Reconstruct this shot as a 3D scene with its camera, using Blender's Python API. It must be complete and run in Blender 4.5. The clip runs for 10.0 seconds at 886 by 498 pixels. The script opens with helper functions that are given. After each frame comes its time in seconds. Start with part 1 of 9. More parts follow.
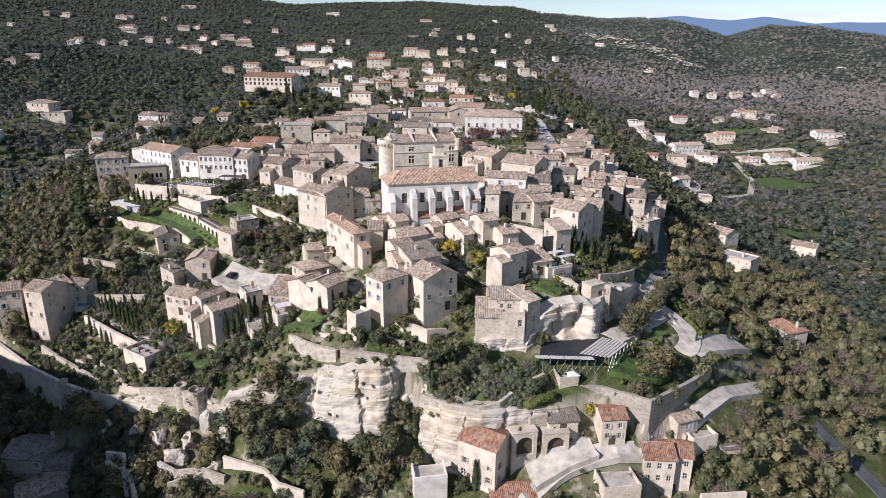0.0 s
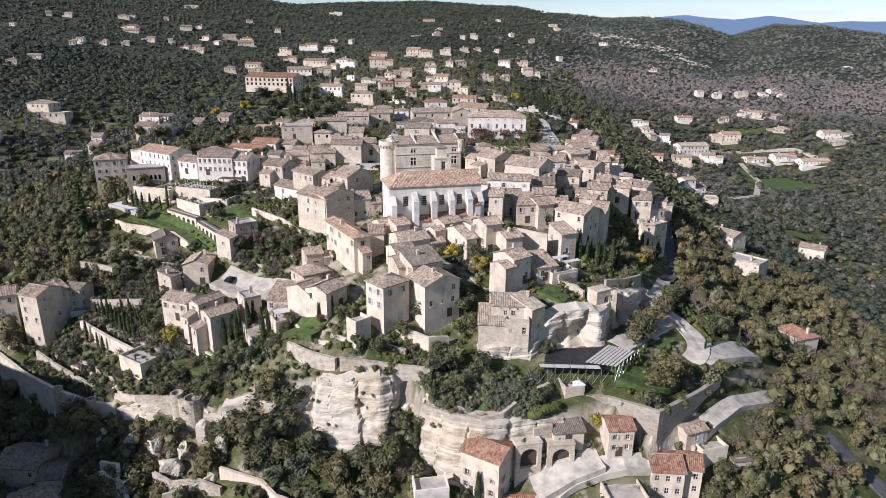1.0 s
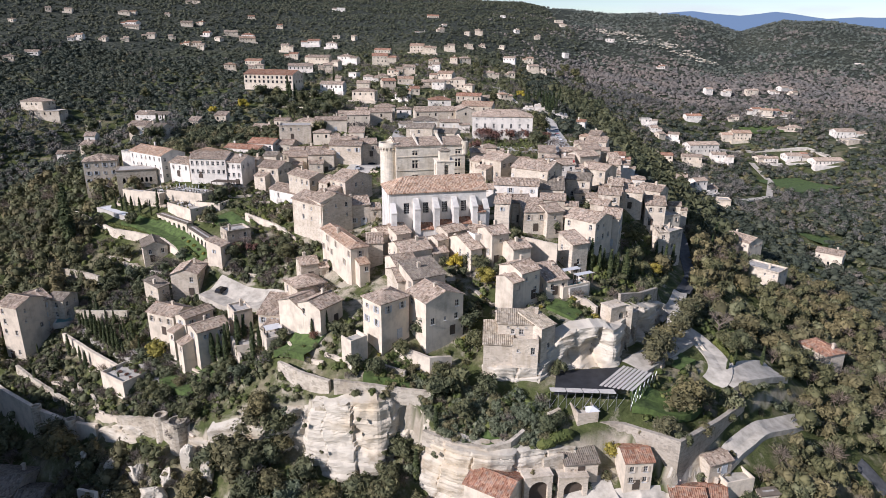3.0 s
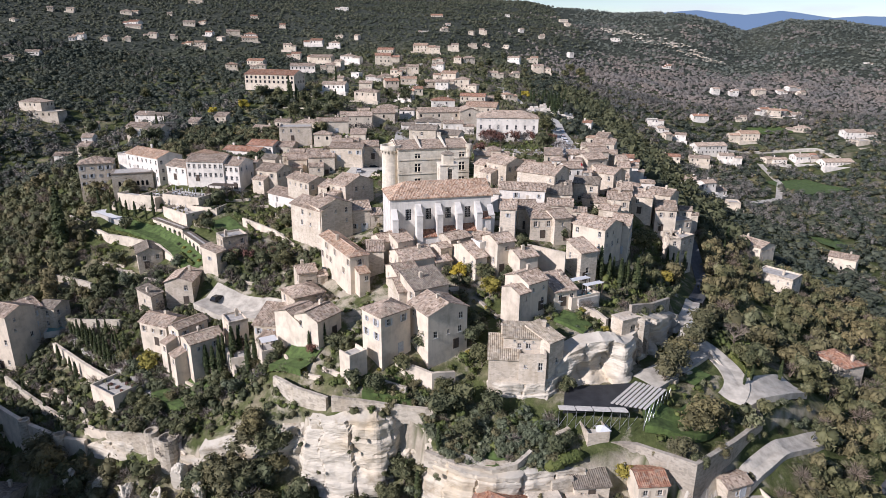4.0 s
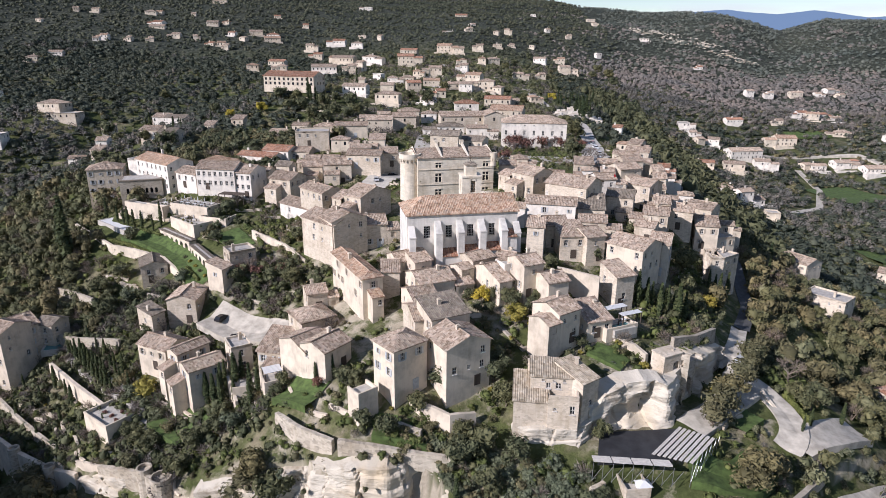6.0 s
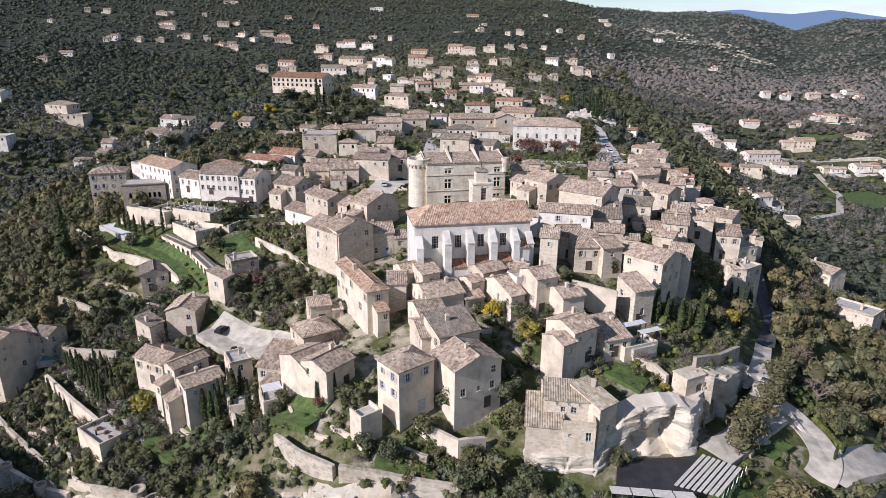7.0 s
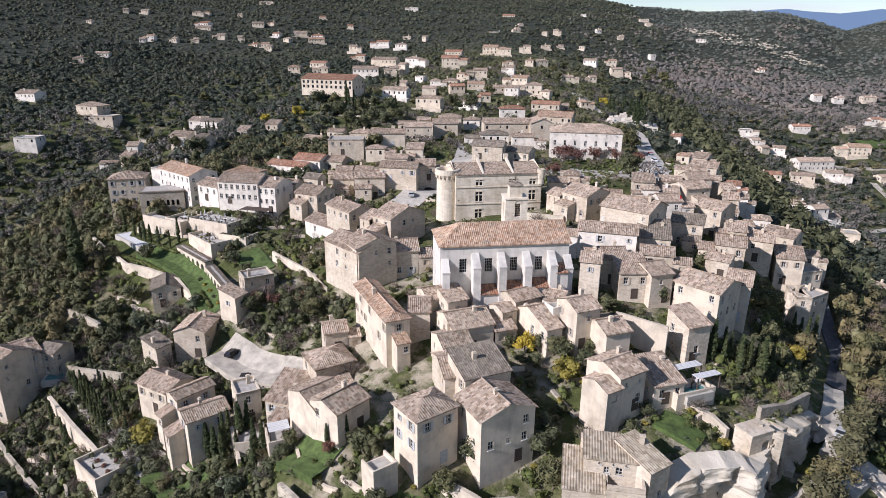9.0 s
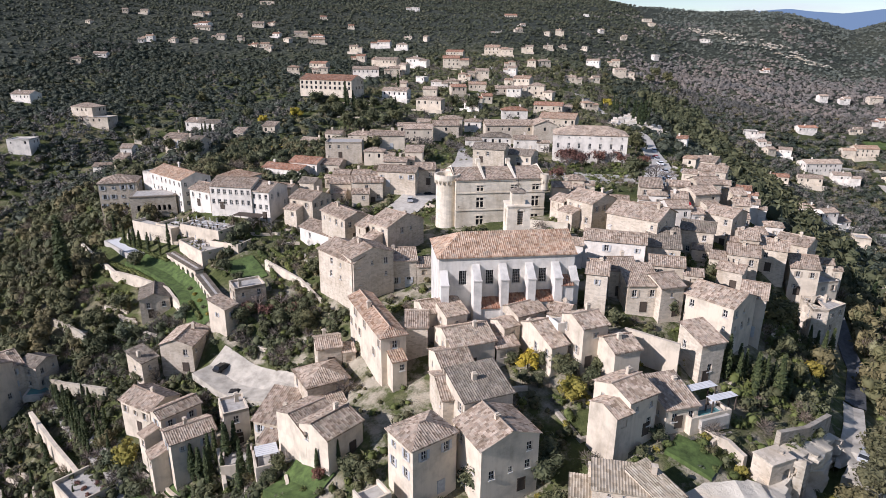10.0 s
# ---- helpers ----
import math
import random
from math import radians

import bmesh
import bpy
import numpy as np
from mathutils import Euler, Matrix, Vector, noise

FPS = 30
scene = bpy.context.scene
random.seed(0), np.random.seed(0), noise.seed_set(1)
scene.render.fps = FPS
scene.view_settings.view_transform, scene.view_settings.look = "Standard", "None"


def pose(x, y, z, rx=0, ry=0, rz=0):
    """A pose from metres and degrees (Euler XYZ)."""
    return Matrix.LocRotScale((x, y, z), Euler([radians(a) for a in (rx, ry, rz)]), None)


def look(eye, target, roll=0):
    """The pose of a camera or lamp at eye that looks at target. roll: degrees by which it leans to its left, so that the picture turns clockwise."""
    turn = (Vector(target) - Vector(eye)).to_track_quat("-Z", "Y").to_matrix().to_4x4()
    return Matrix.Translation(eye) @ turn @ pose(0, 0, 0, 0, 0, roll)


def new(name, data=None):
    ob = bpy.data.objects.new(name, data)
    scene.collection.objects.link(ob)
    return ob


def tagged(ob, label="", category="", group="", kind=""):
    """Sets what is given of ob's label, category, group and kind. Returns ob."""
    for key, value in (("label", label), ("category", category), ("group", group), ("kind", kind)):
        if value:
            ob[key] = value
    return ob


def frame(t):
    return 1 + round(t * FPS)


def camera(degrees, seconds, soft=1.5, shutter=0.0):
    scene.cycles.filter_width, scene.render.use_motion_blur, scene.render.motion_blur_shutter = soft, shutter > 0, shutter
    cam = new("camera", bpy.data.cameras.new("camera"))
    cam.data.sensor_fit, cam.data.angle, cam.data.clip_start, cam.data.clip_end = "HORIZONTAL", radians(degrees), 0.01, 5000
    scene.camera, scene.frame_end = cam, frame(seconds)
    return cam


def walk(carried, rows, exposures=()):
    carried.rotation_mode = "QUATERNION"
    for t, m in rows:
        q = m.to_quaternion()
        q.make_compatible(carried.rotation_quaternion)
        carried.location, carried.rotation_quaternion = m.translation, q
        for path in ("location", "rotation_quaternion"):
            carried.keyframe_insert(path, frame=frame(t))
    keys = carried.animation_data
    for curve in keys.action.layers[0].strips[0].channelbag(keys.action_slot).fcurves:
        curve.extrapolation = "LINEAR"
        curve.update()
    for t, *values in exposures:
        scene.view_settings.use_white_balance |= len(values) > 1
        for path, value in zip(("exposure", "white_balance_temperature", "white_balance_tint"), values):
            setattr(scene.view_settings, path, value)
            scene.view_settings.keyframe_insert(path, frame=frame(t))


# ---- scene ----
cam = camera(70.4, 10.0, soft=0.8)
PATH = [
    (0.0, look((5.03, -186.43, 38.19), (5.03, -91.21, 7.62), 0.60)),
    (0.5, look((5.16, -184.55, 38.24), (4.90, -89.36, 7.61), 0.55)),
    (1.0, look((5.25, -182.42, 38.29), (4.76, -87.23, 7.66), 0.54)),
    (1.5, look((5.37, -179.99, 38.34), (4.67, -84.81, 7.70), 0.53)),
    (2.0, look((5.40, -177.30, 38.42), (4.54, -82.12, 7.78), 0.52)),
    (2.5, look((5.41, -174.43, 38.46), (4.42, -79.35, 7.49), 0.56)),
    (4.0, look((5.42, -164.74, 38.56), (3.75, -69.76, 7.32), 0.52)),
    (4.5, look((5.42, -161.29, 38.65), (3.19, -66.33, 7.39), 0.53)),
    (5.0, look((5.35, -157.76, 38.76), (2.64, -62.81, 7.52), 0.52)),
    (5.5, look((5.28, -154.20, 38.90), (1.17, -59.31, 7.63), 0.54)),
    (7.0, look((5.14, -143.66, 39.27), (-1.67, -48.91, 8.01), 0.51)),
    (7.5, look((5.00, -140.12, 39.40), (-3.20, -45.49, 8.13), 0.53)),
    (8.0, look((4.88, -136.58, 39.49), (-4.62, -42.09, 8.17), 0.52)),
    (8.5, look((4.78, -132.99, 39.57), (-6.01, -38.62, 8.28), 0.53)),
    (9.0, look((4.71, -129.45, 39.59), (-7.17, -35.21, 8.33), 0.50)),
    (9.5, look((4.61, -126.00, 39.55), (-7.56, -31.79, 8.31), 0.52)),
    (10.0, look((4.43, -122.61, 39.57), (-7.73, -28.40, 8.32), 0.50)),
]
walk(cam, PATH, exposures=((0.0, 0.3, 5950, 19), (10.0, 0.3, 5950, 19)))

# ---- light ----
SUN_TO = Vector((-0.80, -0.60, 0.0)).normalized() * math.cos(radians(31)) + Vector((0, 0, math.sin(radians(31))))
world = bpy.data.worlds.new("sky")
scene.world = world
world.use_nodes = True
wn, wl = world.node_tree.nodes, world.node_tree.links
sky = wn.new("ShaderNodeTexSky")
sky.sky_type = "NISHITA"
sky.sun_disc = False
sky.sun_elevation = radians(31)
sky.sun_rotation = math.atan2(SUN_TO.x, SUN_TO.y)
sky.dust_density = 0.0
sky.ozone_density = 2.0
# thin broken cloud over the whole sky
wtc = wn.new("ShaderNodeTexCoord")
wmap = wn.new("ShaderNodeMapping")
wmap.inputs["Scale"].default_value = (1.6, 1.6, 9.0)
wcloud = wn.new("ShaderNodeTexNoise")
wcloud.inputs["Scale"].default_value = 2.6
wcloud.inputs["Detail"].default_value = 7
wramp = wn.new("ShaderNodeValToRGB")
wramp.color_ramp.elements[0].position, wramp.color_ramp.elements[1].position = 0.53, 0.78
wmix = wn.new("ShaderNodeMix")
wmix.data_type = "RGBA"
wmix.inputs[7].default_value = (7.4, 7.6, 8.0, 1)
wl.new(wtc.outputs["Generated"], wmap.inputs[0])
wl.new(wmap.outputs[0], wcloud.inputs["Vector"])
wl.new(wcloud.outputs["Fac"], wramp.inputs[0])
wl.new(wramp.outputs[0], wmix.inputs[0])
wl.new(sky.outputs[0], wmix.inputs[6])
wl.new(wmix.outputs[2], wn["Background"].inputs[0])
wn["Background"].inputs[1].default_value = 0.085
sun = new("sun", bpy.data.lights.new("sun", "SUN"))
sun.data.energy = 5.0
sun.data.angle = radians(0.6)
sun.data.color = (1.0, 0.955, 0.90)
sun.matrix_world = look(SUN_TO * 500, (0, 0, 0))


# ---- materials ----
def material(name, rough=0.9, spec=0.2):
    m = bpy.data.materials.new(name)
    m.use_nodes = True
    b = m.node_tree.nodes["Principled BSDF"]
    b.inputs["Roughness"].default_value = rough
    b.inputs["Specular IOR Level"].default_value = spec
    return m, m.node_tree.nodes, m.node_tree.links, b


def noise_node(n, l, coord, scale, detail=4, rough=0.6, stretch=None):
    t = n.new("ShaderNodeTexNoise")
    t.inputs["Scale"].default_value = scale
    t.inputs["Detail"].default_value = detail
    t.inputs["Roughness"].default_value = rough
    if stretch:
        mp = n.new("ShaderNodeMapping")
        mp.inputs["Scale"].default_value = stretch
        l.new(coord, mp.inputs[0])
        coord = mp.outputs[0]
    l.new(coord, t.inputs["Vector"])
    return t.outputs["Fac"]


def ramp(n, l, fac, *stops):
    r = n.new("ShaderNodeValToRGB")
    while len(r.color_ramp.elements) < len(stops):
        r.color_ramp.elements.new(0.5)
    for e, (p, c) in zip(r.color_ramp.elements, stops):
        e.position = p
        e.color = (*c, 1)
    l.new(fac, r.inputs[0])
    return r.outputs[0]


def mix(n, l, a, b, fac=0.5, mode="MIX"):
    x = n.new("ShaderNodeMix")
    x.data_type = "RGBA"
    x.blend_type = mode
    for k, v in ((6, a), (7, b), (0, fac)):
        if hasattr(v, "is_output"):
            l.new(v, x.inputs[k])
        else:
            x.inputs[k].default_value = (*v, 1) if k else v
    return x.outputs[2]


def bump(n, l, b, height, strength, distance):
    x = n.new("ShaderNodeBump")
    x.inputs["Strength"].default_value = strength
    x.inputs["Distance"].default_value = distance
    l.new(height, x.inputs["Height"])
    l.new(x.outputs[0], b.inputs["Normal"])


def vary(n, l, color, amount=0.25):
    """Shifts a colour a little from object to object."""
    info = n.new("ShaderNodeObjectInfo")
    tone = ramp(n, l, info.outputs["Random"], (0.0, (1 - amount,) * 3), (1.0, (1, 1, 1)))
    return mix(n, l, color, tone, 1.0, "MULTIPLY")


def scalec(c, k):
    return tuple(v * k for v in c)


def stone_material(name, base, joint=0.5, cell=1.6):
    """Rubble wall: uneven stones, mortar, patches and streaks of weathering."""
    m, n, l, b = material(name, 0.92, 0.15)
    pos = n.new("ShaderNodeNewGeometry").outputs["Position"]
    mp = n.new("ShaderNodeMapping")
    mp.inputs["Scale"].default_value = (cell, cell, cell * 1.9)
    l.new(pos, mp.inputs[0])
    v = n.new("ShaderNodeTexVoronoi")
    v.inputs["Scale"].default_value = 1.0
    l.new(mp.outputs[0], v.inputs["Vector"])
    stone = ramp(n, l, v.outputs["Color"], (0.0, scalec(base, 1 - 0.45 * joint)), (0.5, base), (1.0, scalec(base, 1.12)))
    patch = ramp(n, l, noise_node(n, l, pos, 0.22, 5), (0.33, (0.68, 0.64, 0.58)), (0.56, (1, 1, 1)))
    streak = ramp(n, l, noise_node(n, l, pos, 1.0, 4, 0.6, (1.3, 1.3, 0.18)), (0.3, (0.78, 0.75, 0.7)), (0.55, (1, 1, 1)))
    c = mix(n, l, stone, patch, 0.7, "MULTIPLY")
    c = mix(n, l, c, streak, 0.55, "MULTIPLY")
    l.new(vary(n, l, c, 0.16), b.inputs["Base Color"])
    bump(n, l, b, v.outputs["Distance"], 0.5 * joint, 0.08)
    return m


def render_material(name, base):
    """Lime render: smooth, blotched, streaked below eaves and sills."""
    m, n, l, b = material(name, 0.9, 0.2)
    pos = n.new("ShaderNodeNewGeometry").outputs["Position"]
    blotch = ramp(n, l, noise_node(n, l, pos, 0.35, 6), (0.3, scalec(base, 0.68)), (0.55, base))
    streak = ramp(n, l, noise_node(n, l, pos, 1.0, 5, 0.65, (1.6, 1.6, 0.2)), (0.3, (0.84, 0.81, 0.77)), (0.5, (1, 1, 1)))
    c = mix(n, l, blotch, streak, 0.6, "MULTIPLY")
    l.new(vary(n, l, c, 0.12), b.inputs["Base Color"])
    bump(n, l, b, noise_node(n, l, pos, 3.0, 6), 0.25, 0.05)
    return m


def tile_material(name, dark, mid, light):
    """Canal tiles: each tile has its own tone, lichen lies over them in patches."""
    m, n, l, b = material(name, 0.88, 0.15)
    uv = n.new("ShaderNodeUVMap").outputs[0]
    pos = n.new("ShaderNodeNewGeometry").outputs["Position"]
    mp = n.new("ShaderNodeMapping")
    mp.inputs["Scale"].default_value = (2.5, 1.9, 1)
    l.new(uv, mp.inputs[0])
    snap = n.new("ShaderNodeVectorMath")
    snap.operation = "FLOOR"
    l.new(mp.outputs[0], snap.inputs[0])
    info = n.new("ShaderNodeObjectInfo")
    off = n.new("ShaderNodeVectorMath")
    off.operation = "ADD"
    l.new(snap.outputs[0], off.inputs[0])
    l.new(info.outputs["Location"], off.inputs[1])
    wn_ = n.new("ShaderNodeTexWhiteNoise")
    wn_.noise_dimensions = "3D"
    l.new(off.outputs[0], wn_.inputs["Vector"])
    tile = ramp(n, l, wn_.outputs["Value"], (0.0, dark), (0.45, mid), (1.0, light))
    lichen = ramp(n, l, noise_node(n, l, pos, 0.5, 6), (0.38, (0.62, 0.6, 0.56)), (0.62, (1.05, 1.02, 1.0)))
    c = mix(n, l, tile, lichen, 0.75, "MULTIPLY")
    grey = mix(n, l, c, (0.30, 0.27, 0.225), ramp(n, l, noise_node(n, l, pos, 0.9, 5), (0.48, (0, 0, 0)), (0.7, (0.6, 0.6, 0.6))))
    l.new(vary(n, l, grey, 0.3), b.inputs["Base Color"])
    bump(n, l, b, wn_.outputs["Value"], 0.3, 0.06)
    return m


def plain(name, color, rough=0.7, metal=0.0, grain=0.15, scale=2.0):
    m, n, l, b = material(name, rough, 0.3)
    pos = n.new("ShaderNodeNewGeometry").outputs["Position"]
    c = ramp(n, l, noise_node(n, l, pos, scale, 5), (0.3, scalec(color, 1 - grain)), (0.7, scalec(color, 1 + grain)))
    l.new(c, b.inputs["Base Color"])
    b.inputs["Metallic"].default_value = metal
    return m


def leaf_material(name, dark, light, per_island=True):
    m, n, l, b = material(name, 0.75, 0.2)
    pos = n.new("ShaderNodeNewGeometry")
    info = n.new("ShaderNodeObjectInfo")
    a = ramp(n, l, pos.outputs["Random Per Island"], (0.0, dark), (1.0, light))
    o = ramp(n, l, info.outputs["Random"], (0.0, (0.8, 0.84, 0.82)), (0.5, (1, 1, 1)), (1.0, (1.12, 1.05, 0.92)))
    c = mix(n, l, a, o, 1.0, "MULTIPLY")
    big = ramp(n, l, noise_node(n, l, pos.outputs["Position"], 0.025, 4), (0.35, (0.75, 0.8, 0.8)), (0.65, (1.2, 1.1, 1.0)))
    l.new(mix(n, l, c, big, 0.8, "MULTIPLY"), b.inputs["Base Color"])
    return m


STONE = stone_material("limestone_rubble", (0.63, 0.54, 0.425))
STONE_GREY = stone_material("grey_rubble", (0.44, 0.385, 0.31), 0.7)
WALLSTONE = stone_material("dry_stone", (0.52, 0.455, 0.36), 0.9, 1.3)
CREAM = render_material("cream_render", (0.68, 0.58, 0.45))
WHITE = render_material("white_render", (0.78, 0.71, 0.615))
CHURCH = render_material("pale_lime_render", (0.71, 0.66, 0.585))
ASHLAR = stone_material("castle_ashlar", (0.74, 0.655, 0.525), 0.25, 1.0)
TAN = tile_material("tan_tiles", (0.24, 0.175, 0.125), (0.45, 0.345, 0.26), (0.60, 0.49, 0.385))
PALETILE = tile_material("pale_tiles", (0.30, 0.245, 0.175), (0.46, 0.385, 0.285), (0.58, 0.50, 0.385))
RED = tile_material("red_tiles", (0.26, 0.12, 0.075), (0.40, 0.205, 0.13), (0.52, 0.33, 0.22))
ORANGE = tile_material("orange_tiles", (0.30, 0.175, 0.11), (0.48, 0.325, 0.22), (0.60, 0.45, 0.33))
GREYTILE = tile_material("grey_tiles", (0.17, 0.14, 0.11), (0.27, 0.225, 0.175), (0.38, 0.32, 0.25))
GRAVEL = plain("roof_gravel", (0.38, 0.35, 0.31), 0.95, 0, 0.25, 1.2)
GLASS = plain("dark_glass", (0.02, 0.022, 0.025), 0.12, 0, 0.1)
FRAME = plain("painted_frame", (0.55, 0.52, 0.47), 0.6)
SHUT_BLUE = plain("blue_grey_paint", (0.44, 0.445, 0.44), 0.65)
SHUT_TAN = plain("tan_paint", (0.42, 0.35, 0.27), 0.65)
DARKWOOD = plain("dark_wood", (0.08, 0.06, 0.045), 0.8)
ASPHALT = plain("asphalt", (0.085, 0.085, 0.085), 0.9, 0, 0.3, 1.0)
PALEROAD = plain("pale_gravel", (0.43, 0.385, 0.315), 0.95, 0, 0.32, 0.45)
PAVING = plain("paving", (0.42, 0.385, 0.33), 0.9, 0, 0.2, 0.8)
LAWN = plain("lawn_grass", (0.07, 0.102, 0.028), 0.9, 0, 0.5, 0.7)
WATER = plain("pool_water", (0.10, 0.22, 0.21), 0.08, 0, 0.1)
WHITECLOTH = plain("white_cover", (0.62, 0.61, 0.59), 0.7, 0, 0.05)
PALEBOARD = plain("weathered_board", (0.50, 0.465, 0.41), 0.8, 0, 0.2, 1.5)
BLACKFLOOR = plain("black_stage", (0.03, 0.03, 0.032), 0.6, 0, 0.4, 0.4)
STEEL = plain("scaffold_steel", (0.45, 0.45, 0.45), 0.4, 0.8)
BARK = plain("bark", (0.13, 0.105, 0.08), 0.95, 0, 0.3, 4)
OAK = leaf_material("oak_leaves", (0.048, 0.054, 0.026), (0.135, 0.136, 0.072))
OLIVE = leaf_material("olive_leaves", (0.065, 0.076, 0.042), (0.18, 0.19, 0.12))
CYPRESS = leaf_material("cypress_leaves", (0.022, 0.034, 0.014), (0.07, 0.085, 0.035))
YELLOW = leaf_material("yellow_leaves", (0.26, 0.2, 0.025), (0.46, 0.38, 0.06))
GOLDEN = leaf_material("golden_leaves", (0.15, 0.13, 0.025), (0.30, 0.25, 0.06))
RUSSET = leaf_material("russet_leaves", (0.095, 0.05, 0.042), (0.19, 0.10, 0.08))
HEDGE = leaf_material("hedge_leaves", (0.055, 0.07, 0.02), (0.14, 0.158, 0.052))
TWIG = leaf_material("bare_twigs", (0.11, 0.092, 0.082), (0.23, 0.20, 0.18))
# holm oak green, darkened so its colour carries the far hills' shadow
DARKOAK = leaf_material("shaded_holm_oak_leaves", (0.034, 0.042, 0.028), (0.082, 0.092, 0.066))
# garrigue grey-green, with the haze of distance mixed into the colour
FARLEAF = leaf_material("hazed_garrigue_leaves", (0.075, 0.085, 0.070), (0.145, 0.155, 0.128))
WINTER = leaf_material("winter_twigs", (0.15, 0.132, 0.118), (0.205, 0.182, 0.164))
BROWNLEAF = leaf_material("brown_green_leaves", (0.070, 0.064, 0.032), (0.18, 0.16, 0.085))


def rock_material():
    m, n, l, b = material("limestone_rock", 0.95, 0.1)
    pos = n.new("ShaderNodeNewGeometry").outputs["Position"]
    strata = noise_node(n, l, pos, 1.0, 8, 0.72, (0.10, 0.10, 1.5))
    c = ramp(n, l, strata, (0.3, (0.44, 0.385, 0.305)), (0.48, (0.54, 0.48, 0.385)), (0.72, (0.61, 0.55, 0.45)))
    stain = ramp(n, l, noise_node(n, l, pos, 0.16, 6, 0.65), (0.34, (0.55, 0.5, 0.43)), (0.46, (1, 1, 1)))
    warm = ramp(n, l, noise_node(n, l, pos, 0.09, 4), (0.5, (1, 1, 1)), (0.72, (1.0, 0.91, 0.78)))
    c = mix(n, l, mix(n, l, c, stain, 0.8, "MULTIPLY"), warm, 1.0, "MULTIPLY")
    l.new(c, b.inputs["Base Color"])
    bump(n, l, b, noise_node(n, l, pos, 2.2, 8, 0.7, (0.5, 0.5, 1.3)), 0.7, 0.3)
    return m


def ground_material():
    """Dry grass, scrub and soil on the gentle parts, bare limestone where the slope is steep."""
    m, n, l, b = material("hill_ground", 0.95, 0.1)
    geo = n.new("ShaderNodeNewGeometry")
    pos = geo.outputs["Position"]
    grass = ramp(n, l, noise_node(n, l, pos, 0.08, 7, 0.65), (0.3, (0.045, 0.058, 0.022)), (0.5, (0.085, 0.098, 0.038)), (0.66, (0.23, 0.20, 0.14)))
    fine = ramp(n, l, noise_node(n, l, pos, 0.9, 6, 0.7), (0.3, (0.55, 0.55, 0.5)), (0.7, (1.3, 1.25, 1.15)))
    grass = mix(n, l, grass, fine, 0.9, "MULTIPLY")
    bare = ramp(n, l, noise_node(n, l, pos, 0.25, 6, 0.7), (0.3, (0.28, 0.235, 0.17)), (0.65, (0.46, 0.40, 0.31)))
    sep = n.new("ShaderNodeSeparateXYZ")
    l.new(geo.outputs["Normal"], sep.inputs[0])
    steep = ramp(n, l, sep.outputs["Z"], (0.42, (1, 1, 1)), (0.62, (0, 0, 0)))
    mp = n.new("ShaderNodeMapping")
    mp.inputs["Location"].default_value = (0.05, 0.08, 0)
    mp.inputs["Scale"].default_value = (1 / 120, 1 / 110, 0)
    l.new(pos, mp.inputs[0])
    grad = n.new("ShaderNodeTexGradient")
    grad.gradient_type = "SPHERICAL"
    l.new(mp.outputs[0], grad.inputs[0])
    trodden = n.new("ShaderNodeMath")
    trodden.operation = "MULTIPLY_ADD"
    trodden.inputs[1].default_value = 0.2
    l.new(grad.outputs["Fac"], trodden.inputs[0])
    l.new(noise_node(n, l, pos, 0.14, 6, 0.7), trodden.inputs[2])
    patch = ramp(n, l, trodden.outputs[0], (0.62, (0, 0, 0)), (0.74, (0.85, 0.85, 0.85)))
    either = mix(n, l, steep, patch, 1.0, "LIGHTEN")
    # beyond the town: low garrigue scrub, tuft by tuft, darker between the tufts
    mp2 = n.new("ShaderNodeMapping")
    mp2.inputs["Location"].default_value = (0.02, -0.14, 0)
    mp2.inputs["Scale"].default_value = (1 / 620, 1 / 620, 0)
    l.new(pos, mp2.inputs[0])
    grad2 = n.new("ShaderNodeTexGradient")
    grad2.gradient_type = "SPHERICAL"
    l.new(mp2.outputs[0], grad2.inputs[0])
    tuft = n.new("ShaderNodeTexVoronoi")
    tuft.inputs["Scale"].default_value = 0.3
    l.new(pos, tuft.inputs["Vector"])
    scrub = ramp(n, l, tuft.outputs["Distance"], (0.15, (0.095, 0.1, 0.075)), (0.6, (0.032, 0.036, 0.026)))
    scrub = mix(n, l, scrub, ramp(n, l, noise_node(n, l, pos, 0.012, 6, 0.65), (0.35, (0.75, 0.78, 0.8)), (0.65, (1.2, 1.15, 1.1))), 0.9, "MULTIPLY")
    stony = ramp(n, l, noise_node(n, l, pos, 0.05, 8, 0.75), (0.66, (0, 0, 0)), (0.74, (0.7, 0.7, 0.7)))
    scrub = mix(n, l, scrub, (0.30, 0.27, 0.23), stony)
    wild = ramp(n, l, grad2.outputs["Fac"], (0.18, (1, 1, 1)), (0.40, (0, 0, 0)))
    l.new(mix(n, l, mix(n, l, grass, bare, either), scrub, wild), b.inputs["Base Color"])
    bump(n, l, b, noise_node(n, l, pos, 1.2, 8, 0.7), 0.8, 0.4)
    return m


ROCK = rock_material()
GROUND = ground_material()


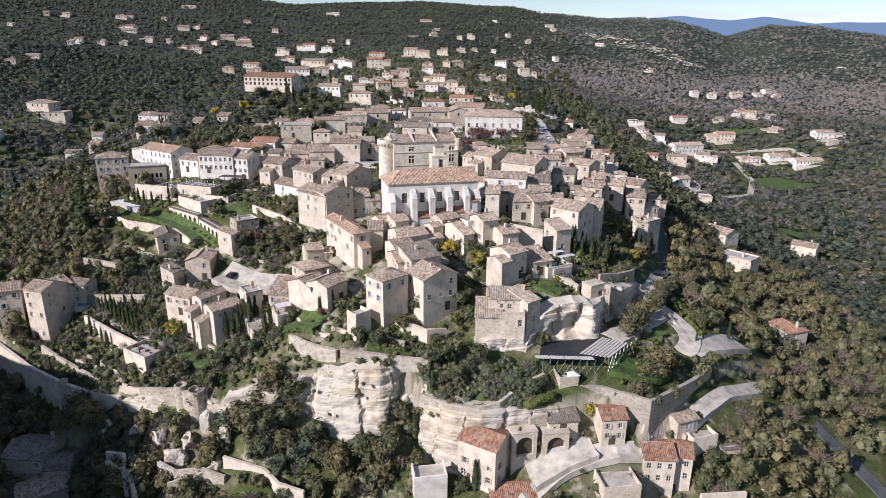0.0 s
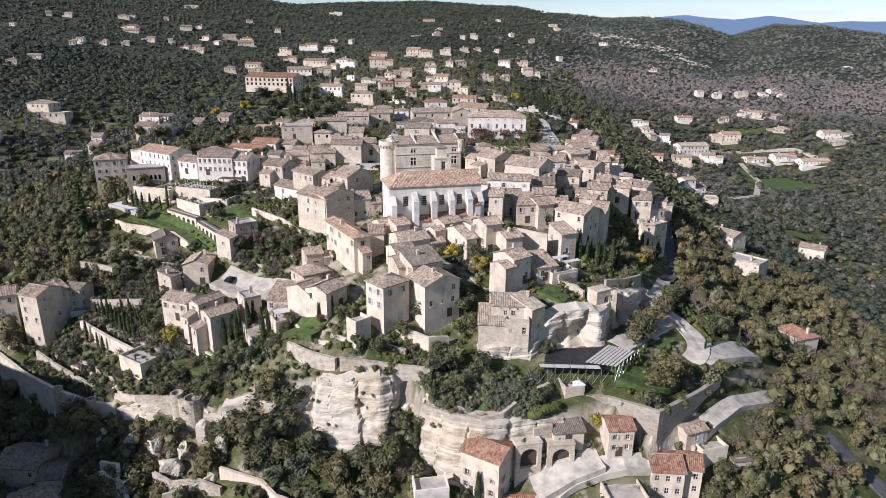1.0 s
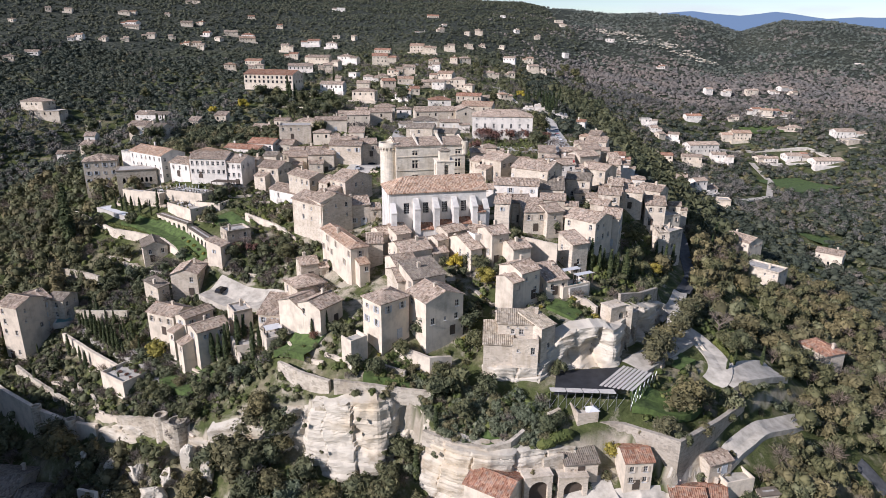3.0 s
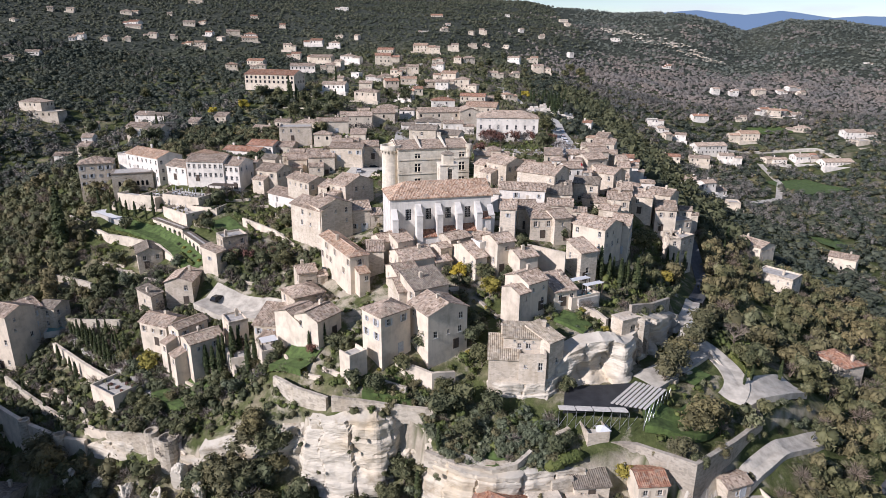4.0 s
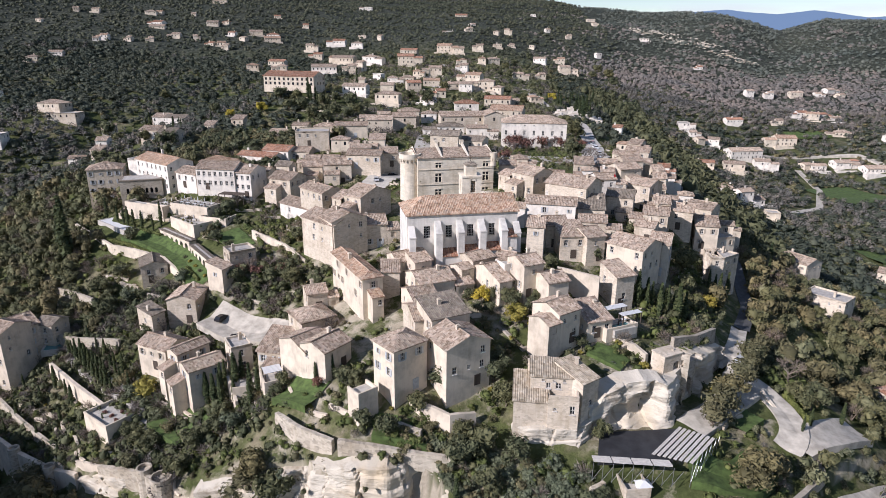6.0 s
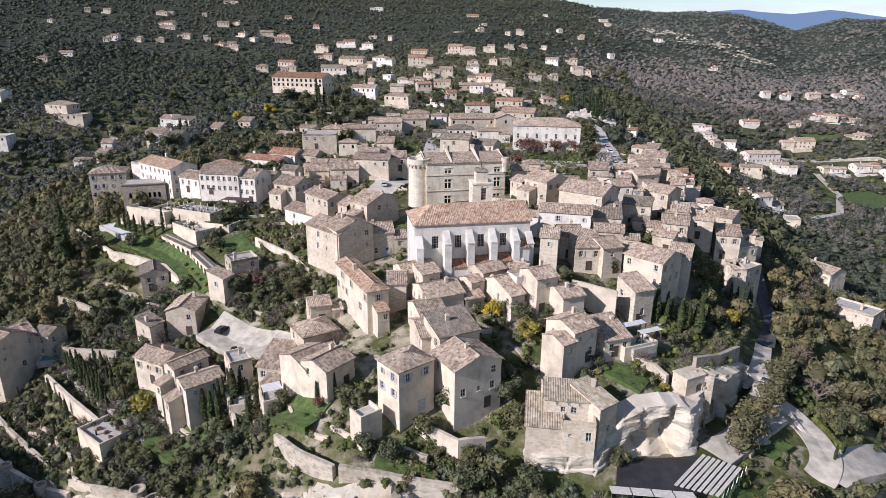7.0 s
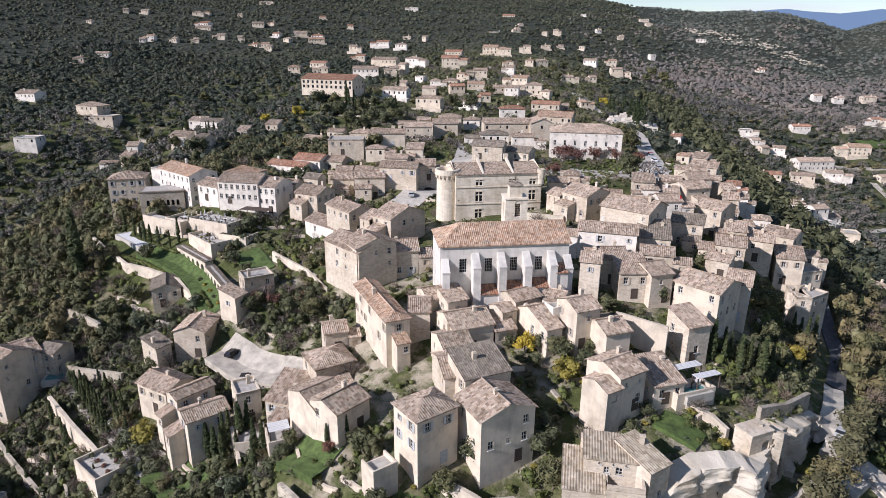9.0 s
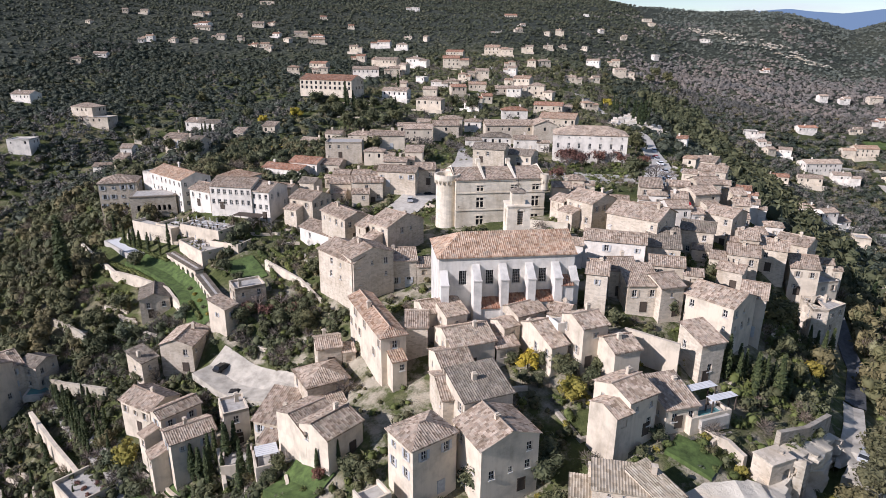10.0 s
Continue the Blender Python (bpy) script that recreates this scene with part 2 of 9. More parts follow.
# ---- building blocks ----
class Shape:
    """Collects corners, faces and flat texture coordinates for one mesh."""

    def __init__(self):
        self.v, self.f, self.uv = [], [], []

    def face(self, pts, uv=None):
        i = len(self.v)
        self.v.extend(tuple(p) for p in pts)
        self.f.append(tuple(range(i, i + len(pts))))
        self.uv.extend(uv if uv else [(0, 0)] * len(pts))

    def box(self, x0, x1, y0, y1, z0, z1):
        a = [(x0, y0, z0), (x1, y0, z0), (x1, y1, z0), (x0, y1, z0), (x0, y0, z1), (x1, y0, z1), (x1, y1, z1), (x0, y1, z1)]
        for q in ((3, 2, 1, 0), (4, 5, 6, 7), (0, 1, 5, 4), (1, 2, 6, 5), (2, 3, 7, 6), (3, 0, 4, 7)):
            self.face([a[k] for k in q])

    def prism(self, ring0, ring1, cap=True):
        n = len(ring0)
        for k in range(n):
            self.face([ring0[k], ring0[(k + 1) % n], ring1[(k + 1) % n], ring1[k]])
        if cap:
            self.face(list(reversed(ring0)))
            self.face(ring1)

    def tube(self, a, b, r0, r1, sides=6):
        a, b = Vector(a), Vector(b)
        q = (b - a).to_track_quat("Z", "Y")
        rings = []
        for c, r in ((a, r0), (b, r1)):
            rings.append([c + q @ Vector((r * math.cos(2 * math.pi * k / sides), r * math.sin(2 * math.pi * k / sides), 0)) for k in range(sides)])
        self.prism(*rings)

    def mesh(self, name, mat, smooth=False):
        me = bpy.data.meshes.new(name)
        me.from_pydata(self.v, [], self.f)
        layer = me.uv_layers.new(name="UVMap")
        layer.data.foreach_set("uv", np.array(self.uv, dtype=np.float32).ravel())
        me.materials.append(mat)
        if smooth:
            me.polygons.foreach_set("use_smooth", [True] * len(me.polygons))
        return me


def part(name, data, mat, parent, label="", m=None, smooth=False):
    """Links a shape (or a shared mesh) as one mesh object under its thing."""
    me = data if isinstance(data, bpy.types.Mesh) else data.mesh(name, mat, smooth)
    ob = new(name, me)
    ob.parent = parent
    if m is not None:
        ob.matrix_local = m
    return tagged(ob, label)


def thing(name, m, label, category, group="", kind=""):
    ob = new(name)
    ob.empty_display_size = 0.5
    ob.matrix_world = m
    return tagged(ob, label, category, group, kind)


def solid(name, shape, mat, label="", category="", kind="", group="", smooth=False):
    return tagged(new(name, shape.mesh(name, mat, smooth)), label, category, group, kind)


def grid_mesh(name, pts, nu, nv, mat, smooth=False):
    """A sheet of nu x nv corners, row by row."""
    me = bpy.data.meshes.new(name)
    i = np.arange((nu - 1) * (nv - 1))
    a = (i // (nu - 1)) * nu + i % (nu - 1)
    f = np.stack([a, a + 1, a + 1 + nu, a + nu], 1)
    me.from_pydata(pts.reshape(-1, 3).tolist(), [], f.tolist())
    me.materials.append(mat)
    if smooth:
        me.polygons.foreach_set("use_smooth", [True] * len(me.polygons))
    return me


# ---- plan: the houses' plots ----
PLOTS = []


def plot(x, y, eave, w, d, h, rot, roof, wall, tiles=None, **more):
    """One house: centre of its plan, eave height, width along its front, depth, wall height, turn, kind of roof."""
    if "far" not in more and "name" not in more and -55 < y < 112 and abs(x) < 92 and roof != "flat":
        h = 3.4 + (h - 3.4) * 0.66
    PLOTS.append(dict(x=x, y=y, eave=eave, w=w, d=d, h=h, rot=rot, roof=roof, wall=wall, tiles=tiles or TAN, **more))


plot(29.3, 131.2, 6.5, 27.9, 14.0, 12.0, -2, "hip", WHITE, TAN, cols=7, rows=2, win=(1.0, 2.0), attic=True, storey=3.9, style="none", name="palace", label="large cream mansion with regular windows and hipped tile roof")
plot(-4.0, 164.7, 5.0, 20.7, 10.0, 8.0, 11, "gx", STONE, TAN, far=True)
plot(11.4, 165.7, 5.5, 10.0, 14.0, 9.0, 11, "gy", STONE, TAN, far=True)
plot(21.0, 207.2, 4.0, 17.9, 12.0, 5.0, -13, "gx", STONE, ORANGE, far=True)
plot(-7.7, 103.6, 4.0, 11.4, 8.0, 6.0, -9, "gx", STONE, GREYTILE)
plot(3.4, 107.7, 1.5, 9.9, 8.0, 6.0, -19, "gx", CREAM, GREYTILE)
plot(-32.3, 166.7, 4.0, 11.5, 9.0, 7.0, 11, "gx", STONE, TAN, far=True)
plot(-43.1, 155.0, 3.7, 12.3, 9.0, 7.0, 11, "gx", CREAM, TAN, far=True)
plot(-51.3, 132.5, 3.5, 12.8, 7.0, 5.5, 11, "gx", CREAM, TAN)
plot(-65.7, 117.2, 3.0, 13.9, 12.0, 6.0, 11, "flat", STONE, TAN)
plot(-55.1, 75.5, -4.0, 6.9, 8.0, 8.0, 10, "gx", STONE, TAN)
plot(-44.7, 69.6, -2.0, 9.7, 8.0, 9.0, 10, "gx", STONE, TAN)
plot(-34.8, 86.0, -3.0, 7.3, 8.0, 10.0, -5, "gx", CREAM, TAN)
plot(-29.3, 85.4, -4.0, 5.7, 8.0, 9.0, 10, "gx", STONE, TAN)
plot(-35.1, 72.3, 1.0, 12.2, 7.0, 6.0, -3, "gx", STONE, TAN)
plot(-27.5, 77.5, 1.0, 6.3, 8.0, 6.0, 10, "gx", STONE, TAN)
plot(-107.7, 68.3, -2.0, 20.8, 10.0, 13.0, -34, "gx", WHITE, ORANGE, chance=1.0, style="none")
plot(-121.5, 77.4, -3.0, 4.3, 8.0, 9.0, -17, "flat", WHITE, TAN)
plot(-91.1, 56.1, -3.5, 9.4, 8.0, 6.0, -25, "gx", WHITE, TAN, cols=3, rows=2, style="none")
plot(-80.5, 53.3, -1.0, 13.2, 10.0, 9.0, -4, "gx", WHITE, TAN, cols=7, rows=2, style="none")
plot(-70.7, 52.8, -2.0, 6.1, 10.0, 11.0, -11, "gx", WHITE, TAN, cols=3, rows=3, style="none")
plot(-132.7, 73.0, -6.0, 11.8, 10.0, 11.0, 23, "hip", STONE, TAN, chance=0.9)
plot(-58.1, 53.0, -4.0, 8.4, 9.0, 8.0, -20, "gx", STONE, TAN)
plot(-84.7, 103.8, -5.8, 17.4, 7.0, 6.0, -17, "gx", WHITE, RED)
plot(-90.1, 74.8, -3.0, 11.4, 8.0, 6.0, -14, "hip", WHITE, ORANGE)
plot(-77.5, 108.5, -4.0, 11.9, 9.0, 4.0, -13, "gx", WHITE, RED)
plot(-68.4, 109.1, -4.5, 8.5, 8.0, 4.0, -6, "gx", STONE, TAN)
plot(-107.6, 238.8, 19.0, 33.7, 14.0, 6.0, -14, "gx", CREAM, RED, cols=11, rows=2, storey=2.6, win=(1.4, 1.6), name="school", label="long cream school building with rows of tall windows", far=True)
plot(-144.0, 133.3, 0.0, 9.3, 8.0, 5.0, -10, "gx", STONE, TAN)
plot(-134.5, 130.3, -0.5, 8.6, 8.0, 5.0, -11, "gx", STONE, GREYTILE)
plot(-175.6, 144.2, -7.0, 5.0, 7.0, 5.0, 10, "gx", WHITE, TAN, far=True)
plot(-254.1, 227.7, 2.0, 16.2, 10.0, 4.0, -12, "hip", STONE, TAN, far=True)
plot(-243.5, 220.7, -3.0, 17.2, 10.0, 4.5, 2, "flat", STONE, TAN, far=True)
plot(-257.7, 177.6, -10.0, 11.3, 10.0, 5.0, 11, "flat", WHITE, TAN, far=True)
plot(-327.2, 267.6, 5.0, 15.0, 10.0, 5.0, -5, "gx", WHITE, TAN, far=True)
plot(-48.5, 38.4, -9.5, 15.2, 8.0, 8.0, -36, "gx", WHITE, TAN)
plot(-41.8, 32.5, -3.0, 7.1, 12.0, 8.0, 47, "gy", STONE, TAN)
plot(-26.2, 24.1, -2.0, 7.0, 12.0, 8.0, -36, "gx", STONE, TAN)
plot(-29.8, 6.9, -4.5, 8.0, 10.0, 12.0, -52, "gx", STONE, TAN)
plot(-33.2, 8.7, -5.5, 9.3, 14.0, 12.0, 50, "gy", STONE, TAN)
plot(-22.8, 12.6, -7.0, 6.2, 9.0, 9.0, 16, "gx", STONE, TAN)
plot(-22.2, -15.5, -9.5, 4.7, 20.6, 11.0, 31, "gyh", CREAM, ORANGE)
plot(-14.3, -15.1, -10.0, 4.0, 8.0, 7.0, 9, "gx", STONE, TAN)
plot(-12.9, -11.7, -9.0, 2.9, 7.0, 8.0, 30, "gx", CREAM, TAN)
plot(-7.8, -14.9, -8.0, 4.2, 5.0, 7.0, 33, "sh", CREAM, TAN)
plot(-4.9, -19.4, -10.5, 8.2, 9.0, 6.0, 29, "gx", CREAM, TAN)
plot(-6.5, -25.9, -12.0, 5.5, 8.0, 6.0, 27, "gx", CREAM, TAN)
plot(-4.4, -32.6, -13.0, 7.6, 9.0, 6.0, 22, "gx", STONE, TAN)
plot(-0.9, -35.7, -11.5, 8.3, 7.0, 12.0, 31, "sh", CREAM, GREYTILE)
plot(2.3, -43.3, -13.5, 9.6, 8.0, 12.0, 34, "gy", CREAM, TAN)
plot(-8.3, -45.9, -13.3, 7.6, 6.5, 12.5, 44, "hip", CREAM, TAN)
plot(-31.5, -21.8, -19.5, 8.0, 8.0, 9.0, 38, "hip", STONE, TAN)
plot(-32.7, -13.5, -17.0, 4.7, 6.0, 5.0, 26, "gx", STONE, TAN)
plot(-24.0, -39.6, -17.5, 7.1, 7.0, 6.0, 57, "gx", CREAM, TAN)
plot(-29.1, -36.2, -19.0, 6.4, 9.0, 6.0, 51, "gx", CREAM, TAN)
plot(-67.7, -20.8, -28.4, 8.9, 7.0, 7.0, -22, "gx", CREAM, TAN)
plot(-59.5, -25.3, -27.0, 4.2, 8.0, 9.0, -34, "gy", CREAM, TAN)
plot(-54.1, -30.6, -28.0, 5.7, 8.0, 10.0, -45, "gy", CREAM, TAN)
plot(-47.9, -25.0, -25.5, 4.6, 6.0, 7.0, 35, "flat", CREAM, TAN)
plot(-38.1, -26.7, -25.0, 5.9, 8.0, 6.0, -9, "sh", STONE, TAN)
plot(-88.1, 16.3, -22.0, 7.0, 9.0, 6.0, 30, "gy", STONE, GREYTILE)
plot(-69.2, -3.4, -23.5, 7.3, 9.0, 8.0, 4, "gy", STONE, TAN)
plot(-76.1, -9.5, -26.0, 3.9, 5.0, 7.0, 67, "sh", STONE, GREYTILE)
plot(-107.4, -3.3, -32.5, 5.8, 5.1, 8.0, 80, "gy", STONE, GREYTILE)
plot(-114.5, -5.2, -32.0, 4.5, 10.0, 9.0, 58, "gx", STONE, TAN)
plot(-59.0, 8.4, -14.5, 7.1, 6.0, 6.0, 38, "flat", STONE, TAN)
plot(-62.1, 1.7, -17.5, 4.0, 5.0, 4.0, 71, "sh", CREAM, TAN)
plot(19.9, -3.5, -2.0, 4.0, 8.0, 9.0, -9, "gx", STONE, TAN)
plot(24.9, 4.9, -4.0, 5.5, 8.0, 7.0, 9, "gx", STONE, TAN)
plot(25.2, 14.4, -1.0, 13.0, 7.0, 8.0, -9, "gx", WHITE, TAN)
plot(21.8, 36.6, 2.5, 8.7, 9.0, 9.0, -46, "gx", STONE, TAN)
plot(32.9, 27.7, 1.5, 12.5, 11.0, 8.0, -33, "gx", STONE, TAN)
plot(44.0, 43.0, 0.0, 5.8, 7.0, 9.0, 9, "gx", WHITE, TAN)
plot(36.5, 18.7, -3.0, 7.1, 8.0, 7.0, -7, "sh", STONE, GREYTILE)
plot(47.8, 33.2, -3.0, 7.6, 8.0, 12.0, -17, "gx", STONE, GREYTILE)
plot(54.2, 60.7, 0.0, 8.1, 8.0, 8.0, 24, "gx", STONE, TAN)
plot(58.0, 70.1, 1.0, 7.2, 7.0, 8.0, 10, "gx", STONE, TAN)
plot(65.9, 90.4, 1.0, 8.5, 7.0, 8.0, -23, "gx", STONE, TAN)
plot(57.7, 45.1, -2.0, 7.2, 8.0, 11.0, -42, "gx", STONE, TAN)
plot(66.9, 70.0, -2.0, 4.0, 7.0, 8.0, 10, "gx", STONE, TAN)
plot(66.2, 61.4, -3.0, 4.1, 7.0, 9.0, -9, "gx", STONE, TAN)
plot(68.1, 102.4, 2.0, 4.8, 7.0, 7.0, -31, "gx", STONE, TAN)
plot(35.3, 8.2, -4.0, 6.9, 6.0, 6.0, -9, "gx", STONE, TAN)
plot(28.3, -1.0, -5.0, 6.4, 7.0, 7.0, 9, "sh", STONE, TAN)
plot(32.6, -0.8, -5.0, 5.2, 8.0, 8.0, 25, "gx", STONE, TAN)
plot(43.7, -3.2, -6.5, 9.6, 9.0, 11.0, -42, "gx", CREAM, TAN)
plot(51.6, 1.8, -7.0, 4.6, 9.0, 11.0, -21, "gx", CREAM, TAN)
plot(37.2, -16.4, -9.5, 5.0, 6.0, 9.5, 28, "sh", STONE, TAN, chance=0.4, style="none", chimneys=0)
plot(21.6, -22.3, -8.9, 5.0, 6.8, 7.0, 27, "gx", CREAM, TAN)
plot(16.3, -19.3, -6.2, 5.0, 6.8, 10.0, 30, "gx", CREAM, TAN)
plot(8.6, -17.8, -10.0, 3.4, 12.3, 6.0, 35, "gx", CREAM, TAN)
plot(5.4, -11.9, -8.0, 6.2, 6.0, 6.0, 38, "gx", STONE, TAN)
plot(12.7, -10.1, -8.5, 4.2, 6.0, 6.0, -21, "gx", STONE, TAN)
plot(21.7, -34.1, -10.5, 5.9, 7.5, 9.0, 39, "gx", CREAM, TAN)
plot(73.3, 33.9, -11.0, 6.4, 10.0, 9.0, -9, "gx", CREAM, TAN)
plot(76.4, 34.3, -15.0, 9.3, 8.0, 9.0, 23, "flat", CREAM, TAN)
plot(72.7, 21.9, -17.0, 3.2, 8.0, 11.0, -3, "flat", STONE, TAN)
plot(75.1, 22.4, -17.0, 7.1, 6.0, 11.0, 39, "flat", STONE, TAN)
plot(77.1, 47.4, -9.5, 8.0, 8.0, 6.0, -38, "gx", STONE, TAN)
plot(51.2, 15.1, -7.0, 5.2, 5.0, 5.0, -29, "gx", STONE, TAN)
plot(55.7, 23.5, -5.5, 6.6, 8.0, 6.0, -16, "gx", STONE, TAN)
plot(60.1, 34.9, -5.0, 4.4, 8.0, 6.0, -9, "gx", STONE, TAN)
plot(66.4, 33.7, -7.0, 6.1, 8.0, 7.0, -21, "gx", STONE, TAN)
plot(29.4, -30.0, -14.0, 5.9, 7.0, 4.0, 24, "sh", CREAM, TAN)
plot(-114.4, -10.8, -31.0, 6.9, 8.6, 16.0, -17, "gx", CREAM, TAN)
plot(-128.1, -6.9, -33.0, 6.4, 8.0, 8.0, 27, "gx", CREAM, TAN)
plot(41.9, -67.0, -36.9, 5.4, 5.6, 6.4, 6, "gx", CREAM, RED, cols=2, rows=2, storey=2.4, style="tan", win=(0.9, 1.2), chimneys=0)
plot(52.0, -69.0, -44.6, 6.6, 8.0, 9.5, -4, "gx", CREAM, RED, cols=3, rows=2, style="none")
plot(57.6, -68.0, -44.8, 4.8, 7.6, 9.5, -14, "gx", CREAM, RED, cols=2, rows=2, style="none")
plot(31.2, -66.4, -38.3, 6.6, 4.6, 3.0, 8, "sh", STONE, GREYTILE, chimneys=0)
plot(59.0, -64.2, -39.6, 5.6, 3.6, 3.0, 22, "gx", STONE, TAN, chimneys=0)
plot(14.6, -71.0, -40.5, 8.8, 8.0, 10.0, -31, "gx", CREAM, RED)
plot(21.2, -74.5, -51.0, 11.8, 8.0, 6.0, 4, "gx", STONE, RED)
plot(-98.6, -49.4, -60.0, 11.1, 10.0, 10.0, -5, "gx", STONE, GREYTILE)
plot(-89.6, -53.1, -61.0, 5.7, 8.0, 8.0, 7, "gx", STONE, GREYTILE)
plot(-91.9, -59.1, -64.0, 10.1, 8.0, 8.0, 34, "gx", STONE, TAN)
plot(188.6, 117.8, -55.0, 11.4, 8.0, 7.0, -39, "gx", CREAM, TAN, far=True)
plot(110.8, -9.7, -42.0, 9.5, 7.0, 6.0, -70, "hip", STONE, RED)
plot(128.3, 83.1, -38.0, 13.2, 9.0, 8.0, -60, "gx", CREAM, TAN)
plot(118.2, 41.5, -36.0, 12.4, 8.0, 6.0, -48, "flat", STONE, TAN)
plot(-57.0, 150.6, 1.1, 13.1, 7.9, 4, -5, "gx", STONE, TAN, far=True, chimneys=1)
plot(-51.2, 171.1, 2.6, 7.9, 5.5, 5, 5, "gx", STONE, TAN, far=True, chimneys=0)
plot(-43.7, 176.3, 4.1, 6.3, 4.4, 6, 5, "gx", CREAM, TAN, far=True, chimneys=0)
plot(-30.8, 175.4, 5.8, 10.9, 6.5, 8, 4, "hip", STONE, TAN, far=True, chimneys=0)
plot(-21.1, 186.1, 3.6, 8.1, 5.5, 5, 0, "hip", WHITE, TAN, far=True, chimneys=1)
plot(-8.3, 149.2, 1.8, 12.3, 7.4, 5, 8, "hip", WHITE, GREYTILE, far=True, chimneys=0)
plot(4.3, 145.6, 1.6, 9.4, 5.6, 5, 5, "gx", WHITE, TAN, far=True, chimneys=1)
plot(16.7, 244.8, 6.7, 16.0, 8.0, 5, -10, "gx", STONE, RED, far=True, chimneys=1)
plot(-2.2, 220.7, 6.0, 13.7, 8.0, 5, 5, "hip", WHITE, RED, far=True, chimneys=1)
plot(26.5, 251.1, 5.2, 6.6, 5.0, 4, 0, "gx", CREAM, TAN, far=True, chimneys=0)
plot(-69.5, 158.9, -0.4, 11.5, 6.9, 3, 0, "hip", CREAM, TAN, far=True, chimneys=1)
plot(-90.3, 152.3, -2.7, 10.0, 6.0, 3, -12, "gx", CREAM, TAN, far=True, chimneys=1)
plot(-82.7, 160.7, -0.4, 7.8, 5.5, 4, -8, "gx", STONE, TAN, far=True, chimneys=1)
plot(-120.7, 178.0, 0.0, 6.5, 5.5, 4, -5, "sh", STONE, TAN, far=True, chimneys=0)
plot(-130.5, 164.2, -1.5, 5.1, 5.5, 4, 0, "sh", CREAM, TAN, far=True, chimneys=0)
plot(-173.5, 219.4, -4.6, 12.8, 7.7, 5, -6, "gx", WHITE, GREYTILE, far=True, chimneys=0)
plot(-188.5, 230.1, -5.7, 10.2, 6.1, 5, -4, "sh", WHITE, TAN, far=True, chimneys=1)
plot(-213.7, 214.2, -10.6, 7.1, 5.5, 6, 10, "sh", CREAM, TAN, far=True, chimneys=1)
plot(-191.3, 146.7, -16.5, 7.9, 5.5, 4, 10, "gx", WHITE, TAN, far=True, chimneys=0)
plot(-171.0, 131.7, -9.7, 5.0, 5.5, 5, 0, "sh", CREAM, TAN, far=True, chimneys=1)
plot(-52.9, 113.8, 0.0, 7.6, 5.5, 5, 4, "hip", CREAM, TAN, far=True, chimneys=0)
plot(-42.1, 101.1, -1.3, 8.2, 5.5, 6, 4, "gx", CREAM, TAN, far=True, chimneys=1)
plot(-36.8, 110.5, 0.8, 6.5, 5.5, 6, 4, "sh", CREAM, TAN, far=True, chimneys=0)
plot(-57.5, 85.9, -3.4, 5.5, 5.5, 6, 0, "gx", STONE, TAN, chimneys=0)
plot(-50.8, 86.5, -3.4, 6.0, 5.5, 6, 0, "gx", CREAM, TAN, chimneys=1)
plot(-43.2, 82.1, -2.9, 5.4, 5.5, 6, 0, "gx", STONE, TAN, chimneys=0)
plot(81.3, 201.6, -4.0, 5.0, 5.5, 4, -20, "gx", WHITE, RED, far=True, chimneys=1)
plot(74.5, 155.2, -6.0, 5.3, 5.5, 4, -20, "hip", CREAM, ORANGE, far=True, chimneys=0)
plot(80.0, 159.8, -7.0, 5.3, 5.5, 5, -15, "gx", WHITE, TAN, far=True, chimneys=0)
plot(61.8, 82.2, 0.5, 4.0, 4.4, 6, -15, "gx", CREAM, TAN, chimneys=0)
plot(65.9, 78.8, -1.1, 4.0, 4.4, 6, -12, "gx", CREAM, TAN, chimneys=0)
plot(73.7, 83.2, -3.5, 4.0, 4.4, 6, -12, "gx", WHITE, RED, chimneys=0)
plot(72.3, 70.5, -4.9, 4.0, 4.4, 6, -15, "gx", WHITE, TAN, chimneys=0)
plot(47.8, 55.8, -1.0, 4.2, 4.4, 5, -8, "sh", WHITE, TAN, chimneys=1)
plot(41.9, 56.2, -0.1, 4.8, 4.4, 5, -5, "hip", WHITE, TAN, chimneys=0)
plot(37.7, 43.9, -0.9, 5.0, 5.5, 5, -5, "gx", CREAM, TAN, chimneys=0)
plot(30.0, 45.9, 0.4, 4.5, 4.4, 5, -5, "gx", CREAM, TAN, chimneys=0)
plot(21.8, 47.0, 0.8, 5.4, 4.4, 5, 0, "gx", CREAM, TAN, chimneys=1)
plot(41.1, 63.3, 0.7, 6.1, 5.5, 5, -4, "sh", STONE, TAN, chimneys=0)
plot(50.1, 68.9, 0.1, 6.3, 5.5, 5, -6, "gx", STONE, TAN, chimneys=0)
plot(19.3, 62.9, 2.2, 5.3, 5.5, 6, 0, "hip", CREAM, TAN, chimneys=0)
plot(14.9, 53.0, 1.9, 5.0, 5.5, 6, 4, "gx", CREAM, TAN, chimneys=1)
plot(-68.4, 61.0, -3.3, 5.3, 5.0, 6, -8, "gx", CREAM, TAN, chimneys=1)
plot(-62.5, 66.3, -2.4, 5.1, 5.5, 7, -10, "gx", STONE, GREYTILE, chimneys=0)
plot(-16.2, 56.6, -2.9, 5.0, 5.5, 4, 6, "gx", STONE, TAN, chimneys=1)
plot(74.1, 56.4, -7.7, 4.5, 5.0, 6, -12, "hip", WHITE, TAN, chimneys=0)
plot(86.3, 50.2, -15.9, 4.0, 4.4, 7, -12, "gx", CREAM, TAN, chimneys=0)
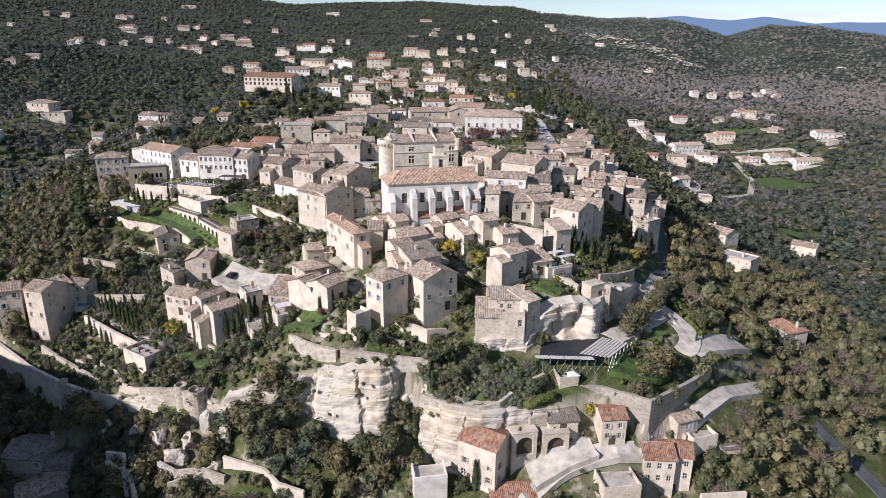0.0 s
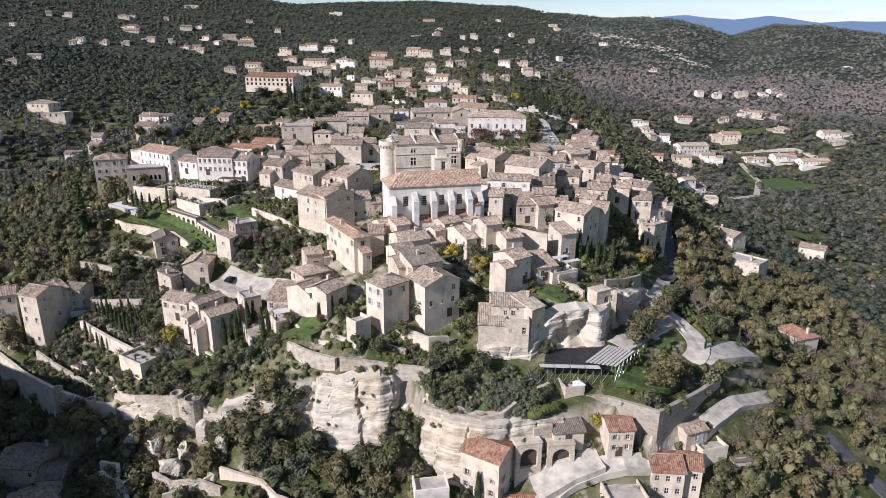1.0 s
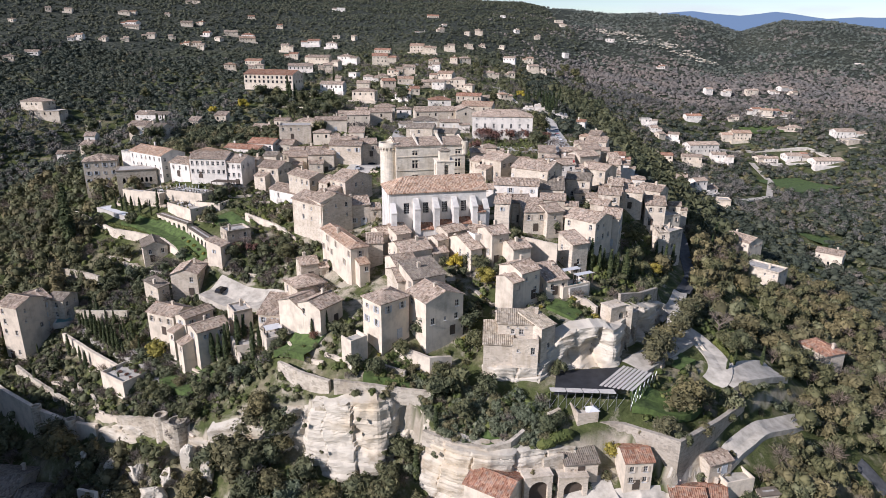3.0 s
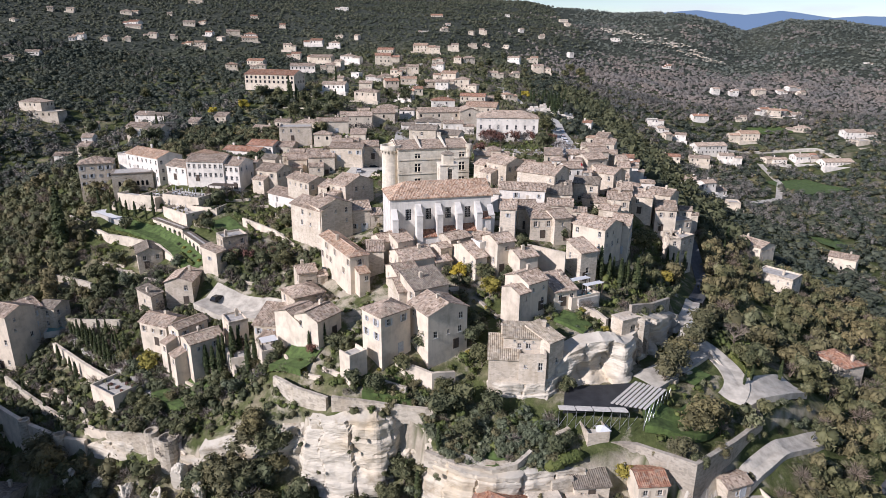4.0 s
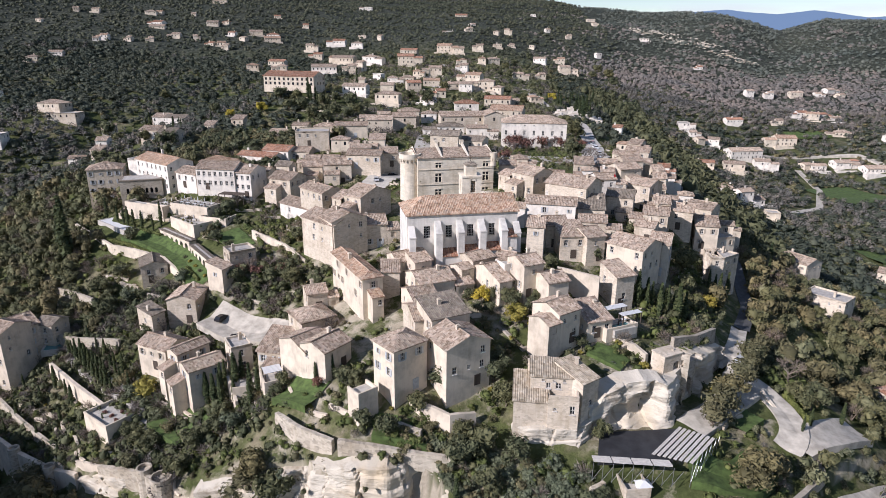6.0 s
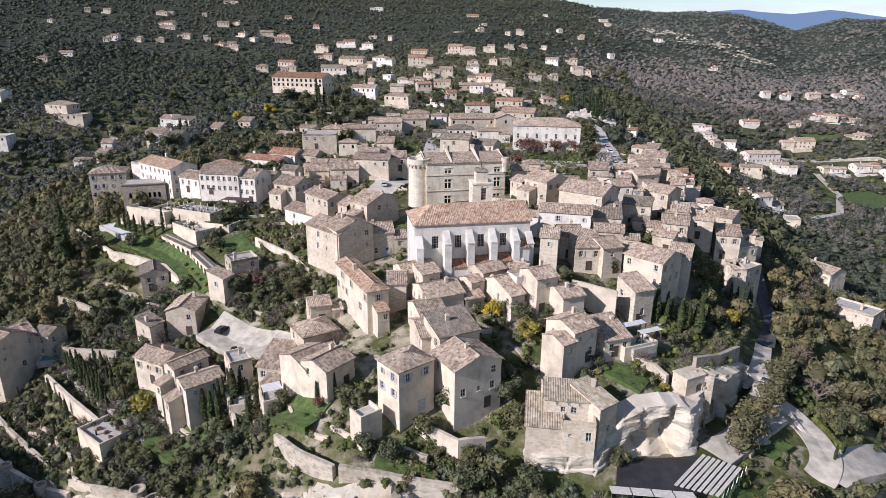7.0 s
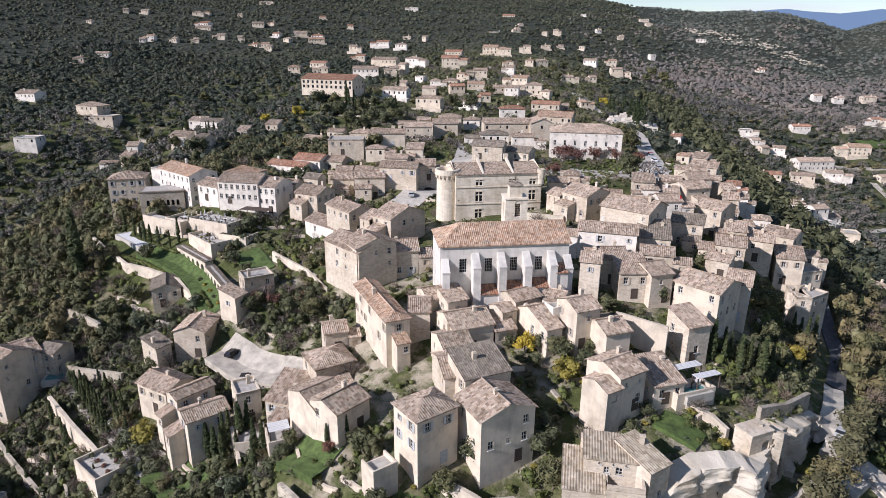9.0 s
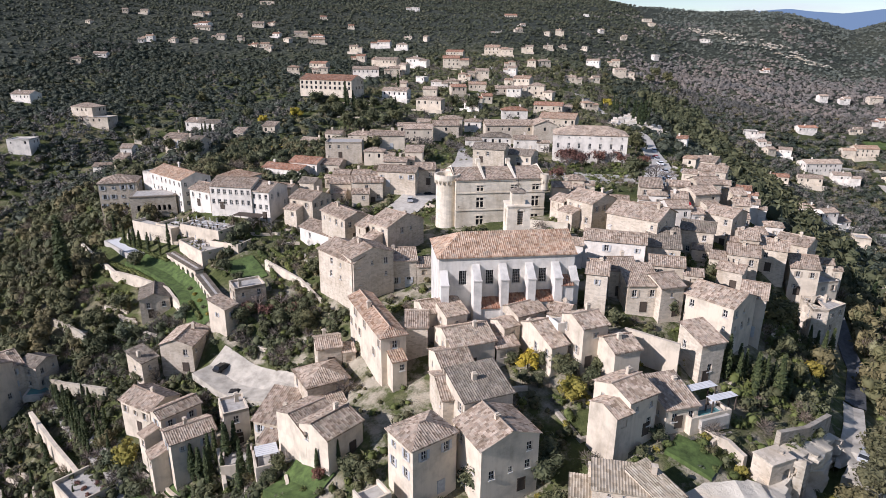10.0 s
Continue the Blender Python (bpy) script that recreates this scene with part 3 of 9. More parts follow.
plot(64.5, 41.1, -5.6, 4.0, 4.4, 6, -10, "hip", WHITE, TAN, chimneys=0)


def villa(x, y, eave, w, d, h, rot, roof, wall, tiles, wing):
    """A country villa with its cleared garden on the valley side."""
    tone = {"white_render": "white", "cream_render": "cream"}.get(wall.name, "stone")
    tile = {"red_tiles": "red", "orange_tiles": "orange-brown"}.get(tiles.name, "weathered tan")
    plot(x, y, eave, w, d, h, rot, roof, wall, tiles, far=True, chimneys=int(x) % 2, name="villa", wing=wing, terrace=int(x + y) % 3 > 0, chance=0.85,
         label=f"{tone} country villa with " + ("a flat roof" if roof == "flat" else f"{tile} roof tiles") + " among trees")


villa(174, 385, -21.8, 8.8, 7.0, 5.0, 0, "flat", WHITE, TAN, 1)
villa(229, 425, -23.0, 14.6, 7.9, 6.5, 6, "gx", WHITE, RED, 0)
villa(190, 357, -31.1, 8.5, 7.0, 5.0, -18, "gx", WHITE, TAN, -1)
villa(205, 335, -36.2, 25.7, 11.0, 7.0, 12, "gx", WHITE, TAN, 0)
villa(215, 324, -42.1, 10.7, 8.1, 5.0, -8, "gx", WHITE, TAN, 1)
villa(185, 299, -39.8, 14.0, 7.6, 5.0, -8, "gx", CREAM, TAN, 0)
villa(153, 268, -33.8, 12.9, 7.0, 5.0, -8, "gx", CREAM, RED, 0)
villa(263, 398, -34.7, 16.8, 11.0, 7.0, 0, "gx", CREAM, ORANGE, -1)
villa(301, 456, -19.2, 8.9, 7.0, 6.0, 0, "gx", WHITE, RED, -1)
villa(309, 451, -19.8, 11.3, 7.0, 6.5, -18, "gx", CREAM, ORANGE, 0)
villa(319, 456, -20.5, 8.2, 7.0, 5.0, 12, "gx", WHITE, RED, 1)
villa(329, 450, -23.2, 9.0, 7.0, 4.0, -8, "gx", WHITE, TAN, -1)
villa(315, 408, -30.6, 12.3, 9.3, 6.0, -18, "hip", CREAM, TAN, -1)
villa(346, 385, -30.9, 16.8, 11.0, 7.0, 0, "gx", WHITE, TAN, 1)
villa(345, 370, -35.7, 13.5, 10.2, 6.0, 12, "flat", CREAM, TAN, 1)
villa(289, 355, -47.2, 12.7, 9.6, 6.0, 6, "gx", WHITE, TAN, 1)
villa(313, 346, -49.6, 24.7, 11.0, 4.0, 6, "gx", WHITE, TAN, 0)
villa(269, 350, -49.0, 11.5, 7.0, 4.0, 0, "gx", WHITE, TAN, 0)
villa(137, 184, -32.2, 6.0, 7.0, 6.0, -18, "gx", WHITE, TAN, -1)
villa(151, 195, -36.5, 8.4, 7.0, 6.0, 20, "gx", WHITE, TAN, 0)
villa(161, 201, -42.3, 6.4, 7.0, 3.0, 20, "gx", WHITE, TAN, 0)
villa(158, 173, -42.4, 6.4, 7.0, 4.0, -8, "flat", CREAM, TAN, 0)
villa(282, 531, -5.6, 8.0, 7.0, 6.0, 6, "gx", WHITE, TAN, 0)
villa(303, 531, -7.3, 6.3, 7.0, 4.0, 0, "gx", WHITE, TAN, -1)
villa(329, 532, -6.6, 12.6, 7.0, 5.0, 6, "gx", CREAM, TAN, 0)
villa(354, 538, -7.8, 6.5, 7.0, 4.0, 0, "gx", WHITE, TAN, 1)
villa(372, 552, -4.5, 10.5, 7.9, 6.0, 20, "gx", WHITE, TAN, 1)
villa(378, 539, -8.6, 6.6, 7.0, 5.0, 12, "gx", CREAM, TAN, -1)
villa(257, 618, 14.8, 6.2, 7.0, 6.0, 0, "gx", WHITE, RED, -1)
villa(225, 757, 46.4, 11.2, 7.6, 4.0, 0, "flat", WHITE, TAN, 0)
villa(530, 684, 18.9, 6.6, 7.0, 4.0, -18, "flat", WHITE, TAN, 1)
villa(260, 350, -48.5, 7.5, 7.0, 4.0, 20, "gx", CREAM, TAN, 1)
villa(176, 349, -29.9, 6.4, 7.0, 4.0, 20, "gx", CREAM, TAN, 0)
villa(176, 367, -27.1, 6.0, 7.0, 4.0, 0, "gx", WHITE, TAN, 1)
villa(272, 433, -24.2, 6.0, 7.0, 6.0, -8, "gx", CREAM, TAN, -1)
villa(302, 360, -46.6, 6.5, 7.0, 4.0, 0, "hip", WHITE, RED, -1)
villa(-171, 884, 89.6, 13.0, 11.0, 6.9, 6, "flat", WHITE, TAN, -1)
villa(-152, 579, 39.6, 13.4, 10.1, 5.0, 0, "gx", WHITE, RED, -1)
villa(-129, 562, 37.3, 12.1, 7.0, 5.0, 0, "hip", WHITE, TAN, 0)
villa(-110, 605, 45.2, 5.1, 7.0, 6.0, -18, "gx", CREAM, TAN, 0)
villa(-133, 630, 46.3, 6.1, 7.0, 4.0, -8, "flat", STONE, TAN, -1)
villa(-146, 456, 27.5, 8.3, 7.0, 5.0, 0, "gx", CREAM, RED, -1)
villa(-114, 419, 25.4, 19.5, 10.6, 6.0, -8, "gx", STONE, TAN, 0)
villa(-91, 423, 26.4, 12.6, 9.5, 6.5, -18, "hip", WHITE, TAN, 1)
villa(-93, 385, 22.7, 6.0, 7.0, 7.0, -18, "gx", CREAM, TAN, -1)
villa(-122, 376, 19.4, 20.0, 10.8, 6.0, 12, "gx", WHITE, TAN, 0)
villa(-99, 376, 20.3, 7.8, 7.0, 6.0, 12, "gx", STONE, TAN, -1)
villa(-125, 428, 25.3, 7.1, 7.0, 5.0, -18, "gx", CREAM, ORANGE, 1)
villa(-60, 420, 27.3, 13.8, 10.4, 7.5, 6, "gx", CREAM, RED, 1)
villa(-64, 487, 31.6, 16.1, 8.7, 5.0, -8, "gx", STONE, RED, 0)
villa(-30, 361, 20.1, 9.9, 7.5, 6.5, 6, "gx", STONE, TAN, -1)
villa(-43, 351, 17.9, 6.0, 7.0, 5.0, -8, "hip", CREAM, ORANGE, 1)
villa(-47, 320, 14.7, 10.4, 7.0, 4.0, -8, "hip", STONE, TAN, 0)
villa(-58, 318, 14.5, 7.4, 7.0, 4.0, 6, "hip", WHITE, TAN, 1)
villa(-72, 343, 15.9, 6.7, 7.0, 4.0, -18, "flat", WHITE, TAN, 0)
villa(-79, 305, 13.6, 6.7, 7.0, 4.0, 0, "gx", CREAM, TAN, -1)
villa(-72, 250, 12.8, 15.2, 8.2, 5.0, -8, "gx", WHITE, TAN, 0)
villa(-49, 231, 9.8, 14.4, 7.8, 6.0, -8, "hip", CREAM, TAN, 0)
villa(-56, 278, 12.0, 8.8, 7.0, 4.0, 0, "gx", CREAM, TAN, 0)
villa(-40, 288, 13.1, 9.7, 7.0, 5.0, 20, "gx", STONE, RED, 0)
villa(-29, 308, 13.6, 11.6, 7.0, 4.0, 6, "gx", STONE, ORANGE, 0)
villa(-31, 515, 35.7, 14.4, 10.9, 7.0, -8, "gx", STONE, ORANGE, 1)
villa(-17, 510, 33.7, 11.1, 7.0, 6.0, 0, "gx", CREAM, TAN, 0)
villa(-10, 430, 24.8, 6.0, 7.0, 6.0, 6, "hip", CREAM, ORANGE, -1)
villa(4, 538, 36.5, 7.4, 7.0, 6.0, 0, "gx", CREAM, TAN, -1)
villa(25, 582, 38.0, 6.2, 7.0, 5.0, 6, "flat", STONE, TAN, -1)
villa(-9, 658, 55.6, 6.2, 7.0, 5.0, 20, "gx", CREAM, TAN, -1)
villa(-24, 811, 75.9, 16.6, 11.0, 5.0, 6, "gx", CREAM, RED, 0)
villa(-33, 662, 52.2, 8.6, 8.1, 3.0, 0, "flat", WHITE, TAN, -1)
villa(-6, 710, 61.5, 5.8, 7.0, 4.0, 20, "gx", WHITE, TAN, -1)
villa(17, 466, 24.9, 11.4, 7.0, 5.0, 20, "hip", STONE, TAN, 0)
villa(7, 462, 25.3, 7.2, 7.0, 5.0, -8, "hip", STONE, ORANGE, 0)
villa(-8, 390, 21.3, 6.5, 7.0, 6.0, -8, "gx", WHITE, TAN, -1)
villa(1, 333, 16.5, 11.7, 8.8, 6.5, -18, "gx", CREAM, ORANGE, -1)
villa(10, 301, 13.8, 10.9, 8.3, 7.0, -8, "hip", STONE, TAN, -1)
villa(-4, 292, 12.4, 9.0, 7.0, 5.0, -8, "gx", WHITE, TAN, 0)
villa(-13, 298, 12.0, 8.3, 7.0, 4.0, 12, "gx", STONE, TAN, 0)
villa(18, 297, 10.1, 6.4, 7.0, 5.0, -18, "hip", CREAM, TAN, 0)
villa(37, 401, 14.3, 8.6, 7.0, 4.0, 6, "gx", CREAM, TAN, 1)
villa(66, 523, 24.3, 12.5, 7.0, 5.0, -18, "gx", WHITE, TAN, 0)
villa(60, 435, 12.8, 6.0, 7.0, 4.0, 12, "gx", CREAM, TAN, -1)
villa(90, 549, 23.7, 7.6, 7.0, 5.0, 0, "gx", CREAM, ORANGE, -1)
villa(86, 485, 17.7, 10.7, 7.0, 6.5, 12, "gx", CREAM, TAN, 0)
villa(96, 487, 14.9, 7.6, 7.0, 5.0, -8, "hip", STONE, TAN, 0)
villa(37, 674, 54.2, 6.3, 7.0, 6.5, -8, "gx", STONE, TAN, 1)
villa(24, 654, 52.0, 6.5, 7.0, 5.0, -18, "hip", STONE, TAN, 0)
villa(66, 632, 36.7, 6.3, 7.0, 4.0, -18, "flat", CREAM, TAN, 0)
villa(117, 699, 48.6, 5.0, 7.0, 4.0, 6, "gx", STONE, TAN, -1)
villa(41, 285, 4.9, 6.0, 7.0, 4.0, 20, "hip", CREAM, ORANGE, 1)
villa(142, 626, 28.8, 5.8, 7.0, 6.5, 20, "flat", WHITE, TAN, 0)
villa(174, 897, 75.2, 12.7, 8.6, 4.6, 6, "flat", CREAM, TAN, 0)
villa(171, 844, 68.2, 5.8, 7.0, 4.6, 12, "hip", CREAM, TAN, 1)
villa(82, 855, 80.0, 7.4, 7.0, 4.6, 0, "flat", WHITE, TAN, 0)
villa(91, 722, 56.0, 5.8, 7.0, 4.0, 20, "gx", WHITE, TAN, 0)
villa(41, 617, 36.9, 5.2, 7.0, 3.0, 6, "gx", CREAM, TAN, -1)
villa(-20, 266, 9.4, 6.0, 7.0, 4.0, 12, "gx", CREAM, RED, -1)
villa(-27, 241, 7.7, 6.0, 7.0, 4.0, -18, "gx", WHITE, TAN, 1)
villa(-468, 649, 74.3, 8.6, 7.0, 4.0, 12, "gx", CREAM, TAN, 0)
villa(-484, 634, 74.9, 6.2, 7.0, 5.0, 20, "gx", STONE, TAN, 0)
villa(-416, 683, 73.2, 13.7, 9.3, 5.0, 12, "hip", CREAM, TAN, 0)
villa(-410, 694, 73.4, 8.8, 7.0, 5.0, 0, "gx", STONE, ORANGE, 0)
villa(-381, 630, 59.1, 13.3, 11.0, 4.0, -8, "gx", WHITE, RED, -1)
villa(-374, 611, 54.0, 17.0, 11.0, 3.0, 12, "gx", CREAM, TAN, 0)
villa(-371, 707, 71.9, 6.2, 7.0, 4.0, 12, "gx", STONE, TAN, 0)
villa(-330, 666, 60.3, 14.1, 9.6, 6.0, 12, "gx", STONE, TAN, 0)
villa(-317, 682, 61.8, 6.0, 7.0, 4.0, -8, "hip", STONE, RED, -1)
villa(-274, 752, 71.2, 8.8, 7.0, 4.0, 20, "gx", CREAM, RED, 0)
villa(-383, 514, 43.5, 7.4, 7.0, 6.0, 6, "gx", WHITE, ORANGE, -1)
villa(-382, 496, 40.3, 6.0, 7.0, 4.0, 20, "gx", WHITE, TAN, 0)
villa(-359, 518, 41.1, 4.8, 7.0, 5.0, 0, "gx", CREAM, TAN, -1)
villa(-343, 531, 40.8, 5.1, 7.0, 4.0, 20, "gx", CREAM, TAN, -1)
villa(-334, 572, 45.2, 9.2, 8.7, 5.0, 6, "gx", CREAM, TAN, -1)
villa(-308, 561, 43.4, 4.8, 7.0, 6.0, 20, "gx", CREAM, TAN, 1)
villa(-279, 534, 36.2, 6.4, 7.0, 3.0, -8, "gx", CREAM, RED, -1)
villa(-270, 538, 36.8, 8.9, 7.0, 4.0, 12, "gx", CREAM, ORANGE, 0)
villa(-258, 521, 34.4, 4.8, 7.0, 5.0, 0, "gx", CREAM, TAN, -1)
villa(-283, 606, 47.7, 8.6, 7.0, 4.0, -8, "gx", WHITE, RED, 0)
villa(-262, 583, 42.5, 7.3, 7.0, 5.0, -18, "hip", CREAM, TAN, 0)
villa(-264, 631, 49.1, 15.4, 10.5, 5.0, 20, "gx", STONE, TAN, 0)
villa(-237, 607, 41.9, 18.0, 11.0, 5.0, 20, "gx", CREAM, ORANGE, 0)
villa(-245, 637, 46.1, 14.3, 9.7, 4.0, 6, "hip", WHITE, RED, 0)
villa(-177, 547, 34.9, 8.6, 7.0, 6.0, 0, "gx", CREAM, TAN, 1)
villa(-228, 724, 59.6, 7.3, 7.0, 4.0, 12, "gx", CREAM, RED, 0)
villa(-377, 390, 24.5, 8.9, 7.0, 4.0, 12, "hip", STONE, TAN, 0)
villa(-486, 567, 59.9, 5.8, 7.0, 4.0, 0, "hip", CREAM, TAN, 0)
villa(-190, 401, 19.2, 9.8, 7.0, 5.0, 12, "hip", STONE, ORANGE, 0)
villa(-172, 415, 22.1, 14.9, 8.1, 5.0, -8, "gx", CREAM, RED, 0)
villa(-163, 397, 18.9, 8.3, 7.0, 4.0, 6, "hip", CREAM, TAN, -1)
villa(-378, 827, 94.9, 13.0, 11.0, 4.6, 12, "flat", STONE, TAN, -1)
villa(-378, 424, 27.8, 12.0, 8.1, 3.0, 12, "gx", WHITE, TAN, 0)


# ---- ground ----
SPOTS_HIGH, SPOTS_LOW = [], []


def high(x, y, z):
    SPOTS_HIGH.append((x, y, z))


def low(x, y, z):
    SPOTS_LOW.append((x, y, z))


def cliff_line(x):
    """How far towards the valley the upper town reaches."""
    return np.interp(x, (-150, -129, -112, -97, -85, -72, -60, -54, -44, -24, -23, -16, -8, -5, 0, 2, 8, 13, 24, 36, 40, 50, 60, 69, 72, 90, 130), (0, -14.8, -27.2, -35.8, -41.2, -45, -48.6, -52.4, -56, -57.5, -59.5, -61, -61.5, -58.5, -61, -64.5, -67.5, -69, -67.5, -64.2, -63.4, -68.6, -60.8, -52.6, -49.6, -38, -25))


# gardens and terraces along the edge
high(-17, -55, -27.6), high(-5, -57, -28.8), high(3, -61, -34.5), high(12, -65, -36), high(22, -64, -36), high(10, -55, -31)
high(-29, -46, -27), high(-24, -57, -33.4), high(-36, -44, -31), high(-44, -50, -38.5), high(-55, -48, -43.5), high(-63, -43, -44.5)
high(-46, -36, -36), high(-64, -34, -41), high(-76, -34, -41), high(-99, -14, -40.5), high(-93, -24, -46.5), high(-84, -37, -48.5)
high(-96, -33, -51), high(-118, -22, -49), high(-50, -14, -31), high(-40, -13, -30), high(-58, -14, -33), high(-36, -51, -34)
# the road, the open-air stage and the bastion
high(34, -57.5, -30), high(42, -59, -31), high(46, -55, -29.4), high(30, -57, -30), high(34, -52, -29), high(44, -54, -29), high(47, -47, -28.6), high(58, -38, -28.5), high(63, -32, -28.3), high(67, -38, -31), high(69, -45, -31.6), high(74, -42, -32.2)
high(60, -54, -35), high(50, -63, -34.8), high(62, -48, -33), high(80, -37, -34), high(40, -60.5, -34.4), high(30, -61, -33)
high(27, -53, -29), high(31, -51.5, -28.9), high(36, -50, -28.9), high(42, -48.5, -28.8), high(46, -43, -28.7), high(51, -38, -28.6), high(57, -31, -28.5), high(27, -45, -20.5), high(33, -43.5, -20.6), high(39, -41, -20.4), high(44, -36.5, -20.4), high(50, -29, -20.6), high(54, -23, -21)
high(26, -30, -19), high(36, -33, -19), high(12, -40, -22), high(28, -42, -21), high(40, -38, -23), high(50, -25, -24), high(58, -18, -24), high(66, -10, -26)
# eastern slope and valley
high(62, 6, -24), high(88, 18, -33), high(88, -8, -37), high(86, -28, -36), high(100, 62, -35), high(104, 120, -32), high(92, 92, -20), high(84, 84, -14.5)
high(142, 100, -50), high(132, -5, -54), high(112, -42, -54), high(160, -60, -70), high(210, 0, -78), high(200, 305, -46), high(300, 330, -60)
high(250, 390, -46), high(176, 280, -47), high(132, 194, -36), high(216, 398, -33), high(350, 480, -40), high(120, 300, -24), high(84, 205, -8), high(94, 150, -20), high(260, 180, -66), high(390, 240, -70)
high(-91, 28, -20.6), high(-80, 19.5, -21.6), high(-70, 5, -23.4), high(-104, 34, -19.6), high(-111, 39, -18.8), high(-120, 46, -19.2), high(-84, 32, -16.5), high(-74, 20, -18.6), high(-64, 10, -19.4)
# western slope and ravine
high(-132, 48, -25), high(-150, 72, -28), high(-165, 22, -45), high(-185, -20, -62), high(-145, 0, -50), high(-195, 92, -40), high(-225, 150, -34)
high(-310, 150, -22), high(-205, 205, -22), high(-260, 90, -38), high(-280, 20, -55), high(-180, 300, -4), high(-300, 300, 0), high(-106, 32, -20), high(-84, 30, -17), high(-116, 38, -19)
# the spur to the north
high(0, 200, -1), high(0, 300, 8), high(-50, 260, 6), high(50, 250, -2), high(0, 400, 16), high(-100, 330, 10), high(-90, 180, -4), high(-110, 150, -8), high(-60, 150, -3)
high(-34, 55, -10), high(-26, 75, -10), high(45, 95, -5), high(60, 130, -4), high(62, 180, -3), high(40, 320, 6), high(-30, 480, 26), high(10, 540, 32)
# below the cliff
low(-66, -51, -50), low(-64, -60, -57), low(-56, -55, -48), low(-52, -60, -54), low(-46, -60, -50), low(-78, -47, -53), low(-90, -45, -55), low(-40, -66, -51), low(-37, -61.5, -45), low(-31, -62.5, -46), low(-26, -65, -49), low(-16, -66.5, -49.5), low(-8, -66, -48), low(-3, -62.5, -43), low(0, -66, -48), low(4, -71, -53), low(13, -80, -50), low(22, -77.5, -47.6), low(22, -72.8, -46.8), low(30, -72.5, -46.6)
low(38, -70.7, -44.6), low(43, -71, -42.6), low(49.5, -70, -41.8), low(56, -66.2, -40.7), low(64.5, -60.2, -39.9), low(73, -53.8, -39.2), low(62, -70, -47), low(82, -46, -41), low(98, -52, -50), low(70, -75, -56), low(56, -78, -61), low(40, -78, -58)
low(-80, -56, -62), low(-98, -52, -66), low(-92, -64, -71), low(-118, -34, -58), low(-140, -30, -62), low(-60, -75, -66), low(-30, -84, -64), low(0, -84, -61), low(25, -84, -60), low(85, -75, -62)
# includes an unseen hill south-west, added to shade the lower western slope
low(-78, -84, -67), low(-108, -100, -24), low(-130, -88, -13), low(-146, -122, 10), low(-162, -84, 4), low(-192, -58, -5), low(-178, -122, 20), low(-70, -120, -70), low(0, -130, -76), low(80, -130, -76), low(150, -100, -80), low(-220, -60, -50), low(-50, -200, -90), low(100, -220, -95)

for p in PLOTS:
    (high if p["y"] > cliff_line(p["x"]) else low)(p["x"], p["y"], p["eave"] - p["h"])


class Surface:
    """A smooth sheet through scattered heights."""

    def __init__(self, spots, soft):
        s = np.array(spots, dtype=float)
        self.p = s[:, :2]
        n = len(s)
        r = np.linalg.norm(self.p[:, None] - self.p[None], axis=2)
        a = np.zeros((n + 3, n + 3))
        a[:n, :n] = -r
        a[:n, :n] += np.eye(n) * soft
        a[:n, n], a[n, :n] = 1, 1
        a[:n, n + 1:], a[n + 1:, :n] = self.p, self.p.T
        self.w = np.linalg.solve(a, np.concatenate([s[:, 2], [0, 0, 0]]))

    def __call__(self, x, y):
        q = np.stack([np.ravel(x), np.ravel(y)], 1)
        out = np.empty(len(q))
        for k in range(0, len(q), 4000):
            c = q[k:k + 4000]
            r = np.linalg.norm(c[:, None] - self.p[None], axis=2)
            out[k:k + 4000] = -r @ self.w[:-3] + self.w[-3] + c @ self.w[-2:]
        return out.reshape(np.shape(x))


UPPER, LOWER = Surface(SPOTS_HIGH, 2.5), Surface(SPOTS_LOW, 2.5)


def step(x, a, b):
    t = np.clip((x - a) / (b - a), 0, 1)
    return t * t * (3 - 2 * t)


def waves(x, y, size, seed):
    """Cheap rolling unevenness of about that size."""
    s = 0
    for k in range(5):
        a = seed * 1.7 + k * 2.4
        s = s + np.sin((x * math.cos(a) + y * math.sin(a)) * 6.28 / size * (0.7 + 0.23 * k) + a * 3) / 5
    return s


def cave_line(x):
    return np.interp(x, (25, 27, 30, 33.5, 37, 41.5, 43.6, 46, 50.5, 55, 60), (-49.5, -47.2, -45.2, -43.6, -43.0, -42.0, -38.5, -35.5, -31, -25.5, -19.5))


def far_height(x, y):
    r = np.hypot(x - 5, y + 186)
    az = np.degrees(np.arctan2(x - 5, np.maximum(y + 186, 1)))
    crest = np.interp(az, (-60, -36, -20, -15, -12.7, -9, -2, 5.4, 10, 13, 18.3, 21, 23, 24.5, 26, 29.3, 33.5, 40, 60), (190, 168, 146, 126, 118, 124, 129, 120, 106, 99, 97, 81, 63, 75, 85, 81, 64, 55, 30))
    foot = np.interp(az, (-60, -30, -12, 0, 10, 20, 40, 60), (0, 4, 14, 22, 4, -28, -48, -60))
    hill = foot + (crest - foot) * step(r, 520, 1500) + 9 * waves(x, y, 420, 3) * step(r, 500, 800) * (1 - 0.85 * step(r, 1150, 1450)) + 3 * waves(x, y, 130, 8)
    return hill - 160 * step(r, 1650, 2600)


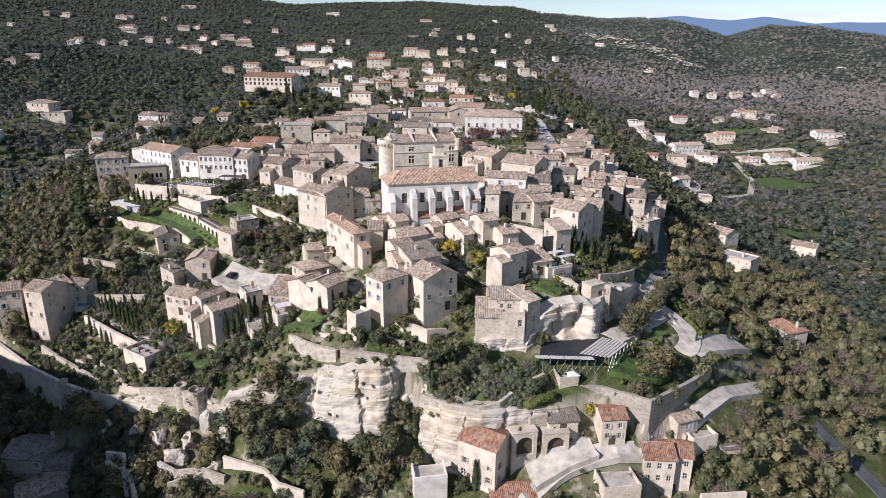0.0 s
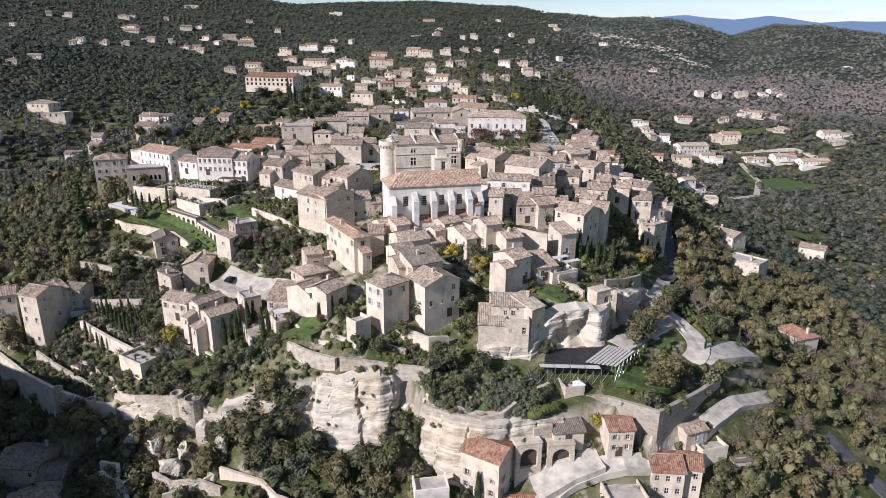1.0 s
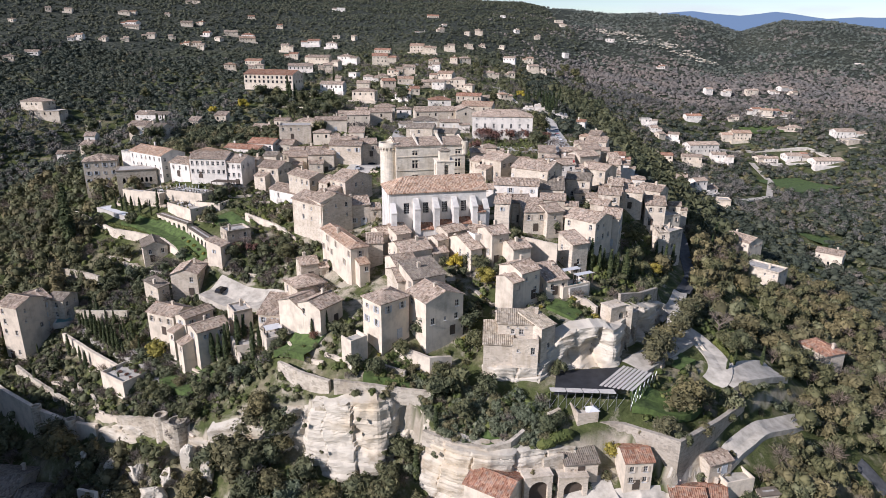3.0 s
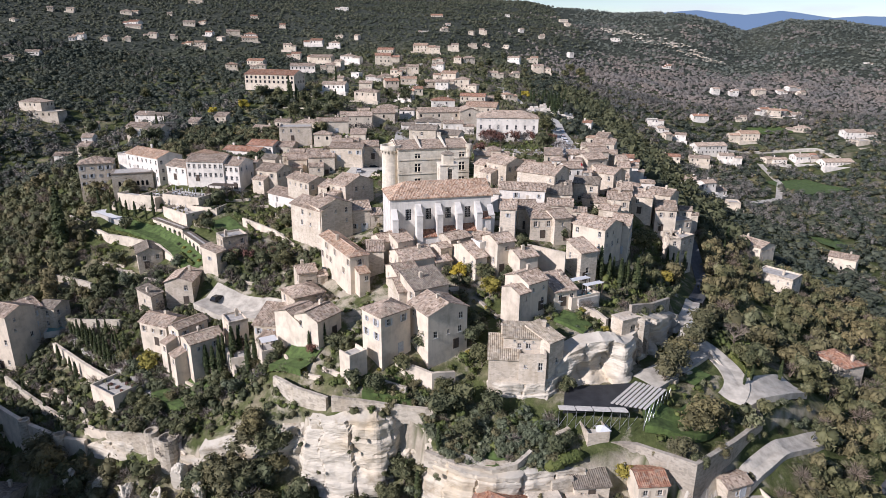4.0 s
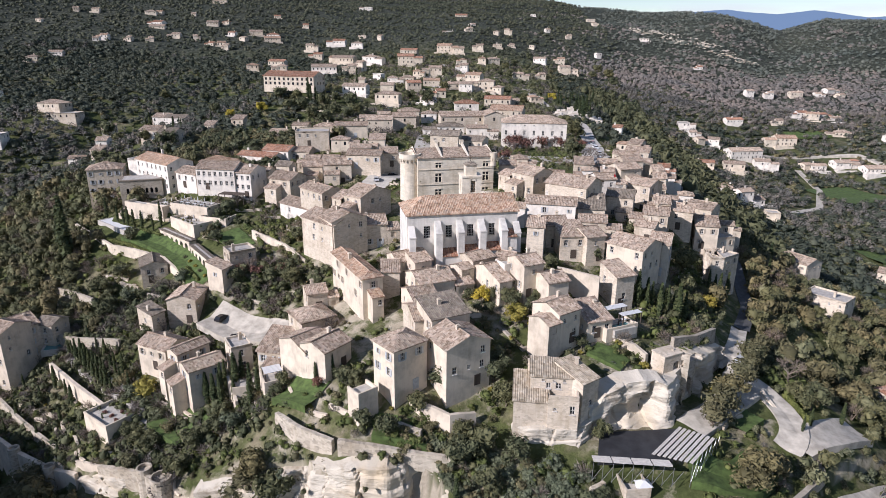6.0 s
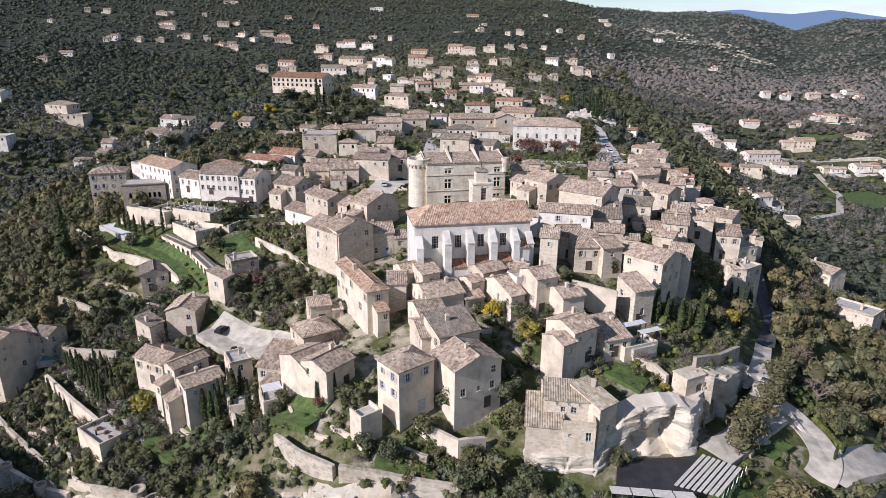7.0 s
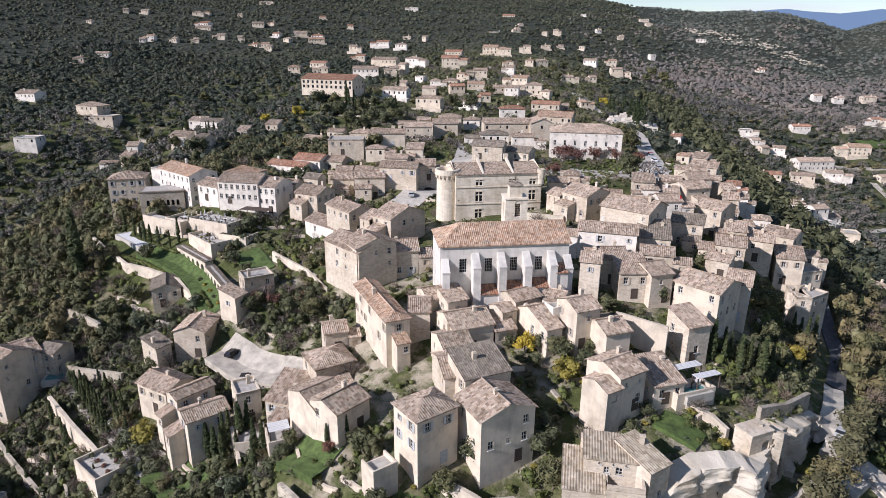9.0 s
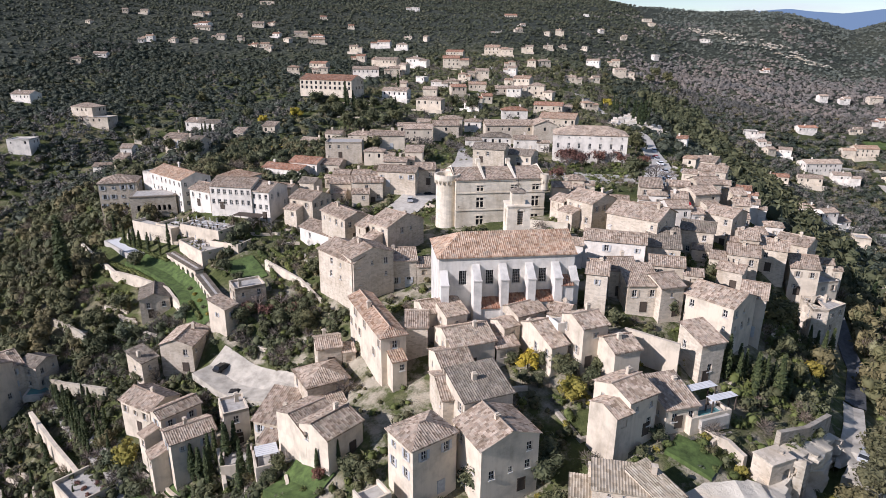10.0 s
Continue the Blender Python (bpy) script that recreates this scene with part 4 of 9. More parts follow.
def height(x, y):
    x, y = np.asarray(x, dtype=float), np.asarray(y, dtype=float)
    edge = cliff_line(x)
    near = np.where(y > edge, UPPER(x, y), LOWER(x, y))
    band = np.abs(y - edge) < 1.0
    if np.any(band):
        t = step(y, edge - 1.0, edge + 1.0)
        near = np.where(band, t * UPPER(x, y) + (1 - t) * LOWER(x, y), near)
    # the rock with the cave dwellings drops sheer to the stage
    cave = cave_line(x)
    span = (x > 25.5) & (x < 60)
    near = np.where(span & (y < cave) & (y > -58), np.minimum(near, -28.9), near)
    near = np.where(span & (y >= cave) & (y < cave + 7), np.maximum(near, -21.8), near)
    near = near + 0.35 * waves(x, y, 9, 5)
    out = step(np.hypot(x, y - 60), 380, 560)
    return near * (1 - out) + far_height(x, y) * out


def ground_z(x, y):
    return float(height(np.array([x]), np.array([y]))[0])


def axis(lo, hi, fine_lo, fine_hi, fine, grow):
    v = list(np.arange(fine_lo, fine_hi, fine))
    s, p = fine, v[-1]
    while p < hi:
        s *= grow
        p += s
        v.append(p)
    s, p, left = fine, fine_lo, []
    while p > lo:
        s *= grow
        p -= s
        left.append(p)
    return np.array(left[::-1] + v)


gx, gy = axis(-2600, 2600, -136, 110, 1.5, 1.06), axis(-900, 3000, -92, 100, 1.5, 1.055)
X, Y = np.meshgrid(gx, gy)
pts = np.stack([X, Y, height(X, Y)], 2)
tagged(new("ground", grid_mesh("ground", pts, len(gx), len(gy), GROUND, True)), "limestone hillside with dry grass and scrub", "ground", kind="structure")


# distant ranges, far beyond the hills; the haze is in their glowing blue
def range_backdrop(name, r, base, top, seed, color, label):
    s = Shape()
    prev = None
    for k in range(0, 281):
        az = radians(-5 + k * 0.25)
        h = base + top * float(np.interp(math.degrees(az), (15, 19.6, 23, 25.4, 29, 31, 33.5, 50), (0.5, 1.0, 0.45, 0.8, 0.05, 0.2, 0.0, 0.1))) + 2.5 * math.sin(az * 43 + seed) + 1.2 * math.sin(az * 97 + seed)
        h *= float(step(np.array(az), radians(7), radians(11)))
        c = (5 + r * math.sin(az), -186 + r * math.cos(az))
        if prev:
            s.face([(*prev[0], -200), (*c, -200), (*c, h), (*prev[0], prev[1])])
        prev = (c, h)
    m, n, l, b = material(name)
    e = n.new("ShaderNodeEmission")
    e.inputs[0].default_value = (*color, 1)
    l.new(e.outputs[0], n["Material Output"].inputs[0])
    solid(name, s, m, label, "mountains", "structure")


range_backdrop("backdrop", 4300, 186, 48, 1.0, (0.17, 0.25, 0.38), "distant mountain range on the horizon, glowing flat haze blue")


# ---- cliffs ----
def cliff(points, tops, bottoms, seed, bulge=1.6, label="pale layered limestone cliff with ledges and cracks", lean=0.12, hollows=()):
    """A rock face along a line: strata, ledges and cracks as real relief, with a rim that runs back into the hill."""
    p = np.array(points, dtype=float)
    seg = np.linalg.norm(np.diff(p, axis=0), axis=1)
    at = np.concatenate([[0], np.cumsum(seg)])
    nu = int(at[-1] / 0.36) + 1
    u = np.linspace(0, at[-1], nu)
    cx, cy = np.interp(u, at, p[:, 0]), np.interp(u, at, p[:, 1])
    zt, zb = np.interp(u, at, tops), np.interp(u, at, bottoms)
    tx, ty = np.gradient(cx), np.gradient(cy)
    ln = np.hypot(tx, ty)
    nx, ny = ty / ln, -tx / ln
    nv = 84
    out = np.zeros((nv, nu, 3))
    for j in range(nv):
        v = min(j / (nv - 8), 1.0)
        back = max(0, j - (nv - 8)) * 0.55
        for i in range(nu):
            z = zb[i] + (zt[i] - zb[i]) * v
            q = Vector((cx[i], cy[i], z))
            big = noise.noise(q * 0.08 + Vector((seed, 0, 0))) * bulge * 1.5
            # thick beds, each with a lip over an undercut
            bed = (z + 1.3 * noise.noise(q * 0.09 + Vector((0, seed, 0)))) / 3.1
            fb, kb = bed - math.floor(bed), math.floor(bed)
            lip = 0.34 * min(fb / 0.78, 1) - 0.5 * max(0, (fb - 0.88) / 0.12)
            shelf = 0.5 * (noise.cell(Vector((kb * 1.7, seed, 0.5))) - 0.5)
            # tall joints split the face into pillars
            run = (u[i] + 3.2 * noise.noise(Vector((seed, u[i] * 0.11, z * 0.13))) + 0.9 * noise.noise(q * 0.45)) / 7.0
            fr, kr = run - math.floor(run), math.floor(run)
            pillar = 0.75 * (noise.cell(Vector((kr * 2.3, seed * 1.3, 0.5))) - 0.5)
            joint = -0.8 * max(0, 1 - min(fr, 1 - fr) / 0.022)
            thin = 0.06 * math.sin((z + 0.6 * noise.noise(q * 0.2)) * 6.5) * (0.4 + 0.6 * noise.noise(q * 0.25 + Vector((9, 0, seed))))
            fine = noise.noise(Vector((q.x * 1.1, q.y * 1.1, z * 2.2))) * 0.09 + noise.noise(q * 0.45) * 0.45
            hollow = sum(-hd * math.exp(-(((q.x - hx) ** 2 + (z - hz) ** 2) / hr ** 2) ** 2) for hx, hz, hr, hd in hollows)
            o = (big + lip + shelf + pillar + joint + thin + fine) * (1 if back == 0 else 0.4) + hollow + (1 - v) * (zt[i] - zb[i]) * lean - back
            out[j, i] = (cx[i] + nx[i] * o, cy[i] + ny[i] * o, z + fine * 0.5 + (0.15 * back if back else 0))
    tagged(new("cliff", grid_mesh("cliff", out, nu, nv, ROCK)), label, "cliff", kind="structure")


def rock(x, y, z, sx, sy, sz, seed, label="weathered pale limestone boulder"):
    bm = bmesh.new()
    bmesh.ops.create_icosphere(bm, subdivisions=5, radius=1)
    rnd = random.Random(seed)
    cuts = [(Vector((rnd.gauss(0, 1), rnd.gauss(0, 1), rnd.gauss(0, 0.6))).normalized(), rnd.uniform(0.5, 0.85)) for c in range(14)]
    for v in bm.verts:
        q = v.co.copy()
        k = 1 + 0.22 * noise.noise(q * 1.3 + Vector((seed, seed, 0))) + 0.07 * noise.noise(Vector((q.x * 2, q.y * 2, q.z * 9 + seed))) + 0.06 * noise.noise(q * 9)
        for n_, d_ in cuts:
            e = q.dot(n_) - d_
            if e > 0:
                q = q - n_ * e * 0.92
        v.co = Vector((q.x * sx, q.y * sy, q.z * sz)) * k
    me = bpy.data.meshes.new("rock")
    bm.to_mesh(me)
    bm.free()
    me.materials.append(ROCK)
    ob = new("rock", me)
    ob.matrix_world = pose(x, y, z, 0, 0, seed * 40)
    tagged(ob, label, "rock")


def edge_points(xs, out=0.4):
    return [(x, float(cliff_line(np.array(x))) - out) for x in xs]


cliff(((-25, -55.5), (-23.2, -59.4), (-16, -61.2), (-8.6, -61.8), (-6, -60.2), (-5, -57)), (-33, -32.2, -30.6, -29.8, -30.4, -31), (-55, -55, -55, -55, -55, -55), 2.0, 1.3, "tall cream limestone cliff in thick beds, split by a crack", hollows=((-13, -37.5, 1.1, 0.8), (-12, -41, 1.0, 0.7)))
cliff(((-46, -57), (-40, -57.4), (-33, -58.4), (-28, -58), (-24, -56.6)), (-41, -39, -36.6, -35, -34), (-57, -57, -57, -56, -56), 4.0, 1.5, "recessed limestone cliff in thin grey beds")
cliff(((-7.5, -59.5), (-4.5, -58.8), (-1.5, -59.5), (1.2, -62)), (-31, -31.6, -32.6, -34.6), (-54, -54, -54, -54), 9.0, 0.6, "overgrown rock gully with a small cave", hollows=((-2.8, -34.6, 1.9, 3.4),))
cliff(((0.2, -61.5), (1.2, -64.4), (8, -67.9), (13.5, -69.3), (20, -68.6), (26, -67), (31, -66)), (-35.2, -35.3, -35.8, -36, -36.2, -36.6, -37), (-54, -54, -53, -52.5, -52, -51.5, -51), 5.0, 0.8, "smooth pale limestone bluff under a garden wall", hollows=((20, -45, 2.4, 2.6),))
cliff(((12.2, -52.6), (15, -54.2), (19, -54.8), (24.4, -54.4), (27.4, -50.5)), (-26.6, -26.4, -26.2, -26.2, -25.6), (-34, -34, -34, -33, -32), 14.0, 0.7, "weathered pale rock that carries the stone house")
cliff(((26.6, -51.2), (30, -49.2), (33.5, -47.6), (37, -47.2), (41.5, -46.2), (43.6, -42.5), (46, -39)), (-24, -21.4, -20.3, -19.8, -20.6, -21.4, -21), (-30, -30, -30, -30, -30, -30, -30), 21.0, 0.9, "pale rock with old cave dwellings cut into it", hollows=((37.6, -25.6, 2.9, 3.6), (32.4, -26.4, 2.0, 2.4), (39.6, -21.6, 1.3, 1.6)))
cliff(((46, -39), (50.5, -34.5), (55, -29), (60, -23)), (-21, -20.6, -22, -24), (-29.6, -29.6, -29.6, -29.6), 17.0, 0.8, "pale rock face with old cave openings beside the path", hollows=((51, -25.6, 1.9, 1.8),))
cliff(edge_points((-84, -78, -72, -66, -60, -55, -50, -45), 0.5), (-50.6, -49.8, -47.6, -46.2, -44.8, -44.4, -44.6, -44), (-59, -58, -57, -56, -55, -54, -55, -56), 27.0, 1.2, "pale weathered rock under the ramparts")
rock(-50.5, -56.5, -49, 2.6, 2.0, 4.6, 13, "tall pale limestone fin below the ramparts"), rock(-45, -60.5, -48, 2.2, 1.8, 5.0, 16, "tall pale limestone fin below the ramparts"), rock(-57, -61, -55, 4.5, 3.5, 4, 6), rock(-48, -63, -55, 3.5, 3, 4.5, 7), rock(-68, -60, -58, 4, 3.0, 3.6, 8), rock(-36, -64, -52, 3, 2.6, 4, 9), rock(76, -69, -56, 2.2, 2, 3.6, 10), rock(80, -76, -60, 2.4, 2, 3, 11)


# ---- roads and paving ----
def drape(name, path, width, mat, label, category, lift=0.22, kind="structure", flat=None):
    """A strip that follows the ground along a line."""
    p = np.array(path, dtype=float)
    at = np.concatenate([[0], np.cumsum(np.linalg.norm(np.diff(p, axis=0), axis=1))])
    n = max(int(at[-1] / 1.2), 2)
    u = np.linspace(0, at[-1], n)
    cx, cy = np.interp(u, at, p[:, 0]), np.interp(u, at, p[:, 1])
    k = np.ones(5) / 5
    if n > 12:
        cx[2:-2], cy[2:-2] = np.convolve(cx, k, "valid"), np.convolve(cy, k, "valid")
    tx, ty = np.gradient(cx), np.gradient(cy)
    ln = np.hypot(tx, ty) + 1e-6
    rows = []
    for s in np.linspace(-0.5, 0.5, 5):
        rows.append(np.stack([cx - ty / ln * s * width, cy + tx / ln * s * width], 1))
    g = np.stack(rows)
    z = height(g[..., 0], g[..., 1])
    z = np.maximum(z, z.mean(axis=0)[None]) + lift if flat is None else np.full(z.shape, flat)
    # both edges turn down into the ground
    full = np.dstack([g, z])
    skirt = [full[k] - np.array([0, 0, 1.6]) for k in (0, -1)]
    full = np.concatenate([skirt[0][None], full, skirt[1][None]])
    tagged(new(name, grid_mesh(name, full, n, 7, mat)), label, category, kind=kind)


drape("road", ((15, -82), (22.5, -78), (29.7, -73.4), (37.9, -71), (42.5, -71), (49.2, -69.9), (56.1, -66.6), (64.5, -60.6), (73, -54), (80, -50), (88, -45)), 3.6, PALEROAD, "pale gravel lane below the bastion", "road")
drape("road", ((24, -74), (31, -71.5), (38, -69.5)), 6, PALEROAD, "pale gravel yard before the arches", "road", 0.25)
drape("road", ((60, -27), (64, -30.5), (67, -35), (68, -40), (67, -45), (64, -48)), 5.2, PALEROAD, "pale road that bends down to the bastion", "road", 0.35)
drape("road", ((66, -47), (70, -44.5), (75, -42), (84, -36)), 6.5, PALEROAD, "open pale gravel forecourt beside the bastion", "road", 0.4)
drape("road", ((62, -33), (56, -38.5), (50.5, -43.5), (46, -47.5)), 6, PALEROAD, "pale gravel approach to the open-air stage", "road", 0.3)
drape("road", ((60, -27), (66, -16), (71, -5)), 3.6, PALEROAD, "pale gravel path under the rock face", "road", 0.3)
drape("road", ((72, -4), (82, 16), (86, 40), (80, 62), (78, 78), (84, 96), (88, 114), (86, 140)), 3.8, ASPHALT, "grey asphalt road along the eastern slope", "road", 0.3)
drape("road", ((44, 52), (50, 78), (54, 110), (58, 150), (60, 200), (52, 260), (40, 330)), 7, PAVING, "village street leading north", "road", 0.6)
drape("road", ((-34, 42), (-32, 55), (-28, 68), (-20, 80), (-16, 110), (-18, 150)), 11, PAVING, "paved square below the castle", "road", 0.3)
drape("road", ((-62, -7), (-52, -12), (-43, -14), (-37, -17)), 9, PALEROAD, "gravel car park behind a stone wall", "road", 0.3)
drape("road", ((-30, 250), (-24, 300), (-40, 360), (-26, 430)), 6, PAVING, "lane between the upper villas", "road", 0.4)
drape("road", ((97, -52), (104, -60), (112, -72)), 4, ASPHALT, "narrow lane between the trees", "road", 0.4)
drape("road", ((14, 92), (28, 88), (42, 92), (52, 104), (58, 120)), 14, PAVING, "paved square with parked cars before the mansion", "road", 0.35)
drape("road", ((-46, 90), (-38, 100), (-30, 108)), 12, PAVING, "paved forecourt beside the castle", "road", 0.35)
drape("road", ((-99, -10), (-90, -16.5), (-80, -24), (-71, -30), (-64, -37), (-60, -44)), 3.2, PAVING, "paved garden steps beside the tall wall", "road", 0.25)
drape("lawn", ((-69.5, 27), (-61, 16.5)), 7, LAWN, "mown terrace lawn", "lawn", 0.3)
drape("lawn", ((-104, 33), (-96, 29.5), (-90, 26.5), (-80.5, 19), (-73, 9), (-68, 3)), 6, LAWN, "hotel lawn above a retaining wall", "lawn", 0.3)
drape("lawn", ((-32, -42), (-24, -47)), 7, LAWN, "rough green garden slope", "lawn", 0.3)
drape("lawn", ((-12, -54), (-2, -55)), 5, LAWN, "garden grass below the tall house", "lawn", 0.3)
drape("lawn", ((7, -64), (18, -65.5)), 4.5, LAWN, "green grass on the cliff edge", "lawn", 0.3)
drape("lawn", ((-62, -34), (-52, -41)), 9, LAWN, "overgrown green terrace", "lawn", 0.3)
drape("lawn", ((55, -44), (60, -40)), 6, LAWN, "green bank beside the bend", "lawn", 0.3)
drape("lawn", ((43, -57), (52, -58), (58, -52)), 7, LAWN, "grass inside the bastion wall", "lawn", 0.3)
drape("lawn", ((236, 268), (262, 285), (284, 302)), 34, LAWN, "green meadow in the valley", "lawn", 0.5)
drape("lawn", ((270, 408), (304, 410)), 16, LAWN, "villa lawn between pale walls", "lawn", 0.5)
drape("road", ((228, 362), (250, 370), (285, 372), (308, 368), (318, 352)), 4.5, PALEROAD, "pale drive past the valley villas", "road", 0.6)
drape("lawn", ((196, 150), (214, 158)), 16, LAWN, "small green paddock between the trees", "lawn", 0.5)
drape("road", ((180, 200), (215, 235), (240, 285), (250, 340)), 4, PALEROAD, "pale drive between the valley villas", "road", 0.6)
drape("lawn", ((300, 470), (350, 480)), 30, LAWN, "villa lawn in the valley", "lawn", 0.6)
drape("lawn", ((29, -36), (35, -40)), 5, LAWN, "green terrace in front of the pale wall", "lawn", 0.3)


# ---- retaining walls ----
def stone_wall(points, drop, thick=0.7, mat=None, label="pale dry-stone retaining wall"):
    """A wall along corners (x, y, top); its cap is rough, and it runs down into the ground."""
    s = Shape()
    line = []
    for (x0, y0, z0), (x1, y1, z1) in zip(points, points[1:]):
        n = max(int(math.hypot(x1 - x0, y1 - y0) / 1.4), 1)
        line += [(x0 + (x1 - x0) * k / n, y0 + (y1 - y0) * k / n, z0 + (z1 - z0) * k / n) for k in range(n)]
    line.append(points[-1])
    sec = []
    for k, (x, y, z) in enumerate(line):
        a, b = line[max(k - 1, 0)], line[min(k + 1, len(line) - 1)]
        t = Vector((b[0] - a[0], b[1] - a[1], 0)).normalized()
        o = Vector((-t.y, t.x, 0)) * thick / 2
        c = Vector((x, y, z + 0.14 * noise.noise(Vector((x, y, 3)))))
        lo = Vector((0, 0, -drop))
        sec.append((c - o * 1.3 + lo, c + o * 1.3 + lo, c + o, c - o))
    for a, b in zip(sec, sec[1:]):
        for i in range(4):
            s.face([a[i], b[i], b[(i + 1) % 4], a[(i + 1) % 4]])
    s.face(sec[0]), s.face(sec[-1][::-1])
    solid("retaining_wall", s, mat or WALLSTONE, label, "wall")


stone_wall(((36, -61.5, -33.6), (40.8, -62.2, -33.5), (50, -67.9, -33.4), (60, -60, -34), (69.2, -51.8, -34.6), (70, -48.6, -34)), 11, 0.9, STONE_GREY, "tall grey bastion wall round a garden")
stone_wall(((-130, 46, -20), (-118, 36, -20.4), (-106, 26.4, -20.8), (-98, 24, -21), (-86, 18.6, -21.5), (-77, 10, -23), (-69.5, 1.2, -25), (-61.4, -1, -27.6), (-49, -8, -28.8), (-41.5, -15.5, -29.8), (-38, -20, -30.5)), 6.5, 0.8, CREAM, "long pale rendered garden wall")
stone_wall(((-101.5, -14.5, -39), (-89, -23.5, -39.4), (-78, -31, -39.7)), 7, 0.8, CREAM, "tall pale terrace wall")
stone_wall(((-146, -3.2, -46.5), (-129, -15.2, -47.6), (-112, -27.6, -48.6), (-97, -36.2, -49.2), (-85, -41.6, -49.2), (-78, -43.8, -48.4)), 10, 0.9, CREAM, "long lower terrace wall of pale stone")
stone_wall(((-112, -20.5, -45.8), (-104, -26, -46.6), (-95, -31.5, -47.4), (-86, -37, -47.8)), 3, 0.7, None, "low dry-stone edge of a terraced garden")
stone_wall(((-106, -14, -44.5), (-96, -21, -45.5), (-87.5, -28, -46.8), (-78, -36, -47.6), (-72, -41.5, -47.6)), 4, 0.7, STONE_GREY)
stone_wall(((-72, -44.6, -45.5), (-66, -46.9, -44), (-60, -49.2, -42.9), (-54.5, -53, -42.4)), 11, 0.9, None, "pale rampart wall on the rock")
stone_wall(((-55, -28, -33), (-48, -38, -36.5), (-42, -45, -38.5)), 4, 0.7, CREAM, "pale sloping garden wall")
stone_wall(((-31.5, -49.5, -27.6), (-26, -53.8, -27.6), (-19, -57.2, -27.8)), 7, 0.8, None, "curved pale terrace wall above the cliff")
stone_wall(((-18, -57.6, -27.3), (-11, -58, -27.9), (-5.5, -58.3, -28.5), (2, -58.8, -29)), 3.6, 0.8, None, "pale parapet wall on top of the cliff")
stone_wall(((-6, -50, -23), (1.5, -53.5, -24), (6, -51, -25)), 4, 0.7, CREAM, "pale rendered garden wall")
stone_wall(((-9, -53, -26), (-3.5, -55.2, -26.4)), 2.2, 0.7)
stone_wall(((0.6, -63.6, -34.9), (7, -66.9, -35.3), (13, -68.4, -35.2), (17.5, -67.3, -34.6), (20.5, -64.4, -33.8)), 3.2, 0.8, None, "low curved wall along the cliff edge")
stone_wall(((26.5, -28.1, -16.6), (32, -31.5, -17.3), (37.8, -34.9, -18.2), (39.5, -37.6, -19)), 5.5, 0.7, CREAM, "tall pale wall below the pool terrace")
stone_wall(((23.6, -17.4, -8.3), (32.4, -21.4, -9)), 6, 0.6, CREAM, "pale wall with a tiled coping")
stone_wall(((11.5, -31, -17.6), (15.3, -36.4, -19), (20.8, -33.6, -19)), 5, 0.7, STONE_GREY, "rubble garden wall")
stone_wall(((-21.5, -21.5, -19.5), (-17, -25, -20.4), (-12.5, -28.5, -21.4)), 9, 0.8, None, "tall battered wall beside the lane")
stone_wall(((-48, -32, -30.5), (-44, -38, -33)), 6, 0.6, CREAM), stone_wall(((-39, -33, -29), (-36, -40, -31)), 6, 0.6, CREAM)
stone_wall(((25.5, -62.5, -31.4), (28, -61, -31)), 6, 0.8, None, "wall below the stage"), stone_wall(((24, -68.6, -37.6), (28, -67.6, -37.2)), 5, 0.8)
stone_wall(((-140, 10, -42), (-120, 2, -38), (-98, -8, -35), (-84, -12, -33)), 3, 0.7), stone_wall(((-84, 4, -27), (-72, 1, -27.5)), 4, 0.7), stone_wall(((-60, 22, -13.6), (-48, 14, -15), (-40, 6, -17)), 4, 0.6, CREAM)
stone_wall(((-128, 20, -32), (-112, 12, -30), (-100, 4, -29)), 2.6, 0.7), stone_wall(((66, -44, -33), (66.5, -38, -30.5), (64.5, -34, -28)), 4, 0.7, CREAM, "curved pale wall beside the road")
stone_wall(((46, -32, -17.8), (52, -28, -19), (58, -22, -20)), 5, 0.8, STONE_GREY, "ruined grey wall with a broken top"), stone_wall(((0, 34, -3), (16, 31, -3)), 7, 0.9, ASHLAR, "old stone wall beside the castle")
stone_wall(((-90, -24, -43.5), (-84, -28.5, -44.5)), 3, 0.6), stone_wall(((-44, -66, -50), (-34, -69, -51), (-30, -73, -51.5), (-24, -75, -52)), 7, 0.7, CREAM, "pale wall at the foot of the rocks")
stone_wall(((36, -80, -50.5), (43, -80.5, -50.5), (49, -78.5, -50.5)), 6, 0.7, None, "terrace wall of a ruined house"), stone_wall(((60, -76, -51), (70, -75, -51)), 7, 0.7, CREAM)


def turret(x, y, top_z, r, deep):
    t = thing("turret", pose(x, y, top_z), "small round pale stone turret on the rampart", "turret", "rampart turrets")
    s, p = Shape(), Shape()
    s.tube((0, 0, -deep), (0, 0, 0), r * 1.15, r, 16)
    for k in range(16):
        a, b = 6.2832 * k / 16, 6.2832 * (k + 1) / 16
        ring = [Vector((q * math.cos(c), q * math.sin(c), z)) for z in (0.003, 0.7) for q, c in ((r, a), (r, b), (r - 0.3, b), (r - 0.3, a))]
        p.prism(ring[:4], ring[4:])
    part("shaft", s, WALLSTONE, t), part("parapet", p, WALLSTONE, t)


